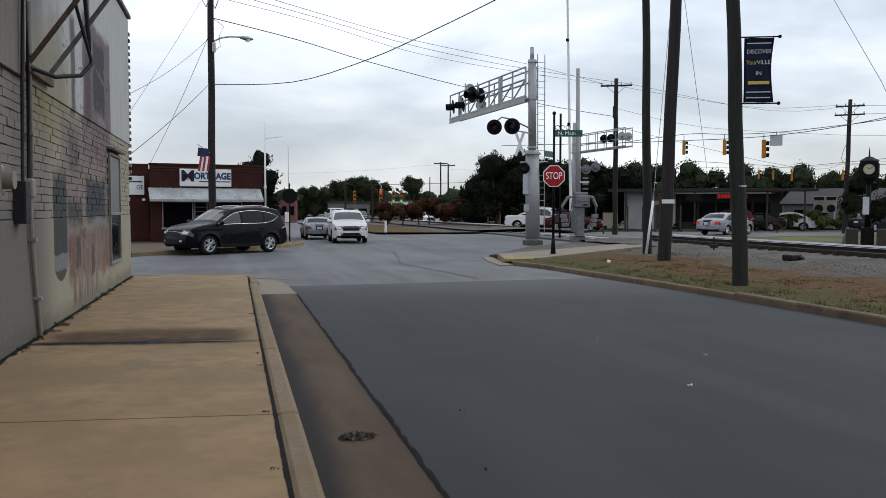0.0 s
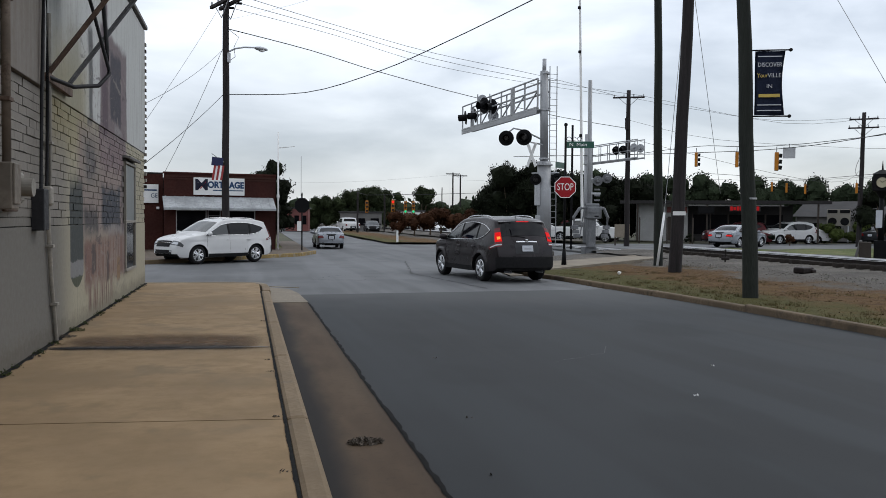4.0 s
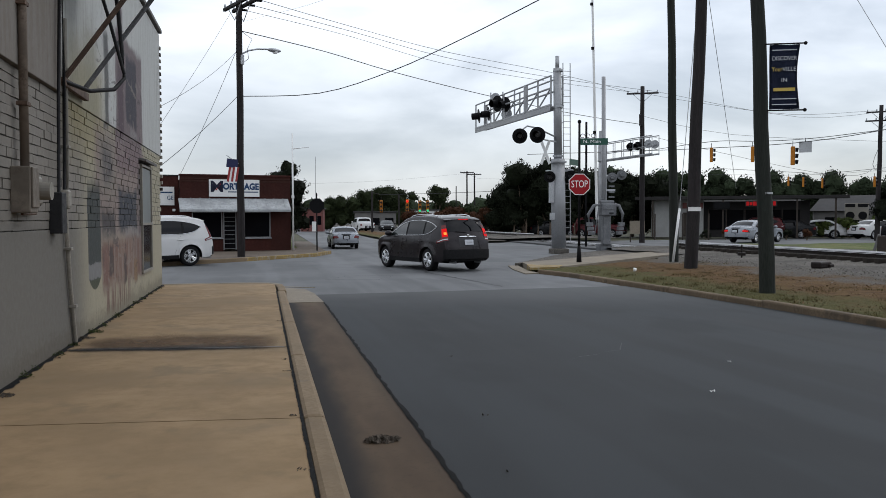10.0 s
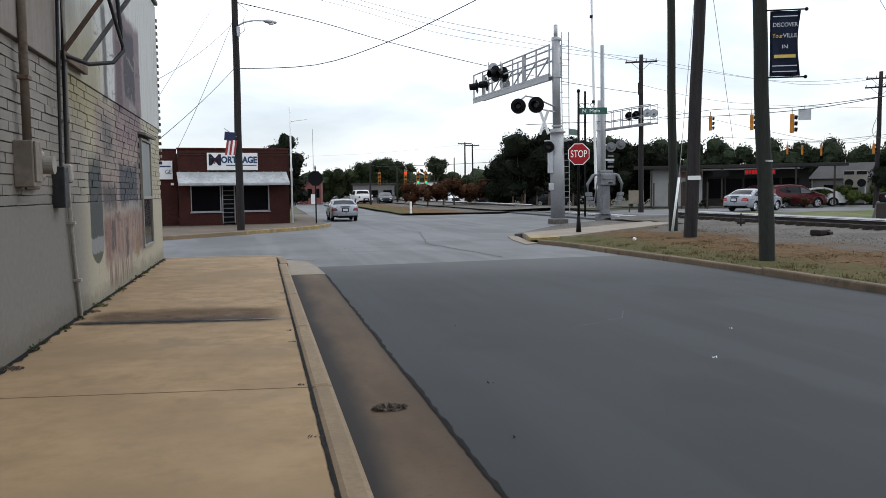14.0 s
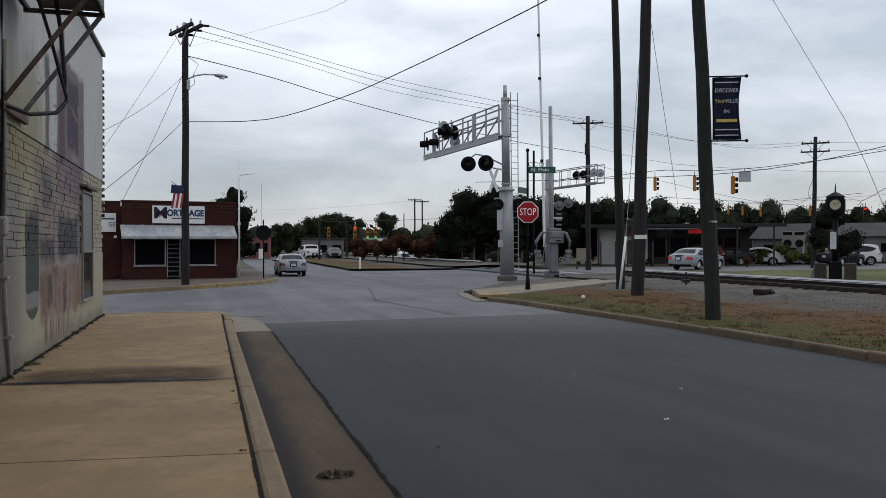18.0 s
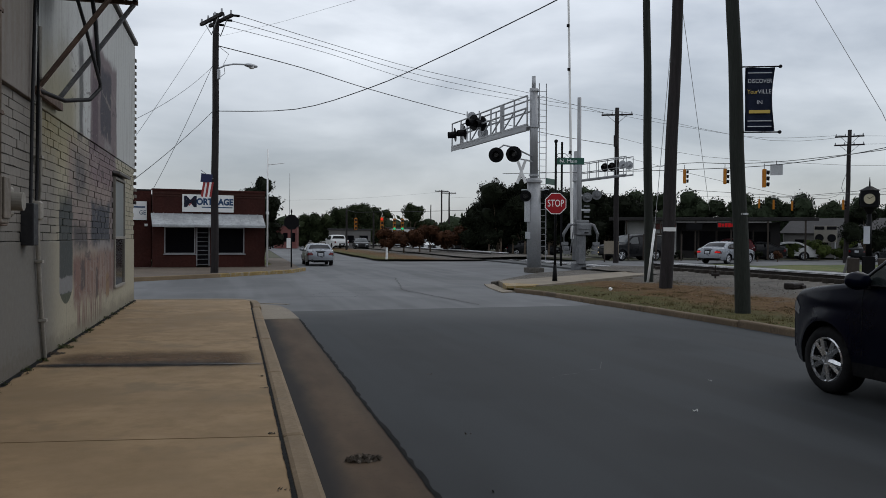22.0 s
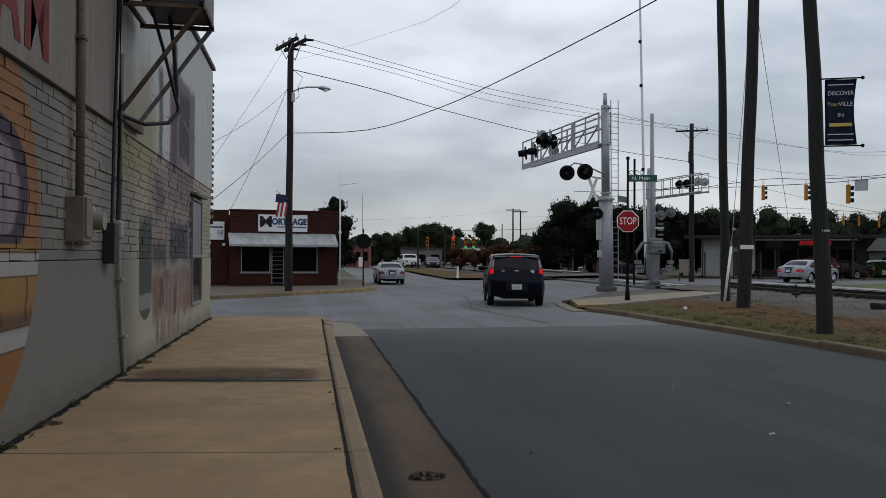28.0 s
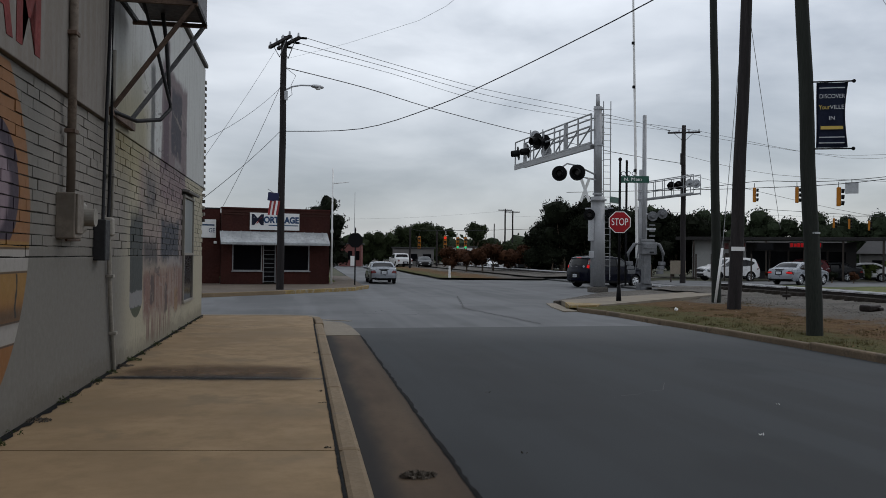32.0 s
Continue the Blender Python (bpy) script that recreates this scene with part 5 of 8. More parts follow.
crossarm(rp, (45.48, 53.23, 9.6), 2.0, -40)
crossarm(rp, (45.47, 53.24, 8.95), 2.1, -40)
for x, y, h in ((43.9, 174.6, 12.1), (45.5, 174.2, 11.7)):
    q = wood_pole("utility_pole", (x, y, -0.1), (x, y, h), 0.2, 0.15, "pole_wood", "distant wooden utility pole with crossarm")
    crossarm(q, (x, y, h - 0.3), 3.0, -10, size=0.2)
for x, y, h in ((17.9, 108.6, 4.9), (13.05, 99.2, 5.0), (38, 160, 8.2), (60, 150, 9.5)):
    q = wood_pole("utility_pole", (x, y, -0.1), (x, y, h), 0.13, 0.1, "pole_wood", "distant plain dark wooden pole", "pole")

# banner
ban = thing("street_banner", "navy fabric street banner with pale lettering", "banner")
A0, A1 = Vector((10.62, 15.80, 0)), Vector((11.33, 15.52, 0))
ud = (A1 - A0).normalized()
for z in (5.38, 3.96):
    arm = part("banner_arm", rod(A0 + Vector((0, 0, z)) - ud * 0.1, A1 + Vector((0, 0, z)) + ud * 0.04, 0.016), "black", ban)
    bm = bmesh.new()
    bmesh.ops.create_uvsphere(bm, u_segments=8, v_segments=6, radius=0.04, matrix=Matrix.Translation(A1 + Vector((0, 0, z)) + ud * 0.05))
    part("finial", bm, "black", arm)
bm = bmesh.new()
rows = []
for j in range(13):
    z = 3.98 + (5.36 - 3.98) * j / 12
    pinch = 0.05 * math.sin(math.pi * j / 12)
    rows.append([bm.verts.new(A0 + ud * (0.08 + (0.62 - pinch) * i / 8) + Vector((0, 0, z)) + ud.cross(Vector((0, 0, 1))) * 0.02 * math.sin(i * 0.9 + j * 0.5)) for i in range(9)])
for u, v in zip(rows, rows[1:]):
    for i in range(8):
        bm.faces.new((u[i], u[i + 1], v[i + 1], v[i]))
bmesh.ops.solidify(bm, geom=bm.faces[:], thickness=0.006)
cloth = part("cloth", bm, "navy", ban, smooth=True)
bang = math.degrees(math.atan2(ud.y, ud.x))


def on_banner(z, off=0.0):
    return pose(*(A0 + ud * (0.38 + off) + Vector((0, 0, z)) - Vector((-ud.y, ud.x, 0)) * 0.034), 90, 0, bang)


lettering("banner_word", "DISCOVER", 0.125, on_banner(5.06), "pale_print", cloth, 0.002, 0.50)
lettering("banner_word", "VILLE", 0.125, on_banner(4.83, 0.1), "pale_print", cloth, 0.002, 0.28)
lettering("banner_word", "Your", 0.13, on_banner(4.83, -0.15), "gold", cloth, 0.002, 0.22)
lettering("banner_word", "IN", 0.115, on_banner(4.60), "pale_print", cloth, 0.002, 0.11)
part("banner_bar", box((0, 0, 0), (0.44, 0.07, 0.004)), "gold", cloth, "unreadable gold script").matrix_basis = on_banner(4.40)
for z in (5.24, 4.2, 4.08):
    part("banner_line", box((0, 0, 0), (0.50, 0.02, 0.004)), "pale_print", cloth).matrix_basis = on_banner(z)

# ---- stop sign and street names ----
CAMDIR = -16.0
st = thing("stop_sign", "red octagonal stop sign on an ornate black post", "stop sign", at=(11.22, 27.9, 0.1), rz=CAMDIR)
part("post", rod((0, 0, -0.1), (0, 0, 5.0), 0.05, 0.04, 12), "black", st, smooth=True)
part("post_base", rod((0, 0, -0.1), (0, 0, 0.55), 0.10, 0.06, 12), "black", st, smooth=True)
bm = bmesh.new()
bmesh.ops.create_uvsphere(bm, u_segments=10, v_segments=8, radius=0.07, matrix=Matrix.Translation((0, 0, 5.04)))
part("ball_finial", bm, "black", st, smooth=True)
oc = lambda r: [(r * math.cos(math.pi / 8 + k * math.pi / 4), r * math.sin(math.pi / 8 + k * math.pi / 4)) for k in range(8)]
rim = part("sign_rim", plate(oc(0.415), (1, 0, 0), (0, 0, 1), (0, -0.06, 2.78), 0.01), "sign_white", st, "white border")
part("sign_face", plate(oc(0.385), (1, 0, 0), (0, 0, 1), (0, -0.071, 2.78), 0.008), "sign_red", st, "red octagonal face")
lettering("stop_word", "STOP", 0.36, pose(0, -0.085, 2.78, 90, 0, 0), "sign_white", st, 0.003, 0.58)
nb = part("name_blade", box((0.52, 0, 4.32), (1.0, 0.03, 0.24), bevel=0.005), "sign_green", st, "green street name blade")
lettering("name_word", "N. Main", 0.17, pose(0.45, -0.02, 4.32, 90, 0, 0), "sign_white", nb, 0.002, 0.62)
part("name_blade", box((-0.12, 0.42, 3.6), (0.03, 0.95, 0.22), rz=-28, bevel=0.005), "sign_green", st, "green street name blade seen edge on")
for x in (0.12, 0.3, 0.5):
    bm = bmesh.new()
    pts = [(x + 0.08 * math.cos(a), 0, 4.53 + 0.07 * math.sin(a)) for a in [k * 0.6 for k in range(10)]]
    part("scroll", tube(pts, 0.012, 5), "black", st)
sb = thing("stop_sign", "stop sign seen from behind, dark against the sky", "stop sign", at=(2.7, 41.97, 0.13), rz=5)
part("post", rod((0, 0, -0.09), (0, 0, 2.75), 0.035, seg=10), "black", sb, smooth=True)
part("sign_back", plate(oc(0.40), (1, 0, 0), (0, 0, 1), (0, -0.03, 2.2), 0.01), "black", sb)
part("post_finial", rod((0, 0, 2.7), (0, 0, 2.85), 0.05, 0.02, 8), "black", sb)
part("notice", box((-0.12, 0, 1.15), (0.24, 0.02, 0.5)), "white", sb)

# ---- crossing masts ----
def beacon(parent, c, face, r=0.30, material="black", name="flasher"):
    """A round crossing light: background disc, hood and lens; face is the way that it looks."""
    c, f = Vector(c), Vector(face).normalized()
    d = part(name, rod(c, c + f * 0.03, r, seg=22), material, parent, "round black light background")
    part("hood", rod(c + f * 0.03, c + f * (0.2 + r * 0.6), r * 0.5, r * 0.46, 14, caps=False), material, d)
    part("lens", rod(c + f * 0.03, c + f * 0.05, 0.11, seg=14), "lens_off", d)
    part("lamp_body", rod(c - f * 0.18, c, 0.09, 0.12, 12), material, d)


mast = thing("crossing_cantilever", "silver railway crossing cantilever with a truss walkway, ladder and flashing lights", "crossing signal")
MX, MY = 14.38, 38.45
part("base", box((MX, MY, 0.02), (0.80, 0.80, 0.28), bevel=0.04), "ballast", mast, "concrete footing")
part("column", rod((MX, MY, 0.2), (MX - 0.05, MY, 4.6), 0.36, 0.33, 20), "alu", mast, smooth=True)
part("column_upper", rod((MX - 0.05, MY, 4.6), (MX - 0.1, MY, 9.05), 0.20, 0.20, 20), "alu", mast, smooth=True)
part("cap", rod((MX - 0.1, MY, 9.0), (MX - 0.1, MY, 9.65), 0.10, seg=12), "galv", mast, smooth=True)
for z in (4.4, 4.7, 7.1, 8.9):
    part("flange", rod((MX - 0.05, MY, z), (MX - 0.05, MY, z + 0.08), 0.43 if z < 4.6 else 0.26, seg=18), "galv", mast)
# the truss over the road
E0, E1 = Vector((MX - 0.12, MY, 0)), Vector((13.3, 49.3, 0))
tv = (E1 - E0)
tl = tv.length
td = tv.normalized()
tn = Vector((-td.y, td.x, 0))
ZB, ZT = 7.22, 8.72
for s in (-0.32, 0.32):
    for z, r in ((ZB, 0.075), (ZB + 0.85, 0.05), (ZT - 0.05, 0.045)):
        part("chord", rod(E0 + tn * s + Vector((0, 0, z)), E1 + tn * s + Vector((0, 0, z)), r, seg=8), "alu", mast)
    for k in range(8 if s > 0 else 3):
        kk = k / 7 if s > 0 else k / 2
        a = E0 + td * tl * kk + tn * s
        part("upright", rod(a + Vector((0, 0, ZB)), a + Vector((0, 0, ZT - 0.05)), 0.12 if k == 2 else 0.045, seg=6), "alu", mast)
        if s > 0 and k in (0, 1, 2, 3, 4):
            b = E0 + td * tl * (k + 1) / 7 + tn * s
            part("diagonal", rod(a + Vector((0, 0, ZB + 0.85)), b + Vector((0, 0, ZB)), 0.04, seg=6), "alu", mast)
part("walkway", box((E0 + E1) / 2 + Vector((0, 0, ZB - 0.06)), (tl, 0.74, 0.06), rz=math.degrees(math.atan2(td.y, td.x))), "galv", mast, "grating walkway")
part("walkway_edge", box((E0 + E1) / 2 + tn * 0.37 + Vector((0, 0, ZB - 0.1)), (tl, 0.03, 0.34), rz=math.degrees(math.atan2(td.y, td.x))), "alu", mast)
# lights along the arm: dark backs towards the street, silver backs away
beacon(mast, (12.95, 48.4, 7.9), (-0.95, 0.1, -0.1), 0.42)
beacon(mast, (13.25, 47.3, 7.9), (-0.95, 0.1, -0.1), 0.42)
beacon(mast, (13.25, 45.4, 8.25), (-0.9, -0.35, -0.1), 0.46)
beacon(mast, (13.5, 44.6, 8.1), (-0.9, -0.35, -0.1), 0.42)
beacon(mast, (13.65, 47.3, 8.85), (0.6, 0.7, 0), 0.31, "lens_silver")
beacon(mast, (13.75, 45.3, 7.65), (0.6, 0.7, 0), 0.33, "lens_silver")
for x, y, z in ((13.35, 47.2, 9.15), (13.5, 45.2, 8.9)):
    part("light_arm", rod((x, y, ZB), (x, y, z), 0.04), "galv", mast)
beacon(mast, (11.95, 37.2, 5.56), (-0.35, -0.95, -0.05), 0.36)
beacon(mast, (12.75, 36.95, 5.60), (-0.5, -0.85, -0.05), 0.38)
part("light_bracket", tube([(11.95, 37.35, 5.75), (12.35, 37.3, 6.05), (12.75, 37.1, 5.95), (MX - 0.1, MY, 5.65)], 0.04, 6), "alu", mast)
part("light_bracket", rod((12.75, 37.1, 5.45), (MX - 0.1, MY, 5.45), 0.03), "alu", mast)
cbk = part("crossbuck", box((13.42, 37.75, 4.85), (0.16, 0.02, 1.25), rz=-62, ry=26), "white", mast, "white crossbuck seen nearly edge on")
part("crossbuck_arm", box((13.42, 37.72, 4.85), (0.16, 0.02, 1.25), rz=-62, ry=-26), "white", cbk)
part("crossbuck_arm", rod((13.4, 37.75, 5.45), (MX, MY, 5.4), 0.03), "galv", cbk)
for s in (0, 0.42):
    part("ladder_rail", rod((MX + 0.28 + s * 0.9, MY + 0.12, 0.5 if s else 4.5), (MX + 0.24 + s * 0.9, MY + 0.12, 9.35), 0.025, seg=6), "alu", mast)
for k in range(26):
    z = 1.2 + k * 0.31
    part("rung", rod((MX + 0.28, MY + 0.12, z), (MX + 0.66, MY + 0.12, z), 0.014, seg=5), "alu", mast)
for z in (5.0, 6.4, 7.8):
    part("ladder_bracket", rod((MX, MY, z), (MX + 0.3, MY + 0.12, z), 0.02), "galv", mast)
part("relay_box", box((MX - 0.42, MY - 0.1, 3.0), (0.22, 0.26, 1.15), bevel=0.02), "galv", mast)
part("junction_box", box((MX - 0.38, MY - 0.1, 1.75), (0.2, 0.24, 0.35), bevel=0.02), "galv", mast)
beacon(mast, (MX - 0.55, MY - 0.2, 3.7), (-0.3, -0.9, 0), 0.28)
beacon(mast, (MX + 0.6, MY - 0.1, 3.75), (-0.3, -0.9, 0), 0.28)
part("low_arm", rod((MX - 0.7, MY - 0.05, 4.0), (MX + 0.75, MY, 4.05), 0.04), "galv", mast)

gate = thing("crossing_gate", "silver crossing gate mast with raised arm and drive housing", "crossing gate")
GX, GY = 17.2, 39.42
part("base", box((GX, GY, 0.13), (0.62, 0.62, 0.44), bevel=0.03), "gate_grey", gate)
part("pedestal", box((GX, GY - 0.25, 1.05), (0.42, 0.34, 1.5), bevel=0.04), "gate_grey", gate)
part("mast", rod((GX, GY, 0.2), (GX - 0.05, GY, 8.9), 0.12, 0.10, 14), "alu", gate, smooth=True)
part("gate_arm", rod((GX - 0.55, GY - 0.4, 1.6), (GX - 0.95, GY - 0.5, 14.8), 0.075, 0.05, 8), "white", gate, "raised white gate arm")
for z in (6.0, 10.2, 12.4):
    part("arm_lamp", box((GX - 0.6 - z * 0.028, GY - 0.55, z), (0.14, 0.1, 0.14), bevel=0.02), "black", gate)
dh = part("drive_housing", box((GX + 0.05, GY - 0.3, 2.1), (0.82, 0.5, 0.62), bevel=0.05), "gate_grey", gate)
part("housing_lid", box((GX + 0.05, GY - 0.57, 2.22), (0.62, 0.04, 0.26), bevel=0.015), "gate_grey", dh)
part("housing_slot", box((GX + 0.15, GY - 0.6, 1.92), (0.22, 0.03, 0.06)), "black", dh)
part("motor_cap", rod((GX - 0.35, GY - 0.3, 2.45), (GX + 0.38, GY - 0.3, 2.45), 0.13, seg=10), "gate_grey", dh)
for side, reach in ((-1, 0.62), (1, 0.42)):
    cw = part("counterweight_arm", tube([(GX + side * 0.42, GY - 0.4, 2.36), (GX + side * (0.42 + reach * 0.5), GY - 0.42, 2.3), (GX + side * (0.42 + reach), GY - 0.44, 1.85), (GX + side * (0.36 + reach), GY - 0.44, 1.2)], 0.085, 7), "gate_grey", gate, "curved counterweight arm")
    for k in range(3):
        part("weight", box((GX + side * (0.34 + reach) + 0.05 * k * -side, GY - 0.44, 1.35 - 0.22 * k), (0.30, 0.24, 0.19), bevel=0.02), "gate_grey", cw)
part("tie_rod", rod((GX - 0.5, GY - 0.5, 2.2), (GX - 0.72, GY - 0.5, 0.8), 0.03), "gate_grey", gate)
beacon(gate, (GX + 0.36, GY - 0.2, 3.75), (0.3, 0.9, 0), 0.25, "gate_grey")
beacon(gate, (GX + 0.86, GY - 0.25, 3.88), (0.3, 0.9, 0), 0.25, "gate_grey")
part("light_arm", rod((GX, GY, 3.85), (GX + 1.0, GY - 0.15, 3.85), 0.04), "galv", gate)
part("ring_bracket", box((GX + 0.3, GY - 0.1, 3.1), (0.5, 0.1, 0.1)), "galv", gate)
for z in (2.75, 3.0, 3.3):
    part("plate", box((GX + 0.35, GY - 0.15, z), (0.30, 0.05, 0.09)), "gate_grey", gate)
part("post", rod((GX - 0.9, GY + 0.2, 0.2), (GX - 0.9, GY + 0.2, 6.6), 0.06, seg=8), "black", gate)
# second cantilever beyond the road
m2 = thing("crossing_cantilever", "far silver crossing cantilever with flashing lights", "crossing signal")
F0, F1 = Vector((24.9, 57.6, 0)), Vector((26.25, 51.6, 0))
fd = (F1 - F0).normalized()
fnn = Vector((-fd.y, fd.x, 0))
fl = (F1 - F0).length
part("column", rod(F0, F0 + Vector((0, 0, 8.2)), 0.26, 0.2, 14), "alu", m2, smooth=True)
for s in (-0.3, 0.3):
    for z, r in ((5.95, 0.06), (6.5, 0.03), (7.2, 0.035)):
        part("chord", rod(F0 + fnn * s + Vector((0, 0, z)), F1 + fnn * s + Vector((0, 0, z + 0.1)), r, seg=6), "alu", m2)
    for k in range(7):
        a = F0 + fd * fl * k / 6 + fnn * s
        part("upright", rod(a + Vector((0, 0, 5.95)), a + Vector((0, 0, 7.25)), 0.028, seg=5), "alu", m2)
for k, (c, mt) in enumerate((((25.75, 53.3, 6.72), "black"), ((25.5, 53.9, 6.72), "black"), ((26.35, 51.9, 6.72), "lens_silver"), ((26.1, 52.4, 6.8), "lens_silver"))):
    beacon(m2, c, (-0.8, -0.6, 0) if mt == "black" else (0.8, 0.5, 0), 0.3, mt)
part("ladder", box((25.2, 57.6, 4.0), (0.3, 0.05, 7.0)), "alu", m2)

# ---- traffic signals on the span wire ----
def signal(at, rz, s=1.0, lit=None, front="black"):
    o = thing("traffic_signal", "yellow three-light traffic signal hung from a span wire" if not lit else "traffic signal hung from a span wire, %s light on" % lit, "traffic signal", "traffic signals", at=at, rz=rz)
    part("case", box((0, 0, 0), (0.25 * s, 0.2 * s, 1.02 * s), bevel=0.03 * s), "signal_yellow", o)
    part("face_plate", box((0, -0.105 * s, 0), (0.22 * s, 0.015, 0.98 * s)), front, o)
    for k in (-1, 0, 1):
        on = (lit == "red" and k == 1) or (lit == "green" and k == -1)
        ln = part("lens", rod((0, -0.13 * s, k * 0.33 * s), (0, -0.15 * s, k * 0.33 * s), 0.10 * s, seg=14), ("red_on" if lit == "red" else "green_on") if on else "lens_off", o)
        part("visor", rod((0, -0.14 * s, k * 0.33 * s), (0, -0.28 * s, (k * 0.33 - 0.02) * s), 0.115 * s, 0.115 * s, 12, caps=False), front, ln)
    part("hanger", rod((0, 0, 0.5 * s), (0, 0, 0.82 * s), 0.02), "wire", o)
    return o


signal((27.97, 47.38, 5.68), 58, 0.9)
signal((30.06, 46.09, 5.64), 60, 0.95)
signal((31.97, 44.77, 5.48), 60, 1.12)
wire("signal_wire", smooth_pts([(26.45, 53.8, 6.4), (27.97, 47.38, 6.52), (30.06, 46.09, 6.46), (31.97, 44.77, 6.46), (33.6, 42.0, 6.55), (36, 36, 6.9), (39, 20, 8)]), 0.02, "black span wire that carries the traffic signals")
pl = thing("lane_sign", "blank grey lane sign hung on the span wire", "sign")
part("plate", box((32.55, 44.36, 6.0), (0.72, 0.02, 0.68), rz=-38), "galv", pl)
part("clip", rod((32.55, 44.36, 6.3), (32.55, 44.36, 6.55), 0.02), "wire", pl)
for at, lit in (((51.99, 73.48, 5.35), None), ((53.11, 72.68, 5.25), None), ((54.5, 71.64, 5.1), None), ((43.9, 51.95, 4.3), None), ((39.8, 42.2, 3.7), "red")):
    signal(at, -42 if lit else 55, 0.95 if at[0] > 50 else 0.75, lit)
wire("signal_wire", smooth_pts([(45.4, 53.3, 7.0), (43.9, 51.95, 5.2), (41.5, 45.0, 4.7), (39.8, 42.2, 4.55), (37, 36, 5.6)]), 0.018, "thin black signal span wire")
wire("signal_wire", smooth_pts([(46, 78, 6.9), (51.99, 73.48, 6.3), (53.11, 72.68, 6.2), (54.5, 71.64, 6.05), (62, 66, 6.8)]), 0.022, "thin black signal span wire")
for at, lit in (((15.56, 108.9, 3.35), None), ((19.0, 108.4, 3.5), "red"), ((20.65, 108.1, 3.3), "green"), ((21.69, 107.9, 3.3), "green")):
    signal(at, -8, 1.6, lit, "signal_yellow")
wire("signal_wire", [(13.05, 99.2, 4.9), (15.56, 108.9, 4.9), (19.0, 108.4, 5.0), (24, 107.5, 5.1), (36, 106, 5.6)], 0.03, "thin black signal span wire")

# ---- town clock, flag, white mast ----
M["cream"] = surface("cream_dial", (0.42, 0.38, 0.27), 0.5, amount=0.06, bump=0)
ck = thing("post_clock", "black four-faced post clock on a fluted post", "clock", at=(27.9, 31.4, 0.12), rz=-42)
ck.matrix_basis = pose(27.9, 31.4, 0.12, 0, 0, -42) @ Matrix.Scale(0.88, 4)
part("plinth", box((0, 0, 0.40), (0.62, 0.62, 1.0), bevel=0.03), "black", ck)
part("post", rod((0, 0, 0.9), (0, 0, 3.2), 0.16, 0.11, 14), "black", ck, smooth=True)
part("collar", rod((0, 0, 3.1), (0, 0, 3.42), 0.12, 0.36, 14), "black", ck)
part("head", box((0, 0, 3.86), (0.86, 0.86, 0.9), bevel=0.05), "black", ck)
for k in range(4):
    d = Vector((math.sin(k * math.pi / 2), -math.cos(k * math.pi / 2), 0))
    c = Vector((0, 0, 3.86)) + d * 0.43
    f = part("dial", rod(c, c + d * 0.02, 0.27, seg=28), "cream", ck, "pale round clock dial")
    part("bezel", tube([tuple(c + d * 0.02 + Vector((0.29 * math.cos(a) * -d.y, 0.29 * math.cos(a) * d.x, 0.29 * math.sin(a)))) for a in [j * math.pi / 12 for j in range(25)]], 0.03, 6), "black", f)
    for ang, ln in ((0.6, 0.21), (2.4, 0.15)):
        part("pointer", rod(c + d * 0.035, c + d * 0.035 + Vector((ln * math.cos(ang) * -d.y, ln * math.cos(ang) * d.x, ln * math.sin(ang))), 0.012, seg=4), "black", f)
part("roof_cap", rod((0, 0, 4.30), (0, 0, 4.52), 0.5, 0.12, 14), "black", ck)
part("finial", rod((0, 0, 4.5), (0, 0, 5.0), 0.05, 0.012, 8), "black", ck)
part("plaque", box((-0.1, -0.22, 2.0), (0.30, 0.03, 0.9)), "pale_print", ck)

mon = thing("monument_base", "low dark stone plinth round the foot of the post clock", "plinth", at=(27.9, 31.4, 0.06), rz=-42)
for x, w in ((-0.62, 0.5), (0.62, 0.5)):
    part("block", box((x, -0.1, 0.36), (w, 0.7, 0.82), bevel=0.04), "timber_dark", mon)
part("sloped_cap", box((-0.9, -0.1, 0.42), (0.12, 0.66, 0.86), ry=14, bevel=0.02), "render_grey", mon)

fg = thing("flag", "small striped flag hanging from the pole", "flag")
part("staff", rod((-0.95, 35.75, 4.0), (-1.45, 35.7, 4.35), 0.015), "alu", fg)
M["flag_blue"] = surface("flag_blue", (0.03, 0.035, 0.09), 0.8, amount=0.15)
M["flag_red"] = surface("flag_red", (0.33, 0.05, 0.05), 0.8, amount=0.15)
part("canton", box((-1.22, 35.72, 4.02), (0.46, 0.015, 0.36), ry=6, bevel=0.004), "flag_blue", fg)
for k in range(5):
    part("stripe", box((-1.36 + k * 0.085, 35.72 + 0.02 * math.sin(k * 2), 3.55), (0.088, 0.012, 0.62), ry=9), "flag_red" if k % 2 == 0 else "sign_white", fg)
wm = thing("white_mast", "thin white metal mast with a short bracket", "mast", at=(1.55, 43.0, 0.13))
part("mast", rod((0, 0, -0.09), (0, 0, 5.95), 0.055, 0.04, 10), "white", wm, smooth=True)
part("bracket", rod((0.02, 0, 5.15), (0.85, -0.05, 5.25), 0.03, 0.015, 6), "white", wm)
part("collar", rod((0, 0, 2.6), (0, 0, 2.75), 0.08, seg=10), "white", wm)
tallm = thing("radio_mast", "very thin distant radio mast", "mast")
part("mast", rod((12.0, 190, 0), (12.0, 190, 16), 0.08, 0.05, 5), "guy", tallm)

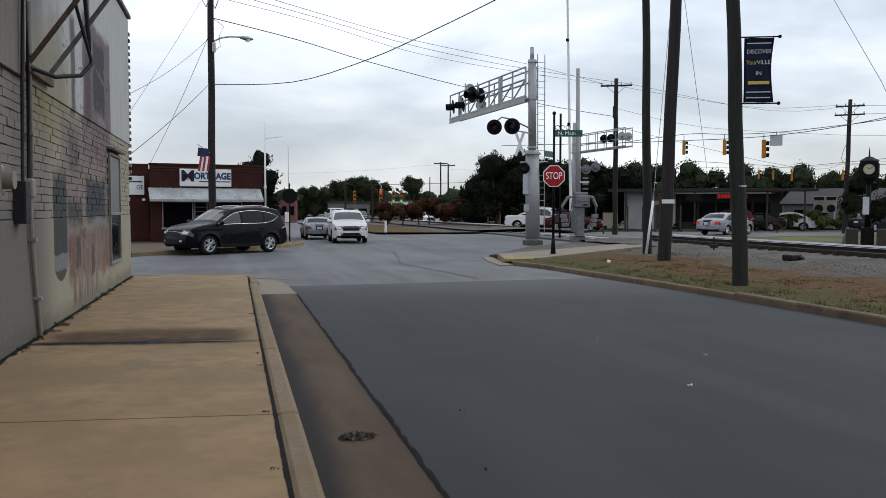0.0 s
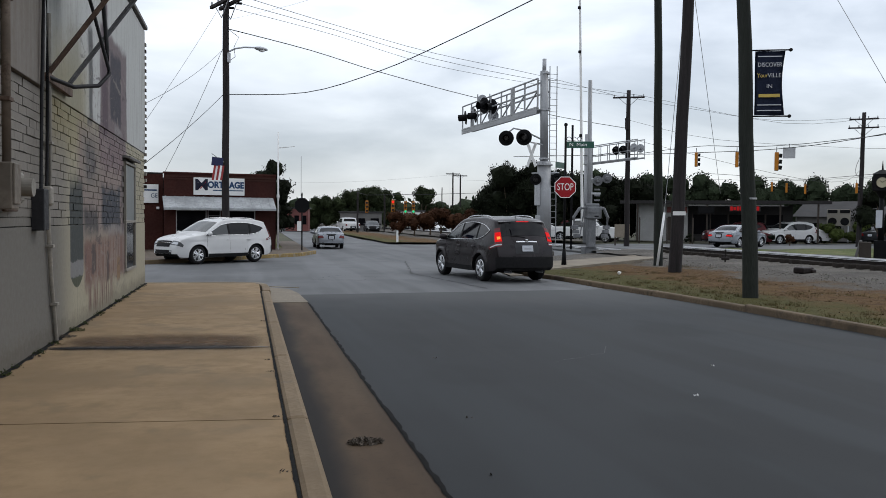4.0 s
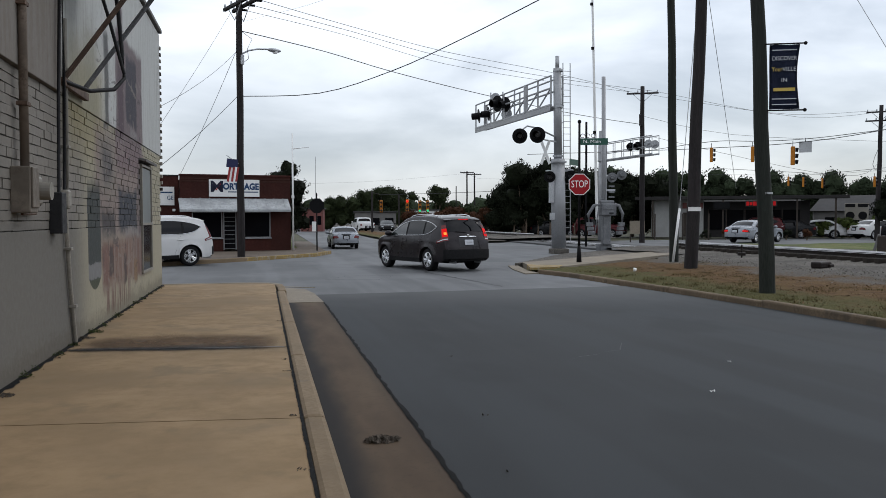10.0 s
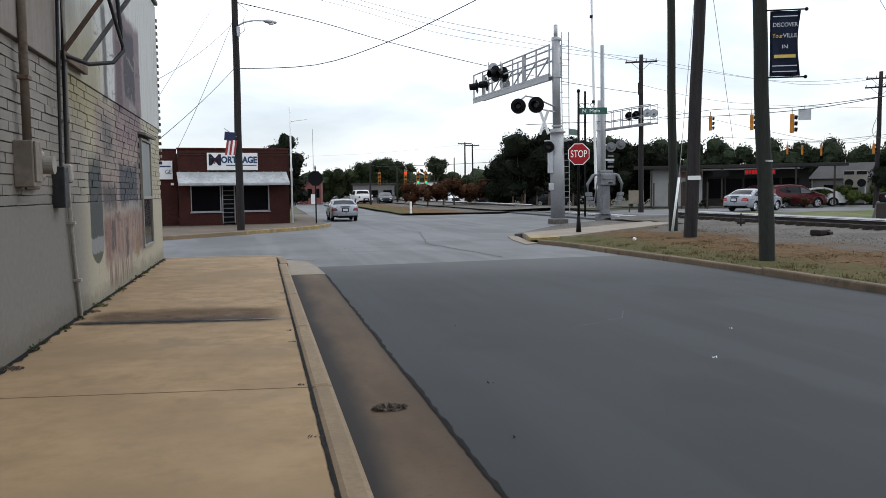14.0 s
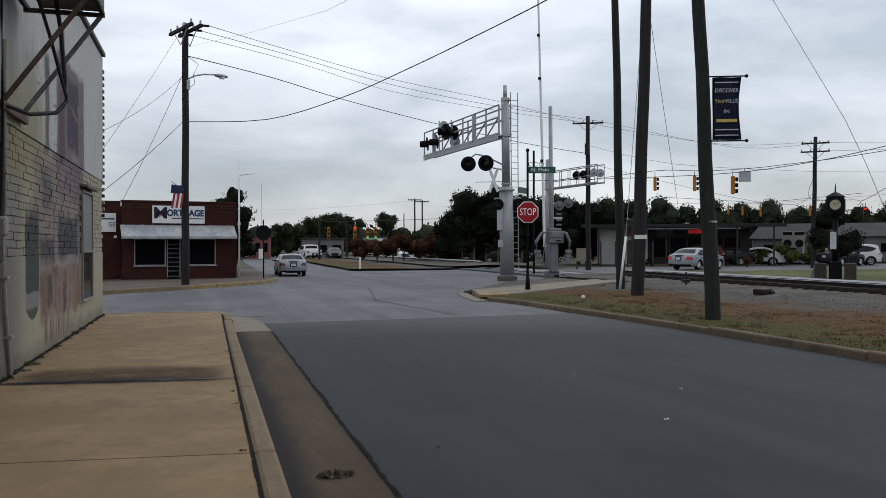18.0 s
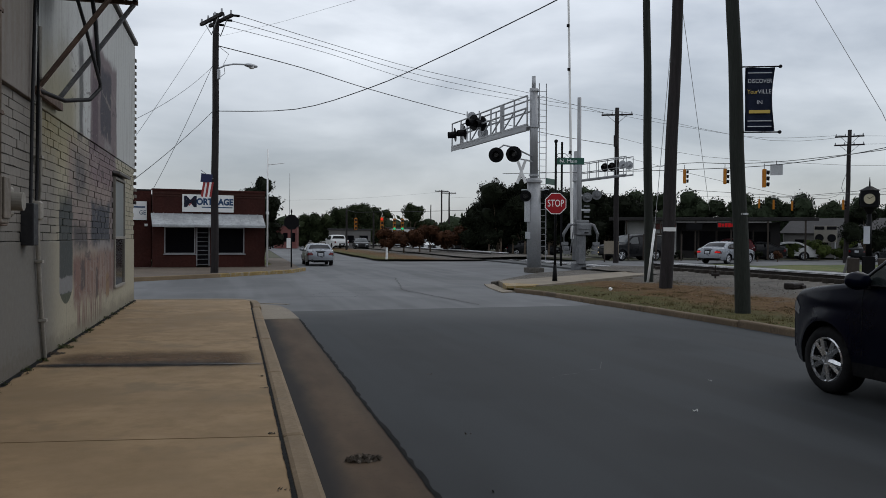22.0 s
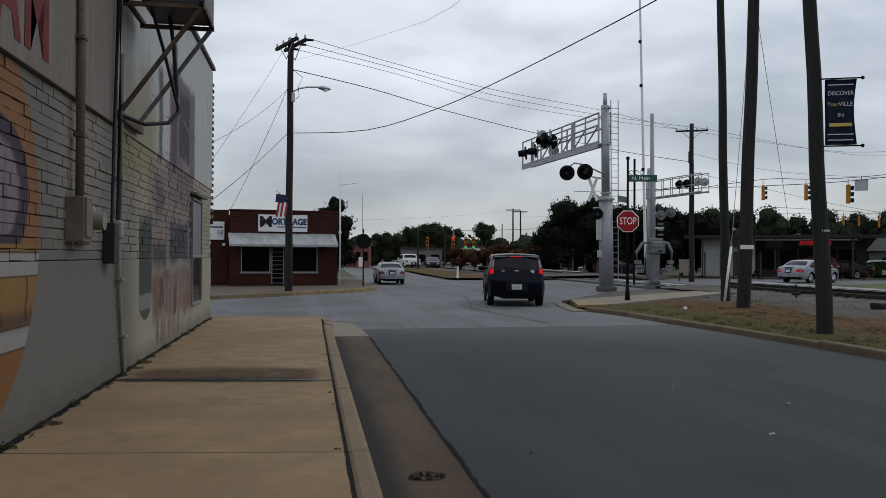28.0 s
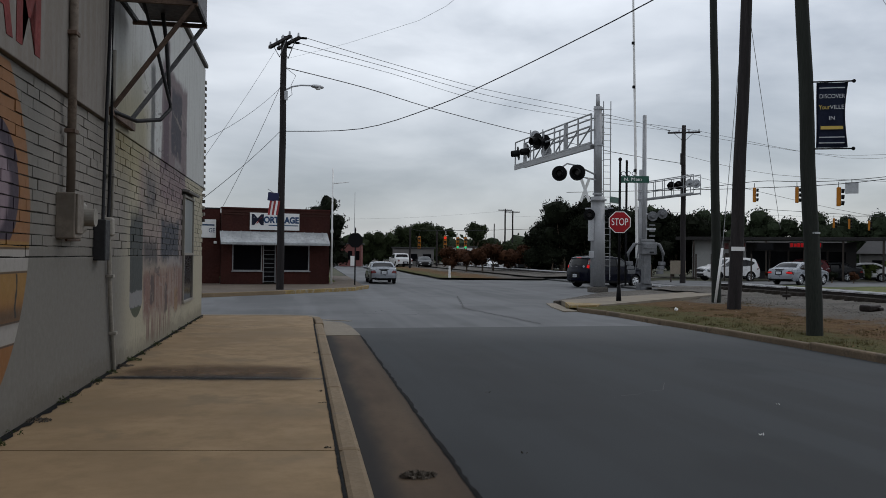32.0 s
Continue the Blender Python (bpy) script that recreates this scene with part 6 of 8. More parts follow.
# small things: signboard beyond the tracks, posts, switch stand, litter
wb = thing("white_board", "pale blank board on two dark legs", "board")
part("board", box((26.1, 54.0, 1.0), (1.05, 0.06, 0.95), rz=-26, bevel=0.01), "gutter_new", wb)
for s in (-0.4, 0.4):
    part("leg", box((26.1 + s, 54.1 - s * 0.4, 0.4), (0.08, 0.08, 0.9)), "timber_dark", wb)
for x, y in ((29.5, 58), (30.5, 57.5), (31.4, 57.2), (33.0, 56.2)):
    fpst = thing("fence_post", "thin dark fence post beyond the tracks", "post", "fence posts")
    part("post", rod((x, y, 0), (x, y, 2.0), 0.06, seg=6), "timber_dark", fpst)
gm = thing("route_sign", "pale route sign panel with dark round marks", "sign", at=(51.6, 63.2, 0), rz=-40)
part("panel", box((0, 0, 2.2), (1.9, 0.08, 1.5), bevel=0.02), "box_grey", gm)
for k in (-0.5, 0.5):
    part("mark", rod((k, -0.05, 1.85), (k, -0.07, 1.85), 0.36, seg=16), "black", gm)
    part("bar", box((k, -0.05, 2.75), (0.8, 0.02, 0.3)), "black", gm)
    part("post", rod((k * 1.6, 0, 0), (k * 1.6, 0, 1.5), 0.06), "galv", gm)
dk = thing("drain_casting", "rusty iron casting lying on the ballast", "casting", at=(17.0, 22.3, 0.10), rz=20)
part("body", box((0, 0, 0.08), (0.62, 0.35, 0.2), bevel=0.05), "rail", dk)
part("lug", box((0.2, -0.15, 0.05), (0.2, 0.2, 0.12), bevel=0.03), "rail", dk)
ss = thing("track_stake", "small rusty marker stake in the ballast", "stake", at=(17.8, 27.9, 0.08))
part("stake", rod((0, 0, 0), (0, 0, 0.55), 0.03, seg=6), "rail", ss)
part("head", box((0, 0, 0.2), (0.3, 0.12, 0.12), bevel=0.02), "rail", ss)
lt = thing("paper_litter", "crumpled white paper on the verge", "litter", at=(11.35, 23.6, 0.05))
bm = bmesh.new()
bmesh.ops.create_icosphere(bm, subdivisions=2, radius=0.055)
random.seed(3)
for v in bm.verts:
    v.co *= random.uniform(0.7, 1.25)
part("paper", bm, "litter", lt)
tg = thing("white_marker", "short white marker post at the grass edge", "marker", at=(10.4, 57.4, 0.03))
part("post", rod((0, 0, 0), (0, 0, 0.85), 0.09, 0.07, 8), "white", tg)
# gutter clump, crack debris, weeds
random.seed(8)


def clump(name, at, n, r, material, label, cat, h=0.05, size=0.03):
    o = thing(name, label, cat, at=at)
    bm = bmesh.new()
    for i in range(n):
        a, d = random.uniform(0, 6.28), r * math.sqrt(random.random())
        c = Vector((d * math.cos(a), d * math.sin(a) * 0.6, random.uniform(0, h) * (1 - d / r * 0.7)))
        m = Matrix.Translation(c) @ Euler((random.uniform(-1.2, 1.2), random.uniform(-1.2, 1.2), random.uniform(0, 6))).to_matrix().to_4x4()
        s = size * random.uniform(0.6, 1.4)
        bm.faces.new([bm.verts.new(m @ Vector(p)) for p in ((-s, 0, 0), (0, -s * 0.4, 0.004), (s, 0, 0), (0, s * 0.4, 0.004))])
    part("grit_patch", bm, material, o)
    return o


clump("leaf_pile", (0.84, 5.88, 0.012), 240, 0.13, "debris", "small heap of dead leaves in the gutter", "leaf pile", 0.035, 0.022)
for y in (4.9, 6.3, 8.2, 8.9, 12.3):
    clump("leaf_pile", (KERB_IN - 0.06, y, WALK_Z + 0.002), 9, 0.045, "debris", "grit and dead leaves along the kerb joint", "leaf pile", 0.006, 0.014)
for k in range(26):
    y = 5.5 + k * 0.55 + random.uniform(-0.2, 0.2)
    clump("weed", (WALL_X + 0.06, y, WALK_Z), random.choice((20, 40, 70)) if k not in (4, 10, 11) else 200, 0.08 if k not in (4, 10, 11) else 0.15, "weed" if k % 3 != 1 else "debris", "low weeds and dirt at the foot of the wall", "weeds", 0.03 if k % 3 == 1 else 0.07, 0.014)
bm = bmesh.new()
pts = [(WALL_X + 0.05 + random.uniform(0.0, 0.05), 2 + i * 0.11) for i in range(163)]
va = [(bm.verts.new((WALL_X + 0.005, y, WALK_Z + 0.006)), bm.verts.new((x, y, WALK_Z + 0.006))) for x, y in pts]
for p, q in zip(va, va[1:]):
    bm.faces.new((p[0], p[1], q[1], q[0]))
part("wall_joint", bm, "tar", pavement, "dirty joint at the wall")
bm = bmesh.new()
va = []
for i in range(330):
    y = 1.0 + i * 0.05
    w = 0.009 + 0.012 * max(0.0, noise.noise((3, y * 2.2, 1))) + 0.006 * random.random()
    va.append((bm.verts.new((KERB_IN - 0.006 - w, y, WALK_Z + 0.004)), bm.verts.new((KERB_IN + 0.002 + w * 0.4, y, WALK_Z + 0.004))))
for p, q in zip(va, va[1:]):
    bm.faces.new((p[0], p[1], q[1], q[0]))
part("kerb_joint", bm, "tar", pavement, "dark ragged joint along the kerb")


def blot_material(name, c, half, most):
    n = Nodes(name)
    sep = n.t.nodes.new("ShaderNodeSeparateXYZ")
    n.link(n.co.outputs["Object"], sep.inputs[0])
    wob = n.math("MULTIPLY", n.math("SUBTRACT", n.noise(1.3, 4.0, 0.6), 0.5), half * 0.9)
    d = n.math("ABSOLUTE", n.math("ADD", sep.outputs["Y"], wob))
    a = n.math("POWER", n.step(d, 0.0, half, 1.0, 0.0), 1.7)
    a = n.math("MULTIPLY", a, n.step(n.noise(2.4, 5.0, 0.65, stretch=(0.5, 1, 1)), 0.25, 0.62, 0.35, 1.0))
    a = n.math("MULTIPLY", a, n.step(n.math("ABSOLUTE", sep.outputs["X"]), 0.75, 1.28, 1.0, 0.0))
    m = n.done(c, 0.85)
    n.link(n.math("MULTIPLY", a, most), n.p.inputs["Alpha"])
    return m


M["soot"] = blot_material("soot_blot", (0.022, 0.019, 0.019), 0.25, 0.95)
M["rusty_water"] = blot_material("rust_blot", (0.105, 0.058, 0.024), 0.95, 0.8)
o = part("damp_stain", box((0, 0, 0), (2.6, 2.2, 0.003)), "rusty_water", pavement, "brown stain across the pavement")
o.matrix_basis = pose(-1.0, 10.45, WALK_Z + 0.003, 0, 0, -6.5)
o = part("soot_stain", box((0, 0, 0), (2.62, 1.2, 0.003)), "soot", pavement, "black soot line across the pavement joint")
o.matrix_basis = pose(-1.10, 9.96, WALK_Z + 0.0065, 0, 0, -6.5)
bm = bmesh.new()
va = []
for i in range(60):
    x = WALL_X + 0.1 + i * 0.0425
    y = 9.75 + (KERB_IN - x) * 0.115 + 0.01 * noise.noise((x * 3, 2, 1))
    w = 0.010 + 0.014 * max(0.0, noise.noise((x * 4, 5, 3))) + (0.012 if x < -0.3 else 0.0)
    va.append((bm.verts.new((x, y - w, WALK_Z + 0.0095)), bm.verts.new((x, y + w, WALK_Z + 0.0095))))
for p, q in zip(va, va[1:]):
    bm.faces.new((p[0], q[0], q[1], p[1]))
part("joint_tar", bm, "tar", pavement, "black ragged joint line")
bm = bmesh.new()
va = []
for i in range(34):
    x = -0.75 + i * 0.0300
    y = 9.75 + (KERB_IN - x) * 0.115 + 0.012 * noise.noise((x * 5, 7, 1))
    w = 0.012 + 0.022 * max(0.0, noise.noise((x * 4, 9, 3))) + 0.02 * i / 34
    va.append((bm.verts.new((x, y - w, WALK_Z + 0.012)), bm.verts.new((x, y + w * 0.6, WALK_Z + 0.012))))
for p, q in zip(va, va[1:]):
    bm.faces.new((p[0], q[0], q[1], p[1]))
part("joint_filler", bm, "render_grey", pavement, "pale filler in the joint")
for x, y in ((2.2, 9.5), (5.3, 8.5), (4.2, 7.0), (1.8, 6.5), (1.55, 5.0)):
    clump("road_grit", (x, y, road_z(x, y) + 0.004), 3, 0.03, "litter" if x > 4 else "debris", "specks of litter on the road", "litter", 0.012, 0.015)

# ---- trees and hedges ----
def crown_bm(blobs, n, leaf, seed, bm=None):
    """Many small leaves over a cloud of rounded clumps, uneven, with gaps."""
    rng = random.Random(seed)
    bm = bm or bmesh.new()
    for x, y, z, r in blobs:
        res = bmesh.ops.create_icosphere(bm, subdivisions=2, radius=r * 0.74, matrix=Matrix.Translation((x, y, z)))
        for v in res["verts"]:
            d = v.co - Vector((x, y, z))
            v.co += d * 0.6 * noise.noise(v.co * (2.2 / max(0.5, r)))
    vol = [b[3] ** 2 for b in blobs]
    for i in range(n):
        x, y, z, r = rng.choices(blobs, vol)[0]
        u = Vector((rng.gauss(0, 1), rng.gauss(0, 1), rng.gauss(0, 1))).normalized()
        d = r * (0.52 + 0.50 * rng.random() ** 0.6) * (1 + 0.40 * noise.noise(u * 2.6 + Vector((x, y, z))))
        c = Vector((x, y, z)) + Vector((u.x * d, u.y * d, u.z * d * 0.9))
        if noise.noise(c * (1.4 / max(0.6, r))) < -0.28:
            continue
        q = Euler((rng.uniform(0, 6.3), rng.uniform(0, 6.3), rng.uniform(0, 6.3))).to_matrix()
        s = leaf * rng.uniform(0.6, 1.4)
        bm.faces.new([bm.verts.new(c + q @ Vector(p) * s) for p in ((-1, 0, 0), (0, -0.55, 0.1), (1, 0, 0), (0, 0.55, 0.1))])
    return bm


def tree(at, h, spread, material, label, seed, n=2600, leaf=0.16, trunk_h=0.3, lobes=9, cat="tree", name="tree"):
    rng = random.Random(seed)
    o = thing(name, label, cat, at=at)
    th = h * trunk_h
    bm = rod((0, 0, -0.1), (0.05, 0.03, th), h * 0.028 + 0.04, h * 0.02 + 0.02, 9)
    blobs = []
    for k in range(lobes):
        a, d = rng.uniform(0, 6.28), spread * 0.62 * math.sqrt(rng.random())
        z = th + (h - th) * rng.uniform(0.12, 0.86)
        r = spread * rng.uniform(0.28, 0.5) * (1.15 - 0.5 * abs((z - th) / (h - th) - 0.45))
        z = min(z, h - r * 0.8)
        blobs.append((d * math.cos(a), d * math.sin(a), z, r))
        rod((0.05, 0.03, th * 0.8), (d * math.cos(a) * 0.8, d * math.sin(a) * 0.8, z), h * 0.012 + 0.015, 0.012, 5, bm=bm)
    blobs.append((0, 0, h - spread * 0.36, spread * 0.4))
    part("trunk", bm, "bark", o)
    part("crown", crown_bm(blobs, int(n * 1.7), leaf * 0.78, seed + 1), material, o)
    return o


# dark evergreens behind the crossing
for i, (x, y, h, s) in enumerate(((22.4, 75.5, 4.2, 2.0), (24.2, 74.5, 7.0, 3.2), (26.6, 74.0, 7.3, 3.1), (29.0, 73.0, 6.6, 3.2), (31.6, 71.5, 6.2, 3.2), (34.5, 72.5, 5.8, 2.8), (27.5, 77, 6.8, 3.8), (24.0, 78, 5.4, 2.8), (30.4, 76, 6.4, 3.6), (33.2, 74.6, 6.0, 3.4), (36.6, 72.0, 5.4, 3.0), (25.4, 76.5, 6.6, 3.4))):
    tree((x, y, 0), h, s, "leaf_dark", "dense dark evergreen tree behind the crossing", 100 + i, 6500, 0.125, 0.12, 11)
for i, (x, y) in enumerate(((16.2, 80), (17.6, 79), (18.8, 79.5), (20.2, 78), (15.0, 82), (21.4, 77))):
    tree((x, y, 0), 2.3 + 0.25 * (i % 3), 1.5, "leaf_red", "low russet ornamental tree by the tracks", 130 + i, 900, 0.13, 0.3, 7)
# trunks and pale stems below them
for i in range(9):
    x = 22.4 + i * 1.05
    tree((x, 71.5 - i * 0.3, 0), 1.9 + 0.4 * (i % 2), 0.55, "leaf_dark", "thin ornamental sapling with a pale stem", 150 + i, 130, 0.1, 0.55, 4, "sapling", "sapling")
# far left trees
for i, (x, y, h, s) in enumerate(((5.0, 128, 3.6, 3.0), (9.0, 130, 4.2, 3.2), (12.0, 129, 5.2, 3.2), (15.5, 130, 6.4, 3.6), (18.5, 129, 6.9, 3.6), (21.5, 129, 6.6, 3.2), (27.0, 127, 7.0, 2.7), (29.5, 130, 4.4, 2.8), (33, 131, 4.0, 3.2), (37, 132, 4.2, 3.0))):
    tree((x, y, 0), h, s, "leaf", "broad dark green tree far down the street", 160 + i, 3400, 0.15, 0.12, 9)
tree((1.5, 50.5, 0.05), 5.2, 1.35, "leaf_dark", "young leafy tree with an open crown beside the brick shop", 195, 3000, 0.085, 0.10, 22)
tree((1.7, 54.5, 0.05), 2.6, 1.1, "leaf_dark", "dark shrub beside the brick shop", 191, 1400, 0.1, 0.05, 7, "shrub", "shrub")
# right tree line
for i in range(22):
    x, y = 44 + i * 2.9, 116 - i * 2.2
    k = i / 21
    tree((x, y, 0), 8.8 - 3.4 * k + (0.7, 0.2, 0.9, -0.3)[i % 4], 4.2 - 0.9 * k, "leaf_hazy", "broad tree of the far tree line", 200 + i, 3000, 0.18, 0.06, 10)
for i in range(10):
    tree((80 + i * 5.0, 80 - i * 6, 0), 4.6 + (i % 3) * 0.6, 3.4, "leaf_hazy", "broad tree of the far tree line", 230 + i, 2200, 0.19, 0.06, 9)
tree((46.5, 52.3, 0.1), 4.3, 2.0, "leaf_dark", "dark bushy tree near the town clock", 250, 2000, 0.1, 0.1, 9)
for i, (x, y, s) in enumerate(((48.0, 59.6, 1.15), (50.0, 59.0, 1.25), (51.8, 57.6, 1.3), (46.2, 60.6, 0.9), (49.0, 61.2, 1.1))):
    tree((x, y, 0.12), 1.15 * s / 0.8, s, "leaf_green", "low rounded green shrub beyond the far road", 260 + i, 900, 0.06, 0.05, 7, "shrub", "shrub")
for i in range(6):
    tree((35.0 + i * 1.3, 60.0 - i * 0.75, 0), 0.8, 0.5, "leaf_red" if i % 2 else "leaf_dark", "low russet shrub along the far kerb", 270 + i, 260, 0.06, 0.05, 5, "shrub", "shrub")
# woods at the horizon
bm = bmesh.new()
rng = random.Random(77)
blobs = []
for k in range(150):
    a = -1.2 + 2.9 * k / 150
    d = rng.uniform(240, 330)
    blobs.append((d * math.sin(a), d * math.cos(a), rng.uniform(1.5, 4.5), rng.uniform(4, 7)))
tagged(part("far_woods", crown_bm(blobs, 11000, 0.9, 78), "leaf_hazy"), "low dark woods along the horizon", "woods", kind="stuff")

# ---- vehicles ----
def paint(name, c, metal=0.35, gloss=1.0):
    n = Nodes(name)
    dust = n.noise(3.0, 4.0, 0.6)
    col = n.mix(n.math("MULTIPLY", n.step(dust, 0.45, 0.8), 0.18), c, scaled(c, 1.5) if sum(c) < 1 else scaled(c, 0.8))
    return n.done(col, n.step(dust, 0.3, 0.8, 0.26, 0.34), metal, Coat_Weight=0.16 * gloss, Coat_Roughness=0.03, Specular_IOR_Level=0.12 * gloss)


M["paint_taupe"] = paint("taupe_paint", (0.0185, 0.0152, 0.0172), 0.4, 1.5)
M["paint_navy"] = paint("navy_paint", (0.0012, 0.0020, 0.0085), 0.0, 0.7)
M["paint_black"] = paint("black_paint", (0.0018, 0.0022, 0.0050), 0.0, 0.9)
M["paint_white"] = paint("white_car_paint", (0.58, 0.58, 0.58), 0.0)
M["paint_silver"] = paint("silver_paint", (0.24, 0.255, 0.28), 0.5)
M["paint_grey"] = paint("grey_paint", (0.012, 0.0125, 0.014), 0.2, 0.8)
M["paint_red"] = paint("dark_red_paint", (0.055, 0.008, 0.010))
M["tyre"] = surface("tyre_rubber", (0.008, 0.008, 0.009), 0.85, amount=0.3)
M["rim"] = surface("alloy_rim", (0.62, 0.63, 0.65), 0.28, 0.85, amount=0.15, bump=0)
M["trim_black"] = surface("black_trim", (0.005, 0.005, 0.006), 0.75, amount=0.3)
M["rim_dark"] = surface("rim_barrel", (0.045, 0.045, 0.048), 0.5, 0.6, amount=0.2, bump=0)
M["lens_dull"] = surface("dull_grey_panel", (0.035, 0.035, 0.038), 0.5, amount=0.2, bump=0)
M["chrome"] = surface("chrome", (0.65, 0.65, 0.66), 0.15, 1.0, amount=0.05, bump=0)
M["car_glass"] = surface("car_glass", (0.016, 0.020, 0.020), 0.05, amount=0.2, bump=0, Specular_IOR_Level=0.7)
M["tint_glass"] = glass_material("tinted_glass", (0.002, 0.002, 0.003), 0.03)
M["lamp_clear"] = surface("headlamp_glass", (0.50, 0.52, 0.54), 0.15, 0.2, amount=0.15, bump=0)
M["lamp_smoke"] = surface("headlamp_housing", (0.16, 0.165, 0.17), 0.12, 0.4, amount=0.3, big=6, bump=0)
M["lamp_red"] = surface("rear_lamp_glass", (0.13, 0.008, 0.010), 0.2, amount=0.2, bump=0)
M["brake_on"] = glow("brake_light", (0.9, 0.008, 0.010), 0.80, (0.06, 0.0, 0.0))
M["head_on"] = glow("lit_headlamp", (1.0, 0.66, 0.28), 1.0, (0.6, 0.5, 0.4))
M["turn_on"] = glow("turn_light", (1.0, 0.35, 0.04), 0.8, (0.5, 0.2, 0.05))


def curve(tab, n=6):
    """A rounded line through (x, z) points whose x falls, as arrays for lookup with rising x."""
    P = [np.array(p, float) for p in tab]
    out = []
    for i in range(len(P) - 1):
        a, b, c, d = P[max(i - 1, 0)], P[i], P[i + 1], P[min(i + 2, len(P) - 1)]
        for k in range(n):
            t = k / n
            out.append(0.5 * (2 * b + (c - a) * t + (2 * a - 5 * b + 4 * c - d) * t * t + (3 * b - a - 3 * c + d) * t ** 3))
    out.append(P[-1])
    xs, zs = [out[0][0]], [out[0][1]]
    for x, z in out[1:]:
        xs.append(min(x, xs[-1] - 0.0005))
        zs.append(z)
    return np.array(xs[::-1]), np.array(zs[::-1])


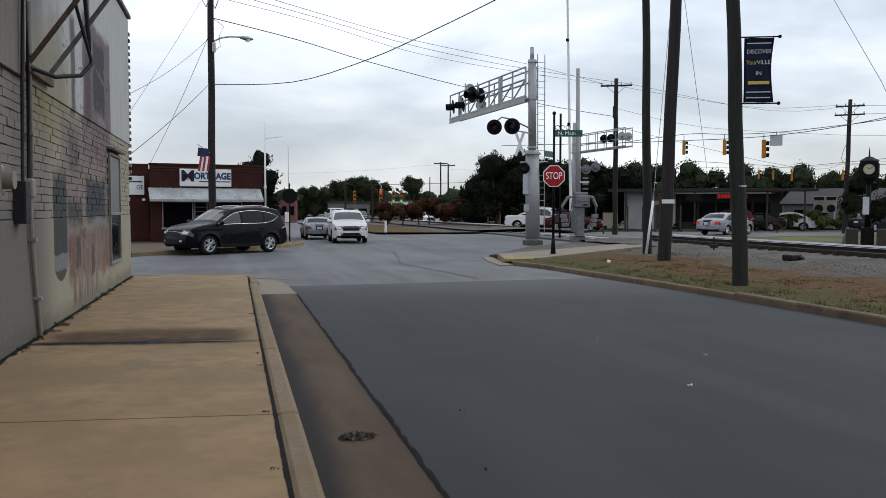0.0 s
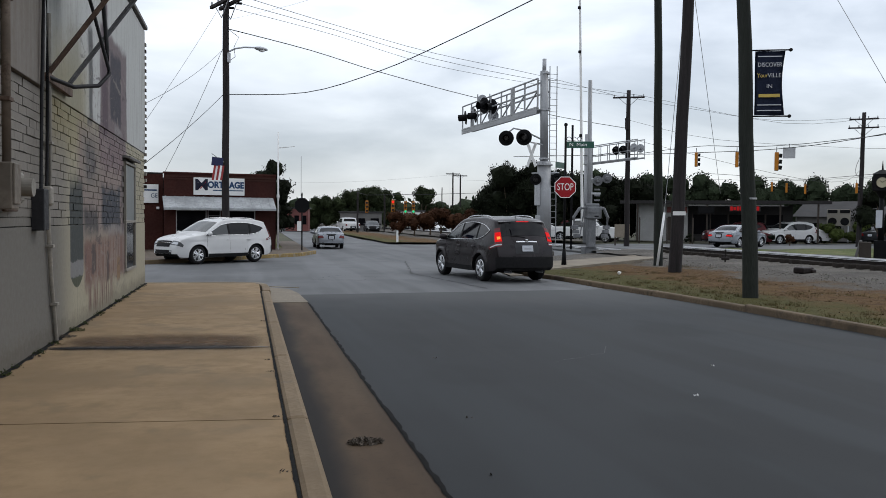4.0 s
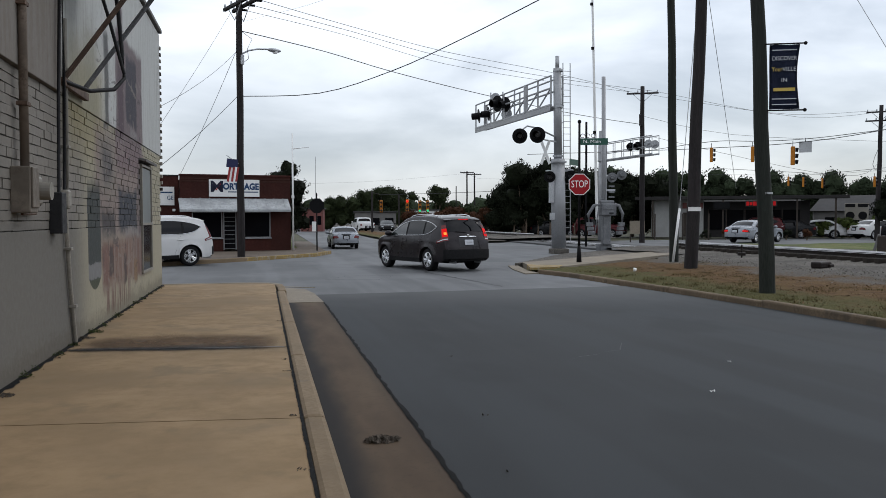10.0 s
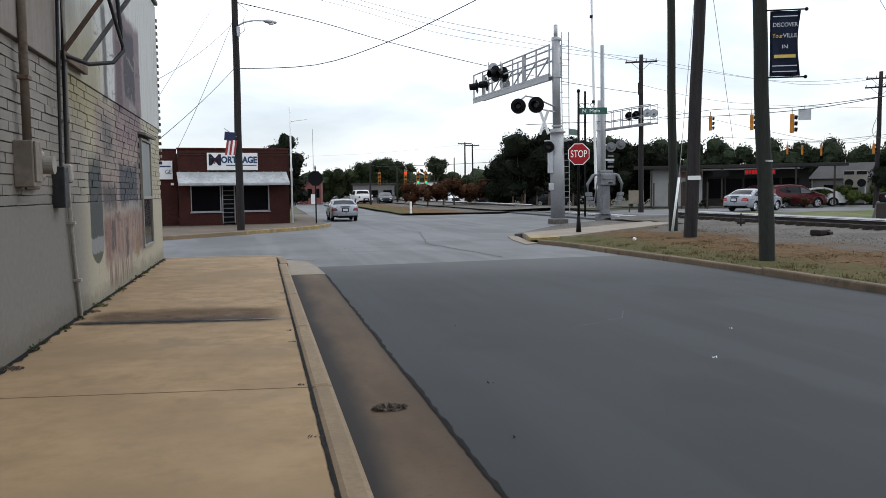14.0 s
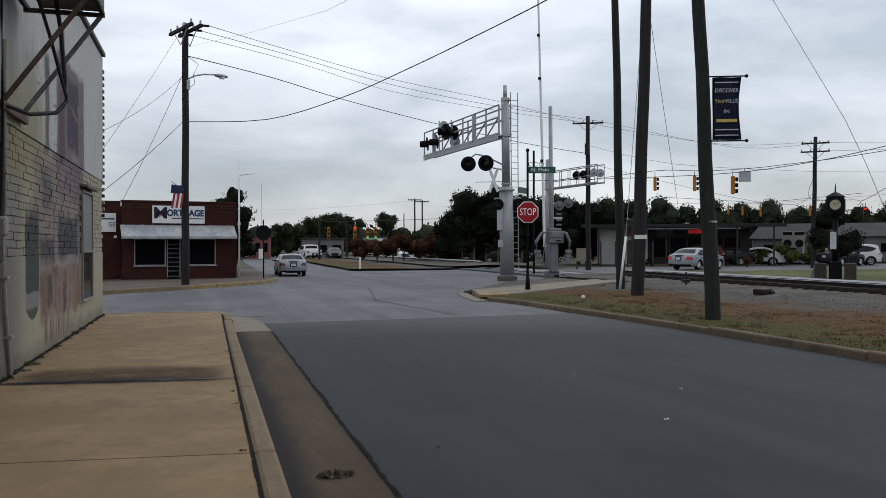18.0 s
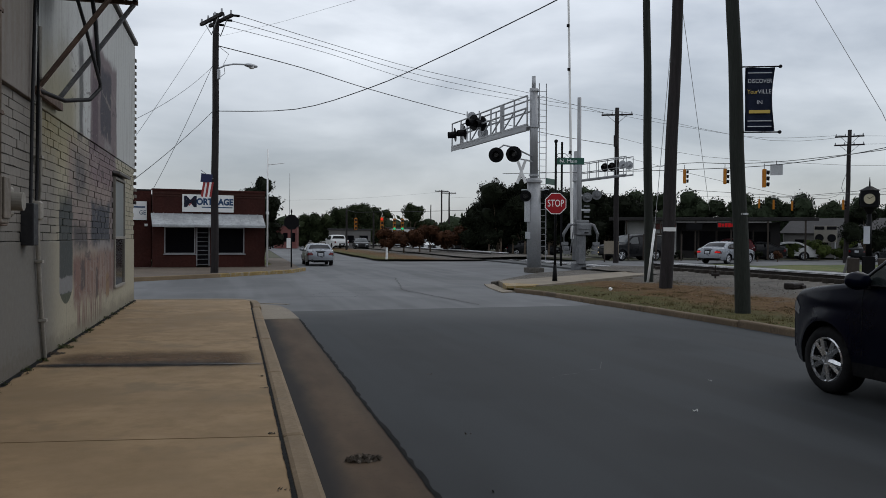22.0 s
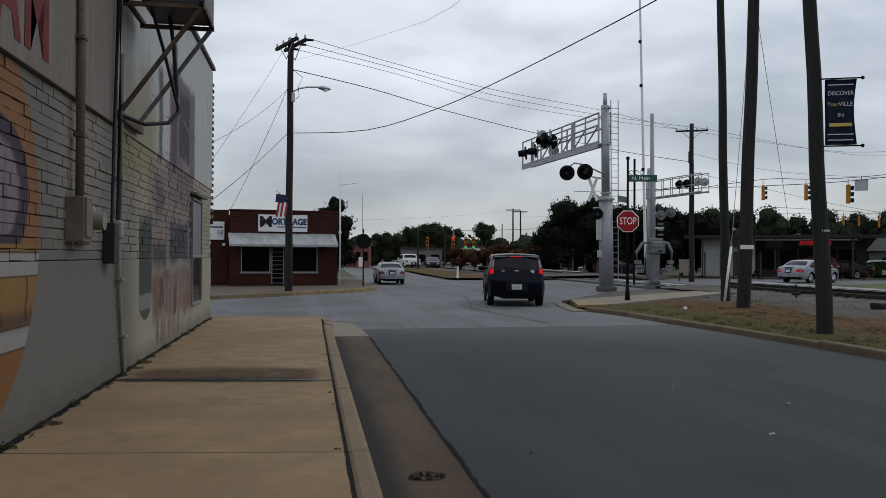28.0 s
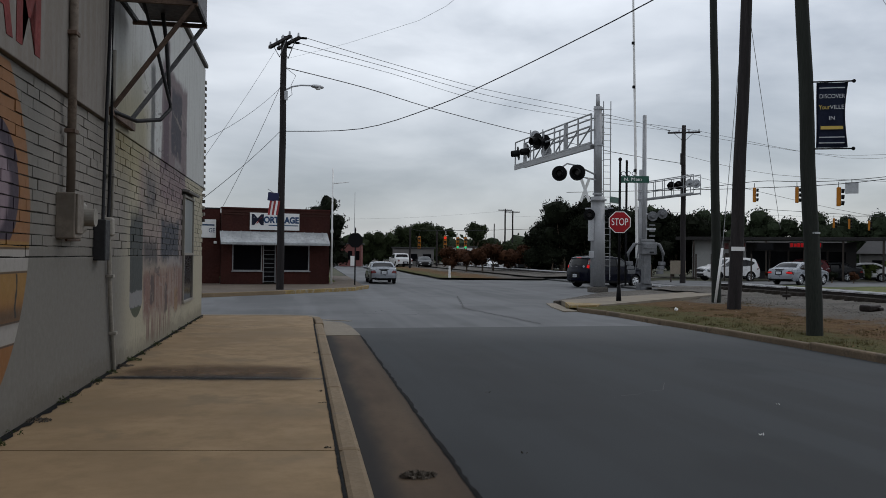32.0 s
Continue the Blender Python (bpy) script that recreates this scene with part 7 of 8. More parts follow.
# top: edge line from nose to tail; glass: foot and head lines of the side windows; screen, back: stretches of the windscreen and rear window
SHAPES = {
    "crossover": dict(W=1.82, wb=2.62, r=0.345, belt=1.03, low=0.25, tum=0.19, roof=1.60, fillet=0.065, screen=(0.90, 0.30), back=(-1.80, -1.97), pillars=(-0.06, -1.06),
                      top=[(2.08, 0.36), (2.075, 0.60), (2.01, 0.76), (1.86, 0.88), (1.48, 0.975), (1.10, 1.035), (0.93, 1.09), (0.30, 1.47), (0.0, 1.565), (-0.5, 1.60), (-1.2, 1.595), (-1.72, 1.53), (-1.83, 1.42), (-1.96, 1.16), (-2.04, 0.98), (-2.09, 0.80), (-2.115, 0.60), (-2.12, 0.38)],
                      glass=([(0.98, 1.055), (0.2, 1.075), (-0.6, 1.085), (-1.10, 1.105), (-1.45, 1.18), (-1.70, 1.32)], [(0.98, 1.06), (0.55, 1.285), (0.25, 1.425), (-0.2, 1.51), (-0.8, 1.525), (-1.3, 1.465), (-1.58, 1.385), (-1.70, 1.325)]),
                      lamp=(0.95, 1.36, 0.10, 0.03), plate=0.84, head=(0.68, 0.80, 0.28, 0.16)),
    "boxy": dict(W=1.80, wb=2.57, r=0.335, belt=1.05, low=0.24, tum=0.15, roof=1.545, fillet=0.055, screen=(0.84, 0.40), back=(-1.72, -1.86), pillars=(-0.02, -0.98),
                 top=[(1.93, 0.34), (1.925, 0.66), (1.87, 0.86), (1.72, 0.95), (1.30, 1.01), (1.0, 1.05), (0.86, 1.09), (0.42, 1.43), (0.2, 1.51), (-0.3, 1.545), (-1.0, 1.545), (-1.54, 1.525), (-1.69, 1.47), (-1.78, 1.28), (-1.86, 1.08), (-1.91, 0.92), (-1.955, 0.74), (-1.97, 0.36)],
                 glass=([(0.84, 1.10), (0.0, 1.11), (-0.6, 1.115), (-1.03, 1.125), (-1.16, 1.19), (-1.32, 1.435)], [(0.84, 1.105), (0.45, 1.39), (0.25, 1.465), (-0.2, 1.485), (-0.8, 1.48), (-1.1, 1.47), (-1.32, 1.44)]),
                 lamp=(0.98, 1.43, 0.06, 0.012), plate=0.60, head=(0.76, 0.88, 0.22, 0.14)),
    "large": dict(W=1.98, wb=2.98, r=0.385, belt=1.16, low=0.33, tum=0.15, roof=1.80, fillet=0.07, screen=(1.02, 0.55), back=(-2.42, -2.53), pillars=(0.0, -1.08),
                  top=[(2.32, 0.46), (2.315, 0.76), (2.25, 0.98), (2.05, 1.07), (1.5, 1.12), (1.18, 1.15), (1.05, 1.19), (0.55, 1.66), (0.3, 1.76), (-0.5, 1.80), (-1.8, 1.79), (-2.3, 1.74), (-2.42, 1.62), (-2.52, 1.25), (-2.57, 1.05), (-2.61, 0.8), (-2.62, 0.48)],
                  glass=([(1.0, 1.215), (0.0, 1.23), (-1.2, 1.24), (-2.1, 1.25), (-2.24, 1.34)], [(1.0, 1.22), (0.62, 1.57), (0.35, 1.69), (-0.5, 1.72), (-1.4, 1.715), (-2.05, 1.69), (-2.24, 1.60)]),
                  lamp=(0.98, 1.30, 0.13, 0.05), plate=0.78, head=(0.84, 0.96, 0.28, 0.10)),
    "sedan": dict(W=1.80, wb=2.72, r=0.325, belt=0.93, low=0.23, tum=0.20, roof=1.35, fillet=0.06, screen=(0.92, 0.20), back=(-1.20, -1.66), pillars=(-0.18, -1.02),
                  top=[(2.22, 0.34), (2.205, 0.58), (2.10, 0.72), (1.7, 0.82), (1.2, 0.885), (0.95, 0.93), (0.2, 1.26), (-0.15, 1.34), (-0.7, 1.35), (-1.15, 1.28), (-1.72, 1.00), (-2.0, 0.945), (-2.18, 0.925), (-2.26, 0.84), (-2.31, 0.65), (-2.32, 0.38)],
                  glass=([(0.85, 0.95), (0.0, 0.965), (-0.8, 0.975), (-1.2, 0.985), (-1.45, 1.03)], [(0.85, 0.955), (0.3, 1.19), (-0.1, 1.28), (-0.7, 1.29), (-1.15, 1.20), (-1.45, 1.035)]),
                  lamp=(0.68, 0.84, 0.26, 0.16), plate=0.72, head=(0.58, 0.68, 0.28, 0.16)),
    "pickup": dict(W=1.96, wb=3.45, r=0.385, belt=1.14, low=0.34, tum=0.15, roof=1.71, fillet=0.06, screen=(1.28, 0.86), back=(-0.80, -0.90), pillars=(0.25, -0.70),
                   top=[(2.62, 0.48), (2.605, 0.82), (2.52, 1.0), (2.3, 1.06), (1.5, 1.12), (1.32, 1.16), (0.85, 1.58), (0.6, 1.68), (0.0, 1.71), (-0.6, 1.69), (-0.8, 1.6), (-0.95, 1.14), (-1.1, 1.09), (-2.0, 1.09), (-2.62, 1.08), (-2.74, 1.03), (-2.77, 0.8), (-2.78, 0.5)],
                   glass=([(1.2, 1.18), (0.3, 1.19), (-0.5, 1.20), (-0.76, 1.25)], [(1.2, 1.185), (0.8, 1.53), (0.5, 1.62), (-0.4, 1.62), (-0.66, 1.55), (-0.76, 1.30)]),
                   lamp=(0.78, 1.00, 0.10, 0.04), plate=0.62, head=(0.82, 0.95, 0.26, 0.10)),
}


CAR_SCALE = 1.10


def vehicle(name, shape, material, label, at=(0, 0, 0), rz=0.0, brake=False, lights=False, rails=False, indicator=False, cat="car", group="", size=CAR_SCALE):
    S = SHAPES[shape]
    car = thing(name, label, cat, group, at, rz)
    car.scale = (size,) * 3
    W, B, r, wb, F, tum, low = S["W"], S["belt"], S["r"], S["wb"], S["fillet"], S["tum"], S["low"]
    tx, tz = curve(S["top"])
    xf, xr = tx[-1], tx[0]
    zn, zt = S["top"][0][1], S["top"][-1][1]
    R = r + 0.055
    axles = (wb / 2, -wb / 2)
    bx, bz = curve([(xf, zn), (xf - 0.05, low + 0.06), (xf - 0.22, low + 0.01), (0.6, low), (-0.6, low), (xr + 0.34, low + 0.03), (xr + 0.08, low + 0.08), (xr, zt)], 5)

    def upper(x):
        return float(np.interp(x, tx, tz))

    def lower(x):
        z = float(np.interp(x, bx, bz))
        for xw in axles:
            if abs(x - xw) < R:
                z = max(z, r + math.sqrt(R * R - (x - xw) ** 2) * 0.98)
        return min(z, upper(x) - 0.002)

    def ease(a, b, v):
        k = min(1.0, max(0.0, (v - a) / (b - a)))
        return k * k * (3 - 2 * k)

    def Y(x, z):
        """Half width of the flank: rounded ends, shoulder, leaning windows, flared arches."""
        e = min(1.0, max(0.0, (x - xf + 0.85) / 0.85))
        f = min(1.0, max(0.0, (xr + 0.75 - x) / 0.75))
        k = (1 - 0.20 * e ** 2.6) * (1 - 0.11 * f ** 2.4)
        s = 1.0 - 0.045 * max(0.0, (0.46 - z) / 0.22) ** 1.5 - 0.030 * ease(B - 0.16, B + 0.01, z)
        if z > B:
            s -= tum * ((z - B) / (S["roof"] - B)) ** 1.2
        y = W / 2 * k * s
        for xw in axles:
            d = math.hypot(x - xw, z - r)
            if z > r * 0.4 and d < R + 0.3:
                y += 0.024 * math.exp(-((d - R) / 0.085) ** 2)
        y -= 0.010 * math.exp(-((z - B + 0.20) / 0.035) ** 2) * (1 - e) * (1 - f)
        return y - 0.012 * math.exp(-((z - 0.50) / 0.06) ** 2) * (abs(x) < wb / 2 - R)

    xs = set(np.linspace(xr, xf, 44)) | set(tx) | set(bx)
    for xw in axles:
        xs |= {xw + R * math.cos(math.pi * k / 18) for k in range(19)} | {xw - R - 0.002, xw + R + 0.002}
    xs = sorted(x for x in xs if xr <= x <= xf)
    keep = [xs[0]]
    for x in xs[1:]:
        if x - keep[-1] > 0.0009:
            keep.append(x)
    xs = keep[::-1]
    top = [(x, upper(x)) for x in xs]

    def normal_at(x):
        i = int(np.searchsorted(tx, x))
        a, b = max(0, i - 2), min(len(tx) - 1, i + 1)
        d = Vector((tx[a] - tx[b], tz[a] - tz[b])).normalized()
        n = Vector((-d.y, d.x))
        return n if n.y > 0 or abs(n.y) < 0.3 and n.x * x > 0 else -n

    def crown(n):
        return 0.034 + 0.075 * n.x * n.x

    def skin(x, z, n, w, eps=0.0):
        """A point of the outer skin at the edge line's (x, z): w under 0 runs inwards over the top, 0 to 1 round the edge, past 1 down the flank."""
        yt = Y(x, z) - F
        if w < 0:
            v = max(0.0, (yt + w) / yt)
            o = F + crown(n) * (1 - v ** 2.3) + eps
            return (x + n.x * o, yt * v, z + n.y * o)
        if w <= 1:
            a = (1 - w) * math.pi / 2
            o = (F + eps) * math.sin(a)
            return (x + n.x * o, yt + (F + eps) * math.cos(a), z + n.y * o)
        q = (x - n.x * (w - 1), z - n.y * (w - 1))
        return (q[0], Y(*q) + eps, q[1])

    K, T = 15, 9
    bm = bmesh.new()
    rings, floor_rows = [], []
    for x, z in top:
        n, zl = normal_at(x), lower(x)
        half = [(x, Y(x, zl + (z - zl) * j / K), zl + (z - zl) * j / K) for j in range(K)]
        half += [skin(x, z, n, 1 - j / 4) for j in range(4)]
        yt = Y(x, z) - F
        half += [skin(x, z, n, -yt * (1 - (1 - j / T) ** 1.0)) if j else skin(x, z, n, 0.0) for j in range(T + 1)]
        rings.append([bm.verts.new(p) for p in half] + [bm.verts.new((p[0], -p[1], p[2])) for p in half[-2::-1]])
        floor_rows.append((x, half[0][1], zl))
    for u, v in zip(rings, rings[1:]):
        for k in range(len(u) - 1):
            bm.faces.new((u[k], u[k + 1], v[k + 1], v[k]))
    bmesh.ops.remove_doubles(bm, verts=bm.verts[:], dist=0.0004)
    bmesh.ops.recalc_face_normals(bm, faces=bm.faces[:])
    part("body", bm, material, car, smooth=True)
    b = bmesh.new()
    rows = [[b.verts.new((x, y * s, z + (0.0 if s in (1, -1) else 0.02))) for s in (1, 0.72, -0.72, -1)] for x, y, z in floor_rows]
    for u, v in zip(rows, rows[1:]):
        for k in range(3):
            b.faces.new((u[k], v[k], v[k + 1], u[k + 1]))
    part("underbody", b, "trim_black", car)
    part("axle_block", box((0, 0, r + 0.06), (wb + 0.9, W * 0.50, 0.34), bevel=0.04), "trim_black", car)

    def grid(fn, nu, nv, nm, mat, parent=car, lab=""):
        g_bm = bmesh.new()
        g = [[g_bm.verts.new(fn(i / nu, j / nv)) for i in range(nu + 1)] for j in range(nv + 1)]
        for p, q in zip(g, g[1:]):
            for i in range(nu):
                g_bm.faces.new((p[i], p[i + 1], q[i + 1], q[i]))
        return part(nm, g_bm, mat, parent, lab, smooth=True)

    def over(x0, x1, w0, w1, nm, mat, eps=0.006, parent=car, lab=""):
        """A sheet over the top skin between two stations, w0 and w1 its half widths as shares."""
        def fn(u, v):
            x = x0 + (x1 - x0) * v
            z, n = upper(x), normal_at(x)
            yt = (Y(x, z) - F)
            y = (2 * u - 1) * yt * (w0 + (w1 - w0) * v)
            p = skin(x, z, n, -(yt - abs(y)), eps)
            return (p[0], math.copysign(p[1], y), p[2])
        return grid(fn, 14, 10, nm, mat, parent, lab)

    over(S["screen"][0], S["screen"][1], 0.97, 0.95, "windscreen", "car_glass")
    over(S["back"][0], S["back"][1], 0.86, 0.90, "rear_window", "tint_glass")
    gl, gt = curve(S["glass"][0], 8), curve(S["glass"][1], 8)
    g0, g1 = S["glass"][0][0][0], S["glass"][0][-1][0]
    for s in (-1, 1):
        def flank(x, z, eps, s=s):
            return (x, s * (Y(x, z) + eps), z)

        def pane(u, v):
            x = g0 + (g1 - g0) * u
            a, c = float(np.interp(x, *gl)), float(np.interp(x, *gt))
            return flank(x, a + (max(c, a) - a) * v, 0.007)

        win = grid(pane, 40, 6, "side_window", "car_glass")
        for xp in S["pillars"]:
            def pillar(u, v, xp=xp):
                x = xp + (u - 0.5) * 0.085
                a, c = float(np.interp(x, *gl)), float(np.interp(x, *gt))
                return flank(x, a + (c - a) * v, 0.012)
            grid(pillar, 1, 6, "window_pillar", "trim_black", win)
        if S["pillars"][1] > g1 + 0.3:
            def rear_pane(u, v):
                x = S["pillars"][0] - 0.045 + (g1 + 0.01 - S["pillars"][0]) * u
                a, c = float(np.interp(x, *gl)), float(np.interp(x, *gt))
                return flank(x, a + 0.008 + (max(c - 0.008, a + 0.008) - a - 0.008) * v, 0.0095)
            grid(rear_pane, 24, 5, "privacy_glass", "tint_glass", win)
        loop = [flank(x, float(np.interp(x, *gl)) - 0.008, 0.010) for x in np.linspace(g0, g1, 26)] + [flank(x, float(np.interp(x, *gt)) + 0.008, 0.010) for x in np.linspace(g1, g0, 34)]
        part("window_trim", tube(loop, 0.013 if rails else 0.009, 5), "chrome" if rails else "trim_black", car, "bright chrome window surround" if rails else "", smooth=True)
        for xd in (S["pillars"][0] + 0.02, S["pillars"][1] + 0.10):
            part("door_handle", box((xd + 0.02, s * (Y(xd, B - 0.13) + 0.018), B - 0.135), (0.20, 0.028, 0.034), bevel=0.012), material, car, smooth=True)
        for xd in (S["pillars"][0] - 0.02, g0 - 0.05):
            part("door_seam", tube([flank(xd, z, -0.001) for z in np.linspace(low + 0.14, B + 0.01, 12)], 0.005, 4), "trim_black", car)
        xe = -wb / 2 + R + 0.10
        part("door_seam", tube([flank(xe - 0.16, B, -0.001), flank(xe - 0.12, B - 0.2, -0.001), flank(xe, r + 0.2, -0.001), flank(xe + 0.05, low + 0.14, -0.001)], 0.005, 4), "trim_black", car)

        def cladding(u, v):
            x = wb / 2 - R - 0.01 - (wb - 2 * R - 0.02) * u
            return flank(x, lower(x) + 0.001 + 0.13 * v, 0.014 - 0.01 * v)
        grid(cladding, 20, 3, "sill", "trim_black")
        # door mirror on its foot
        mb = bmesh.new()
        bmesh.ops.create_uvsphere(mb, u_segments=12, v_segments=8, radius=1.0, matrix=pose(g0 - 0.10, s * (W / 2 + 0.09), B + 0.09, 0, 0, -s * 12) @ Matrix.Diagonal((0.075, 0.125, 0.085, 1)))
        mirror = part("mirror", mb, material, car, smooth=True)
        part("mirror_foot", box((g0 - 0.10, s * (W / 2 - 0.03), B + 0.03), (0.07, 0.14, 0.04), bevel=0.01), "trim_black", mirror)
        if rails:
            rl = [skin(x, upper(x), normal_at(x), -0.05, e) for x, e in ((0.05, 0.0), (-0.15, 0.035), (-0.7, 0.04), (-1.2, 0.035), (-1.45, 0.0))]
            part("roof_rail", tube(smooth_pts([(p[0], s * p[1], p[2]) for p in rl], 4), 0.016, 6), "chrome", car, smooth=True)
        # wheels, each turning on its hub
        for xw in axles:
            wh = bmesh.new()
            prof = [(0.60 * r, -0.030), (0.66 * r, 0.0), (0.72 * r, 0.010), (0.92 * r, 0.006), (0.985 * r, -0.022), (r, -0.05), (r, -0.17), (0.97 * r, -0.20), (0.62 * r, -0.21), (0.02, -0.21)]
            rr = [[wh.verts.new((q * math.cos(a), s * d, q * math.sin(a))) for q, d in prof] for a in [2 * math.pi * k / 32 for k in range(32)]]
            for k in range(32):
                for j in range(len(prof) - 1):
                    wh.faces.new((rr[k][j], rr[k][j + 1], rr[(k + 1) % 32][j + 1], rr[(k + 1) % 32][j]))
            bmesh.ops.recalc_face_normals(wh, faces=wh.faces[:])
            tyre = part("wheel", wh, "tyre", car, smooth=True)
            tyre.matrix_basis = Matrix.Translation((xw, s * (W / 2 - 0.035), r))
            dish = bmesh.new()
            dp = [(0.03, -0.10), (0.50 * r, -0.10), (0.60 * r, -0.06), (0.62 * r, -0.012), (0.655 * r, -0.002)]
            dr = [[dish.verts.new((q * math.cos(a), s * d, q * math.sin(a))) for q, d in dp] for a in [2 * math.pi * k / 28 for k in range(28)]]
            for k in range(28):
                for j in range(len(dp) - 1):
                    dish.faces.new((dr[k][j], dr[k][j + 1], dr[(k + 1) % 28][j + 1], dr[(k + 1) % 28][j]))
            bmesh.ops.recalc_face_normals(dish, faces=dish.faces[:])
            part("rim", dish, "rim_dark", tyre, smooth=True)
            sp = bmesh.new()
            tube([(0.635 * r * math.cos(a), s * -0.004, 0.635 * r * math.sin(a)) for a in [2 * math.pi * k / 24 for k in range(25)]], 0.014, 5, bm=sp)
            for k in range(5):
                for side in (-0.17, 0.17):
                    a0, a1 = 2 * math.pi * k / 5 + side * 0.5, 2 * math.pi * k / 5 + side * 1.25
                    p, q = Vector((0.13 * r * math.cos(a0), s * -0.016, 0.13 * r * math.sin(a0))), Vector((0.63 * r * math.cos(a1), s * -0.012, 0.63 * r * math.sin(a1)))
                    rod(p, q, 0.034, 0.028, 5, bm=sp)
            rod((0, s * -0.05, 0), (0, s * 0.002, 0), 0.19 * r, 0.16 * r, 14, bm=sp)
            part("spokes", sp, "rim", tyre, "alloy wheel with five twin spokes")
    # lamps that wrap round the corners
    def station(z, rear):
        rng_x = tx[:len(tx) // 2] if rear else tx[len(tx) // 2:][::-1]
        rng_z = tz[:len(tx) // 2] if rear else tz[len(tx) // 2:][::-1]
        for k in range(1, len(rng_x)):
            if rng_z[k] >= z:
                t = (z - rng_z[k - 1]) / max(1e-6, rng_z[k] - rng_z[k - 1])
                return float(rng_x[k - 1] + (rng_x[k] - rng_x[k - 1]) * min(1.0, max(0.0, t)))
        return float(rng_x[-1])

    def lens(nm, z0, z1, w0, w1, s, mat, rear=True, eps=0.007, taper=0.0, parent=car, lab=""):
        def fn(u, v):
            z = z0 + (z1 - z0) * v
            x = station(z, rear)
            k = 1 - taper * v
            w = (w0 + (w1 - w0) * u) * k if u < 1 else w1 * k
            w = w if w < 0 else (w * 8 if w < 0.125 else 1 + w - 0.125)
            p = skin(x, upper(x), normal_at(x), w, eps)
            return (p[0], s * p[1], p[2])
        return grid(fn, 14, 8, nm, mat, parent, lab)

    z0, z1, inner, outer = S["lamp"]
    lit = "brake_on" if brake else "lamp_red"
    for s in (-1, 1):
        tl = lens("tail_lamp", z0, z1, -inner, 0.125 + outer, s, "lamp_red", taper=0.35)
        if shape == "boxy":
            lens("tail_lamp_glow", z0 + 0.01, z0 + 0.15, -inner + 0.005, 0.10, s, lit, eps=0.012, parent=tl, lab="lit red brake light" if brake else "")
            lens("tail_lamp_core", z0 + 0.20, z1 - 0.06, -inner * 0.55, 0.05, s, "lamp_smoke", eps=0.011, taper=0.3, parent=tl, lab="greyish clear lamp core")
        elif shape == "crossover":
            lens("tail_lamp_glow", z0 + 0.07, z0 + 0.30, -inner + 0.005, 0.10, s, lit, eps=0.012, taper=0.2, parent=tl, lab="lit red brake light" if brake else "")
            lens("tail_lamp_foot", z0 - 0.045, z0 + 0.045, -inner * 0.9, 0.125 + 0.24, s, "lamp_red", eps=0.009, parent=tl)
            lens("turn_lamp", z0 + 0.12, z0 + 0.19, -inner * 0.6, 0.03, s, "turn_on" if indicator and s > 0 else "lamp_red", eps=0.016, parent=tl)
            lens("tail_lamp_strip", z0 - 0.015, z0 + 0.012, -inner * 0.8, 0.125 + 0.18, s, "lamp_clear", eps=0.013, parent=tl)
        else:
            lens("tail_lamp_glow", z0 + 0.03, z0 + (z1 - z0) * 0.6, -inner + 0.01, 0.10, s, lit, eps=0.012, parent=tl)
        h0, h1, hi, ho = S["head"]
        hl = lens("headlamp", h0, h1, -hi, 0.125 + ho, s, "lamp_smoke", False, 0.006, 0.12)
        lens("headlamp_beam", h0 + 0.025, h1 - 0.03, -hi * 0.75, 0.06, s, "head_on" if lights else "lamp_clear", False, 0.011, 0.2, hl)
        lens("fog_lamp", zn + 0.10, zn + 0.16, -0.24, -0.12, s, "head_on" if lights else "lamp_clear", False, 0.012)
    def band(za, zb, w, nm, mat, rear, eps=0.010, lab=""):
        """A strip across the nose or tail between two heights; w over 1 takes it round the corners."""
        def fn(u, v):
            z = za + (zb - za) * v
            x = station(z, rear)
            yt = Y(x, upper(x)) - F
            k = (2 * u - 1) * w
            q = -yt * (1 - abs(k)) if abs(k) < 1 else min(1.0, (abs(k) - 1) * 10) if abs(k) < 1.1 else 1 + (abs(k) - 1.1)
            p = skin(x, upper(x), normal_at(x), q, eps)
            return (p[0], math.copysign(p[1], k), p[2])
        return grid(fn, 36, 4, nm, mat, car, lab)

    h0, h1 = S["head"][:2]
    band(h0 - 0.06, h1 - 0.02, 0.62, "grille", "trim_black", False)
    part("badge_bar", tube([(p[0], y, p[2]) for y in np.linspace(-W * 0.26, W * 0.26, 9) for p in [skin(station((h0 + h1) / 2 - 0.02, False), (h0 + h1) / 2 - 0.02, normal_at(station((h0 + h1) / 2 - 0.02, False)), -(Y(xf, h0) - F - abs(y)), 0.016)]], 0.014, 5), "chrome", car)
    band(zn + 0.03, zn + 0.17, 0.78, "front_intake", "trim_black", False)
    # tail: plate recess, bumper foot, wiper, spoiler, high light
    dark_foot = shape in ("crossover", "large")
    part("bumper_foot", box((xr + 0.02, 0, zt - 0.03), (0.20, W * 0.66, 0.09), bevel=0.03), "trim_black", car)
    if dark_foot:
        band(zt + 0.004, zt + 0.27, 1.12, "rear_cladding", "trim_black", True)
    pz = S["plate"]
    px = station(pz, True)
    nrm = normal_at(px)
    out = F + crown(nrm)
    back = px + nrm.x * out
    lean = math.degrees(math.atan2(nrm.y, -nrm.x))
    band(pz - 0.11, pz + 0.12, 0.44 if shape != "sedan" else 0.30, "plate_recess", "trim_black" if shape != "crossover" else "lens_dull", True, 0.004)
    lp = part("number_plate", box((back - 0.018, 0, pz + nrm.y * out), (0.014, 0.31, 0.155), ry=lean, bevel=0.004), "pale_print", car)
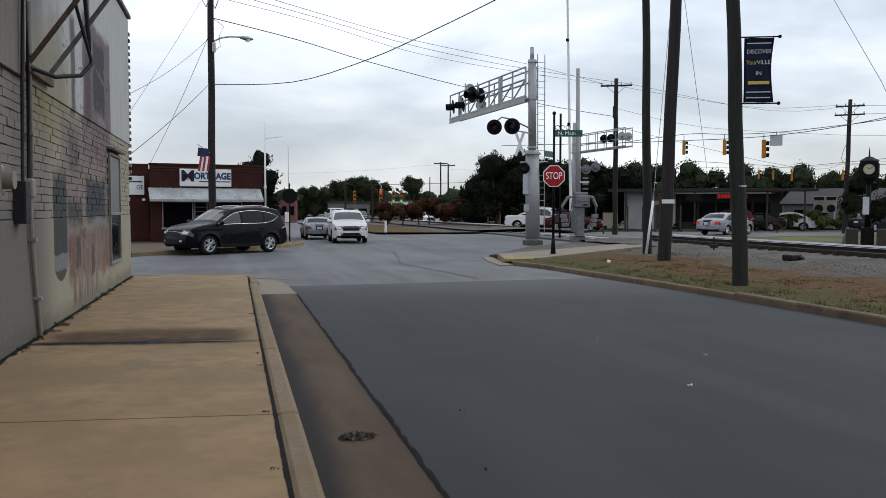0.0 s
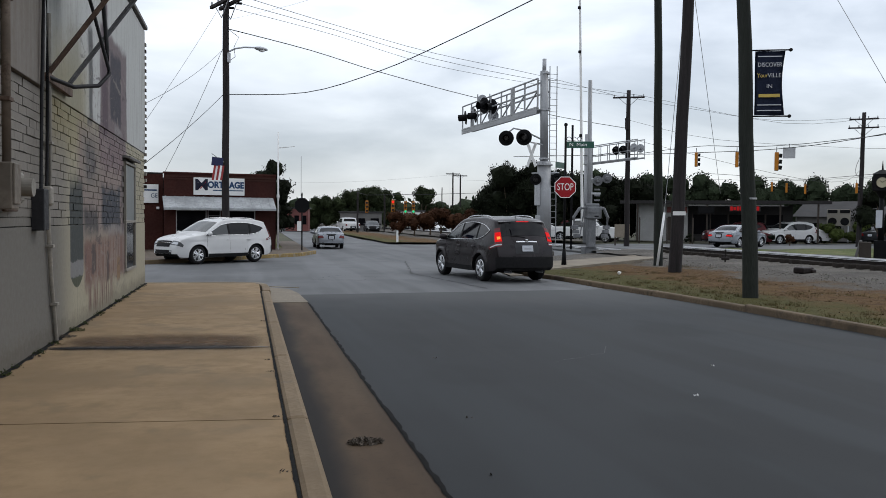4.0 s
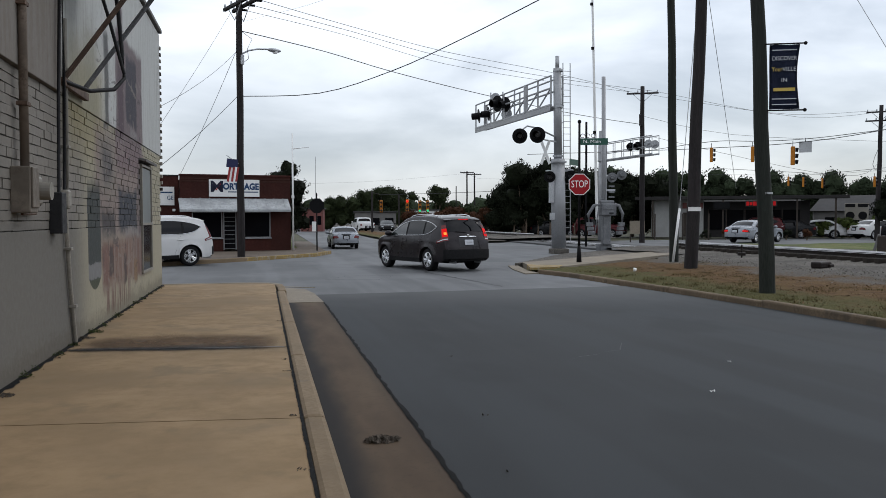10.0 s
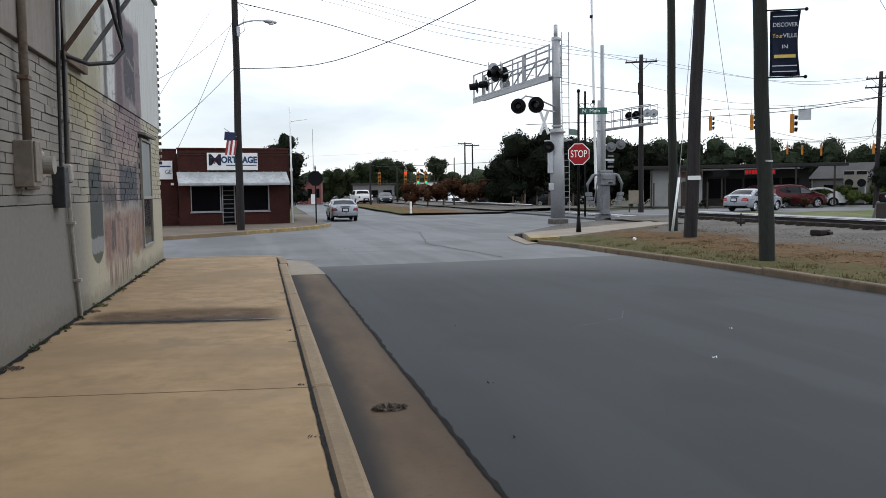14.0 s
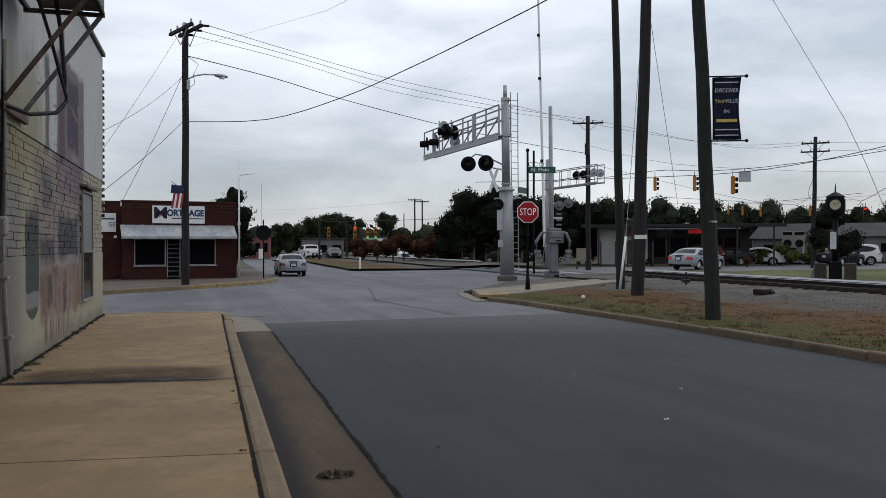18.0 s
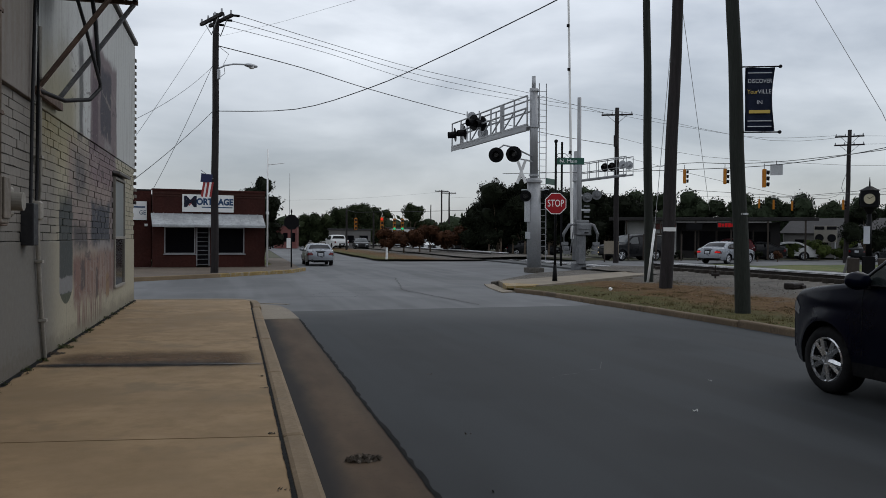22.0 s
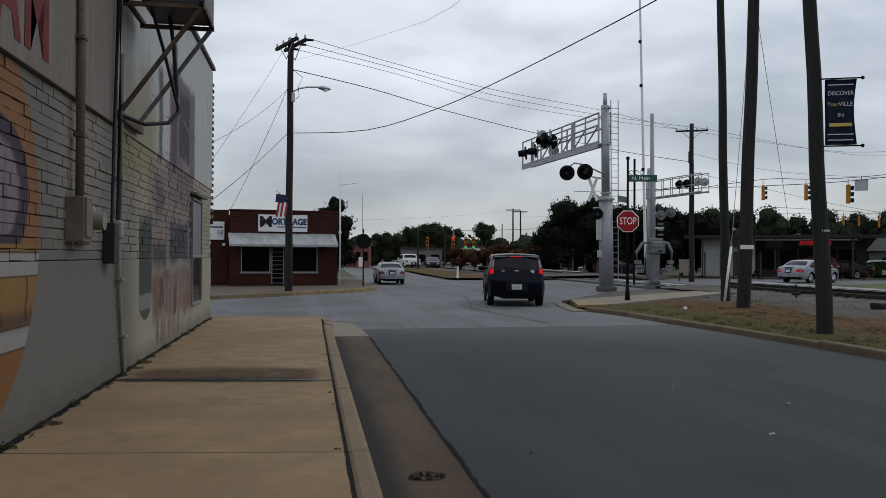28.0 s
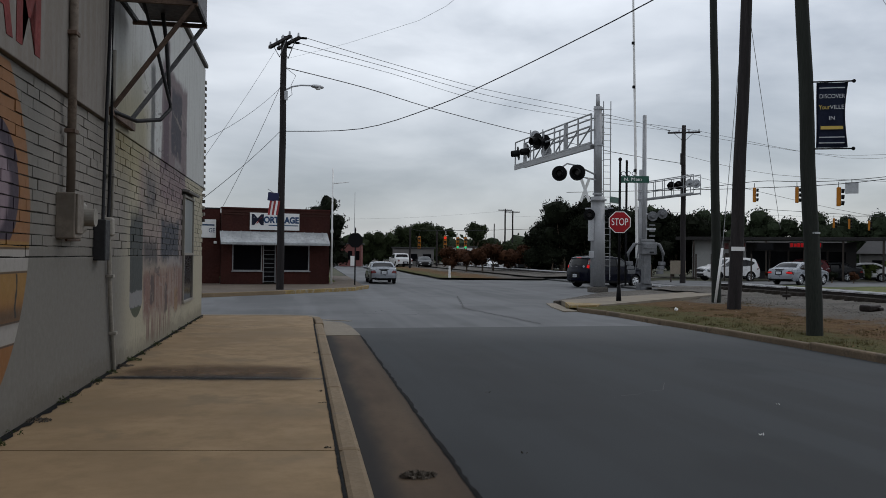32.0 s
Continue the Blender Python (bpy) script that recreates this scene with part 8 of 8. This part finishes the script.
    part("plate_mark", box((back - 0.027, 0, pz + nrm.y * out - 0.005), (0.004, 0.20, 0.045), ry=lean), "lens_silver", lp, "plain grey bar")
    band(pz + 0.14, pz + 0.165, 0.40, "handle_strip", "chrome" if shape in ("crossover", "large") else "trim_black", True, 0.016)
    if shape in ("crossover", "boxy", "large"):
        xe = S["back"][0] + 0.05
        n = normal_at(xe + 0.12)
        ze = upper(xe + 0.12) + F + 0.034
        sp = bmesh.new()
        wq = Y(xe, upper(xe)) - F
        prof = [(xe + 0.20, ze - 0.028), (xe - 0.02, ze - 0.03), (xe - 0.19, ze - 0.075), (xe - 0.19, ze - 0.105), (xe - 0.05, ze - 0.13), (xe + 0.18, ze - 0.06)]
        rws = [[sp.verts.new((x + 0.03 * (abs(k) / 5) ** 3, wq * 0.98 * k / 5, z - 0.03 * (abs(k) / 5) ** 2)) for x, z in prof] for k in range(-5, 6)]
        for u, v in zip(rws, rws[1:]):
            for j in range(len(prof)):
                sp.faces.new((u[j], v[j], v[(j + 1) % len(prof)], u[(j + 1) % len(prof)]))
        sp.faces.new(rws[0]), sp.faces.new(rws[-1][::-1])
        bmesh.ops.recalc_face_normals(sp, faces=sp.faces[:])
        sl = part("spoiler", sp, material, car)
        part("high_brake_light", box((xe - 0.195, 0, ze - 0.088), (0.012, 0.36, 0.024)), "brake_on" if brake else "lamp_red", sl)
        xw_ = station(B + 0.06, True)
        nw = normal_at(xw_)
        cw = crown(nw) + F + 0.014
        part("rear_wiper", rod((xw_ + nw.x * cw, 0.02, B + 0.06 + nw.y * cw), (xw_ + nw.x * cw + 0.03, 0.40, B + 0.10 + nw.y * cw), 0.009, seg=5), "trim_black", car)
        if shape == "boxy":
            xs_ = station(1.04, True)
            ns = normal_at(xs_)
            q = skin(xs_, 1.04, ns, -0.26, 0.0)
            part("sticker", rod((q[0] + 0.02, -q[1], q[2]), (q[0] - 0.014, -q[1], q[2]), 0.058, seg=18), "pale_print", car, "round white sticker")
            for y in (0.0, 0.42):
                q = skin(xs_, 1.04, ns, -(Y(xs_, 1.04) - F - y), 0.004)
                part("badge", box((q[0], y, q[2]), (0.012, 0.13, 0.035), bevel=0.008), "chrome", car)
        elif shape == "crossover":
            q = skin(px, pz, nrm, -(Y(px, pz) - F), 0.004)
            part("badge", box((q[0] + 0.045, 0, pz + 0.24), (0.016, 0.085, 0.07), bevel=0.012), "chrome", car)
    part("antenna", rod((S["back"][0] + 0.25, 0, S["roof"] + 0.06), (S["back"][0] + 0.10, 0, S["roof"] + 0.20), 0.010, 0.004, 5), "trim_black", car)
    for y in (-0.45, 0.45) if shape == "crossover" else (0.45,):
        part("exhaust", rod((xr + 0.2, y, low + 0.03), (xr - 0.10, y, low + 0.03), 0.035, seg=10, caps=False), "galv", car)
    return car


taupe = vehicle("crossover_car", "crossover", "paint_taupe", "dark taupe crossover with lit brake lights and chrome rails", brake=True, rails=True, indicator=True)
soul = vehicle("boxy_hatchback", "boxy", "paint_navy", "dark navy boxy hatchback with lit brake lights", brake=True)
black_suv = vehicle("crossover_car", "crossover", "paint_black", "glossy black crossover driving past the shop", rails=True)
white_suv = vehicle("crossover_car", "crossover", "paint_white", "white crossover turning out of the far street", rails=True, size=1.02)
white_two = vehicle("crossover_car", "crossover", "paint_white", "white crossover driving over the crossing", rails=True)
big_suv = vehicle("large_suv", "large", "paint_grey", "large dark grey sport utility with lit headlamps", lights=True)
vehicle("parked_sedan", "sedan", "paint_silver", "silver sedan parked by the far kerb", at=(4.75, 49.8, GROUND_Z), rz=90, size=0.9)
vehicle("waiting_sedan", "sedan", "paint_silver", "silver sedan waiting beyond the tracks, brake lights lit", at=(34.6, 52.6, GROUND_Z), rz=27, brake=True)
red_car = vehicle("red_sedan", "sedan", "paint_red", "dark red sedan beyond the tracks")
white_sedan = vehicle("white_sedan", "sedan", "paint_white", "white sedan beyond the tracks")
red_suv = vehicle("red_crossover", "crossover", "paint_red", "dark red crossover beyond the tracks")
white_three = vehicle("white_crossover", "crossover", "paint_white", "white crossover approaching beyond the tracks")
dark_sedan = vehicle("dark_sedan", "sedan", "paint_grey", "dark grey sedan beyond the tracks")
white_pickup = vehicle("white_pickup", "pickup", "paint_white", "white pickup truck beyond the tracks", cat="pickup truck")
# parked cars in the far lots and at the far junction
LOT = [(white_sedan, 46.0, 61.5, 150), (red_suv, 41.5, 63.2, 145), (dark_sedan, 43.5, 62.3, 148), (white_three, 55.0, 60.0, 150), (dark_sedan, 52.0, 57.8, 20), (white_pickup, 60.5, 55.5, 160),
       (white_sedan, 67.0, 52.0, 200), (dark_sedan, 64.0, 57.0, 20), (white_three, 72.0, 50.0, 200), (white_pickup, 13.4, 112, 96), (dark_sedan, 16.4, 110, 265), (white_three, 21.0, 110, 80), (white_sedan, 25.5, 112, 262),
       (white_sedan, 30.0, 106, 100), (dark_sedan, 28.0, 103, 258), (white_three, 33.5, 104, 75), (white_sedan, 23.5, 98, 255), (red_car, 28.0, 96, 80), (white_pickup, 36.0, 98, 70)]
for src, x, y, rz in LOT:
    c = copy_thing(src, pose(x, y, GROUND_Z, 0, 0, rz))
    c["label"] = "small parked or queueing vehicle far beyond the crossing"
    c["group"] = "distant vehicles"


# ---- movement ----
def motions():
    def drive(car, rows, seen=None):
        walk(car, [(t, pose(x, y, road_z(x, y), 0, 0, h)) for t, x, y, h in rows])
        if not seen:
            return
        # the wheels roll with the way gone while the car is near
        r = [w for w in car.children if w.name.startswith("wheel")][0].matrix_basis.translation.z * car.scale.z
        turns, gone = [(0.0, 0.0)], 0.0
        for (t0, x0, y0, _), (t1, x1, y1, _) in zip(rows, rows[1:]):
            a, b = max(t0, seen[0]), min(t1, seen[1])
            if b > a:
                angle = math.degrees(math.hypot(x1 - x0, y1 - y0) / r) * (b - a) / (t1 - t0)
                n = max(1, min(math.ceil(angle / 75), round((b - a) * FPS)))
                turns += [(a + (b - a) * k / n, gone + angle * k / n) for k in range(1, n + 1)]
                gone += angle
        turns.append((32.0, gone))
        for w in [c for c in car.children if c.name.startswith("wheel")]:
            hub = w.matrix_basis.translation.copy()
            walk(w, [(t, pose(*hub, 0, a % 360, 0)) for t, a in turns])

    drive(taupe, [(0.0, 7.12, -1.23, 91), (0.5, 7.23, 3.12, 91), (0.9, 7.23, 6.77, 91), (1.1, 7.24, 8.54, 91), (1.3, 7.23, 10.02, 91), (1.5, 7.24, 11.39, 91), (1.8, 7.28, 13.63, 91), (2.0, 7.33, 14.91, 91), (2.3, 7.47, 16.95, 90),
                  (2.6, 7.59, 18.77, 90), (3.0, 7.5, 20.89, 91.5), (3.5, 7.34, 22.68, 96), (4.5, 7.07, 25.32, 101), (5.5, 6.7, 26.9, 102), (6.0, 6.68, 27.0, 102), (9.0, 6.56, 27.22, 102), (9.4, 6.39, 27.43, 103), (9.8, 5.87, 27.95, 108),
                  (10.2, 5.56, 29.01, 116), (10.5, 4.71, 30.28, 134), (10.8, 3.69, 31.44, 153), (11.2, 1.79, 32.07, 169), (11.6, 0.11, 32.17, 177), (12.0, -2.32, 31.86, 181), (12.2, -3.48, 31.75, 183), (12.4, -4.75, 31.65, 185), (13.2, -12.66, 30.17, 190), (15.6, -40.09, 24.79, 188), (32.0, -65.4, 23.84, 184)], (0.6, 12.8))
    drive(soul, [(0.0, 7.02, -39.0, 90), (16.5, 7.02, -39.0, 90), (17.5, 7.02, -32.0, 90), (20.0, 7.02, -11.27, 90), (21.0, 7.02, -2.46, 90), (21.5, 7.12, 1.87, 90), (22.0, 7.1, 6.19, 90), (22.3, 7.08, 8.53, 90), (22.6, 7.1, 10.96, 90), (23.0, 7.02, 13.56, 90), (23.5, 7.03, 16.62, 90),
                 (24.0, 6.94, 19.09, 91), (24.5, 6.95, 21.2, 91), (25.0, 6.91, 23.0, 92), (26.0, 6.86, 25.63, 87), (27.5, 7.17, 28.48, 81), (28.0, 7.28, 29.11, 80), (28.8, 7.44, 29.85, 79), (29.2, 7.7, 30.59, 78), (29.6, 8.33, 32.07, 73), (30.0, 9.39, 34.6, 65), (30.4, 10.87, 37.76, 56), (30.8, 12.66, 41.03, 48), (31.2, 14.14, 43.14, 41), (31.6, 15.61, 44.3, 33), (32.0, 17.41, 45.25, 22)], (21.4, 32.0))
    drive(black_suv, [(0.0, -0.32, 34.18, 216), (0.2, -2.74, 32.49, 212), (0.4, -5.17, 31.12, 206), (0.8, -10.13, 29.33, 198), (2.0, -24.26, 26.37, 190), (32.0, -63.29, 24.68, 184)], (0.0, 1.2))
    drive(white_suv, [(0.0, 5.91, 44.36, 268), (0.5, 5.8, 44.15, 267), (1.0, 5.7, 43.52, 265), (1.5, 5.59, 42.37, 258), (2.0, 5.38, 40.78, 252), (2.5, 4.85, 39.09, 242), (3.0, 3.63, 37.09, 238), (3.5, 1.47, 35.27, 232), (4.0, -1.27, 33.35, 218), (4.5, -4.85, 31.75, 204),
                      (5.0, -9.49, 29.96, 198), (6.5, -25.32, 26.37, 190), (32.0, -67.51, 24.68, 184)], (0.0, 5.2))
    drive(white_two, [(0.0, 110.76, 65.4, 186), (2.0, 65.4, 62.03, 184), (4.0, 44.3, 60.44, 183), (5.5, 35.44, 60.02, 186), (6.0, 31.22, 59.6, 191), (6.4, 28.69, 58.86, 195), (6.8, 25.63, 57.49, 201), (7.2, 22.15, 55.7, 207), (7.6, 18.57, 53.59, 212), (8.0, 15.08, 51.16, 217), (8.4, 11.29, 47.89, 221), (8.8, 6.88, 43.18, 224), (9.0, 4.99, 40.76, 225),
                      (9.2, 2.88, 38.02, 224), (9.6, -0.82, 34.41, 216), (10.0, -4.36, 32.08, 207), (10.4, -8.02, 30.17, 200), (11.5, -20.04, 27.22, 192), (32.0, -69.62, 24.68, 184)], (5.4, 10.6))
    drive(big_suv, [(0.0, 116.04, 65.93, 186), (14.0, 116.04, 65.93, 186), (17.0, 82.28, 63.5, 185), (18.5, 63.29, 62.24, 184), (20.0, 44.3, 60.76, 183), (21.0, 35.23, 60.23, 184), (22.0, 30.59, 59.71, 190), (22.5, 27.43, 58.44, 197), (23.0, 23.42, 56.12, 204), (23.4, 19.83, 53.48, 209), (23.8, 15.82, 50.21, 214),
                    (24.2, 11.81, 46.73, 219), (24.6, 8.02, 43.46, 224), (25.0, 3.75, 38.6, 222), (25.2, 1.75, 36.5, 220), (25.5, -1.5, 33.6, 213), (26.0, -6.54, 30.91, 203), (26.6, -14.24, 28.27, 196), (28.0, -33.76, 25.53, 188), (32.0, -71.73, 24.68, 184)], (21.0, 26.2))
    drive(red_car, [(0.0, 27.95, 64.35, 320), (1.6, 28.17, 64.14, 320), (2.3, 31.01, 61.6, 320), (3.0, 35.02, 59.28, 332), (4.0, 38.19, 58.23, 346), (5.5, 41.98, 57.81, 358), (6.0, 44.73, 58.02, 2), (7.0, 51.16, 58.55, 5), (9.0, 65.4, 60.34, 7), (32.0, 147.68, 71.73, 10)])
    drive(white_pickup, [(0.0, 25.74, 66.46, 320), (3.6, 25.95, 66.25, 320), (5.0, 40.72, 58.44, 348), (6.0, 50.63, 58.44, 3), (7.5, 65.4, 60.13, 6), (32.0, 151.9, 72.36, 10)])
    drive(white_sedan, [(0.0, 26.58, 69.62, 318), (7.0, 26.79, 69.41, 318), (8.2, 34.28, 59.92, 330), (9.0, 43.04, 58.02, 356), (10.0, 50.11, 58.55, 4), (11.5, 63.29, 60.13, 7), (32.0, 156.12, 73.0, 10)])
    drive(red_suv, [(0.0, 29.96, 70.25, 318), (11.4, 30.17, 70.04, 318), (12.5, 30.59, 61.82, 322), (13.0, 33.55, 59.71, 335), (14.0, 41.67, 57.91, 357), (15.0, 50.11, 58.44, 5), (17.0, 69.62, 61.18, 8), (32.0, 160.34, 73.63, 10)])
    drive(white_three, [(0.0, 137.13, 68.99, 186), (24.0, 137.13, 68.99, 186), (27.0, 65.4, 62.03, 184), (29.0, 44.3, 60.55, 183), (31.0, 35.87, 60.13, 183), (32.0, 33.12, 59.92, 185)])
    drive(dark_sedan, [(0.0, 27.43, 73.31, 318), (27.5, 27.64, 73.1, 318), (29.0, 31.12, 61.6, 322), (30.0, 36.08, 58.86, 342), (31.0, 43.46, 57.91, 358), (32.0, 50.21, 58.44, 4)])


motions()
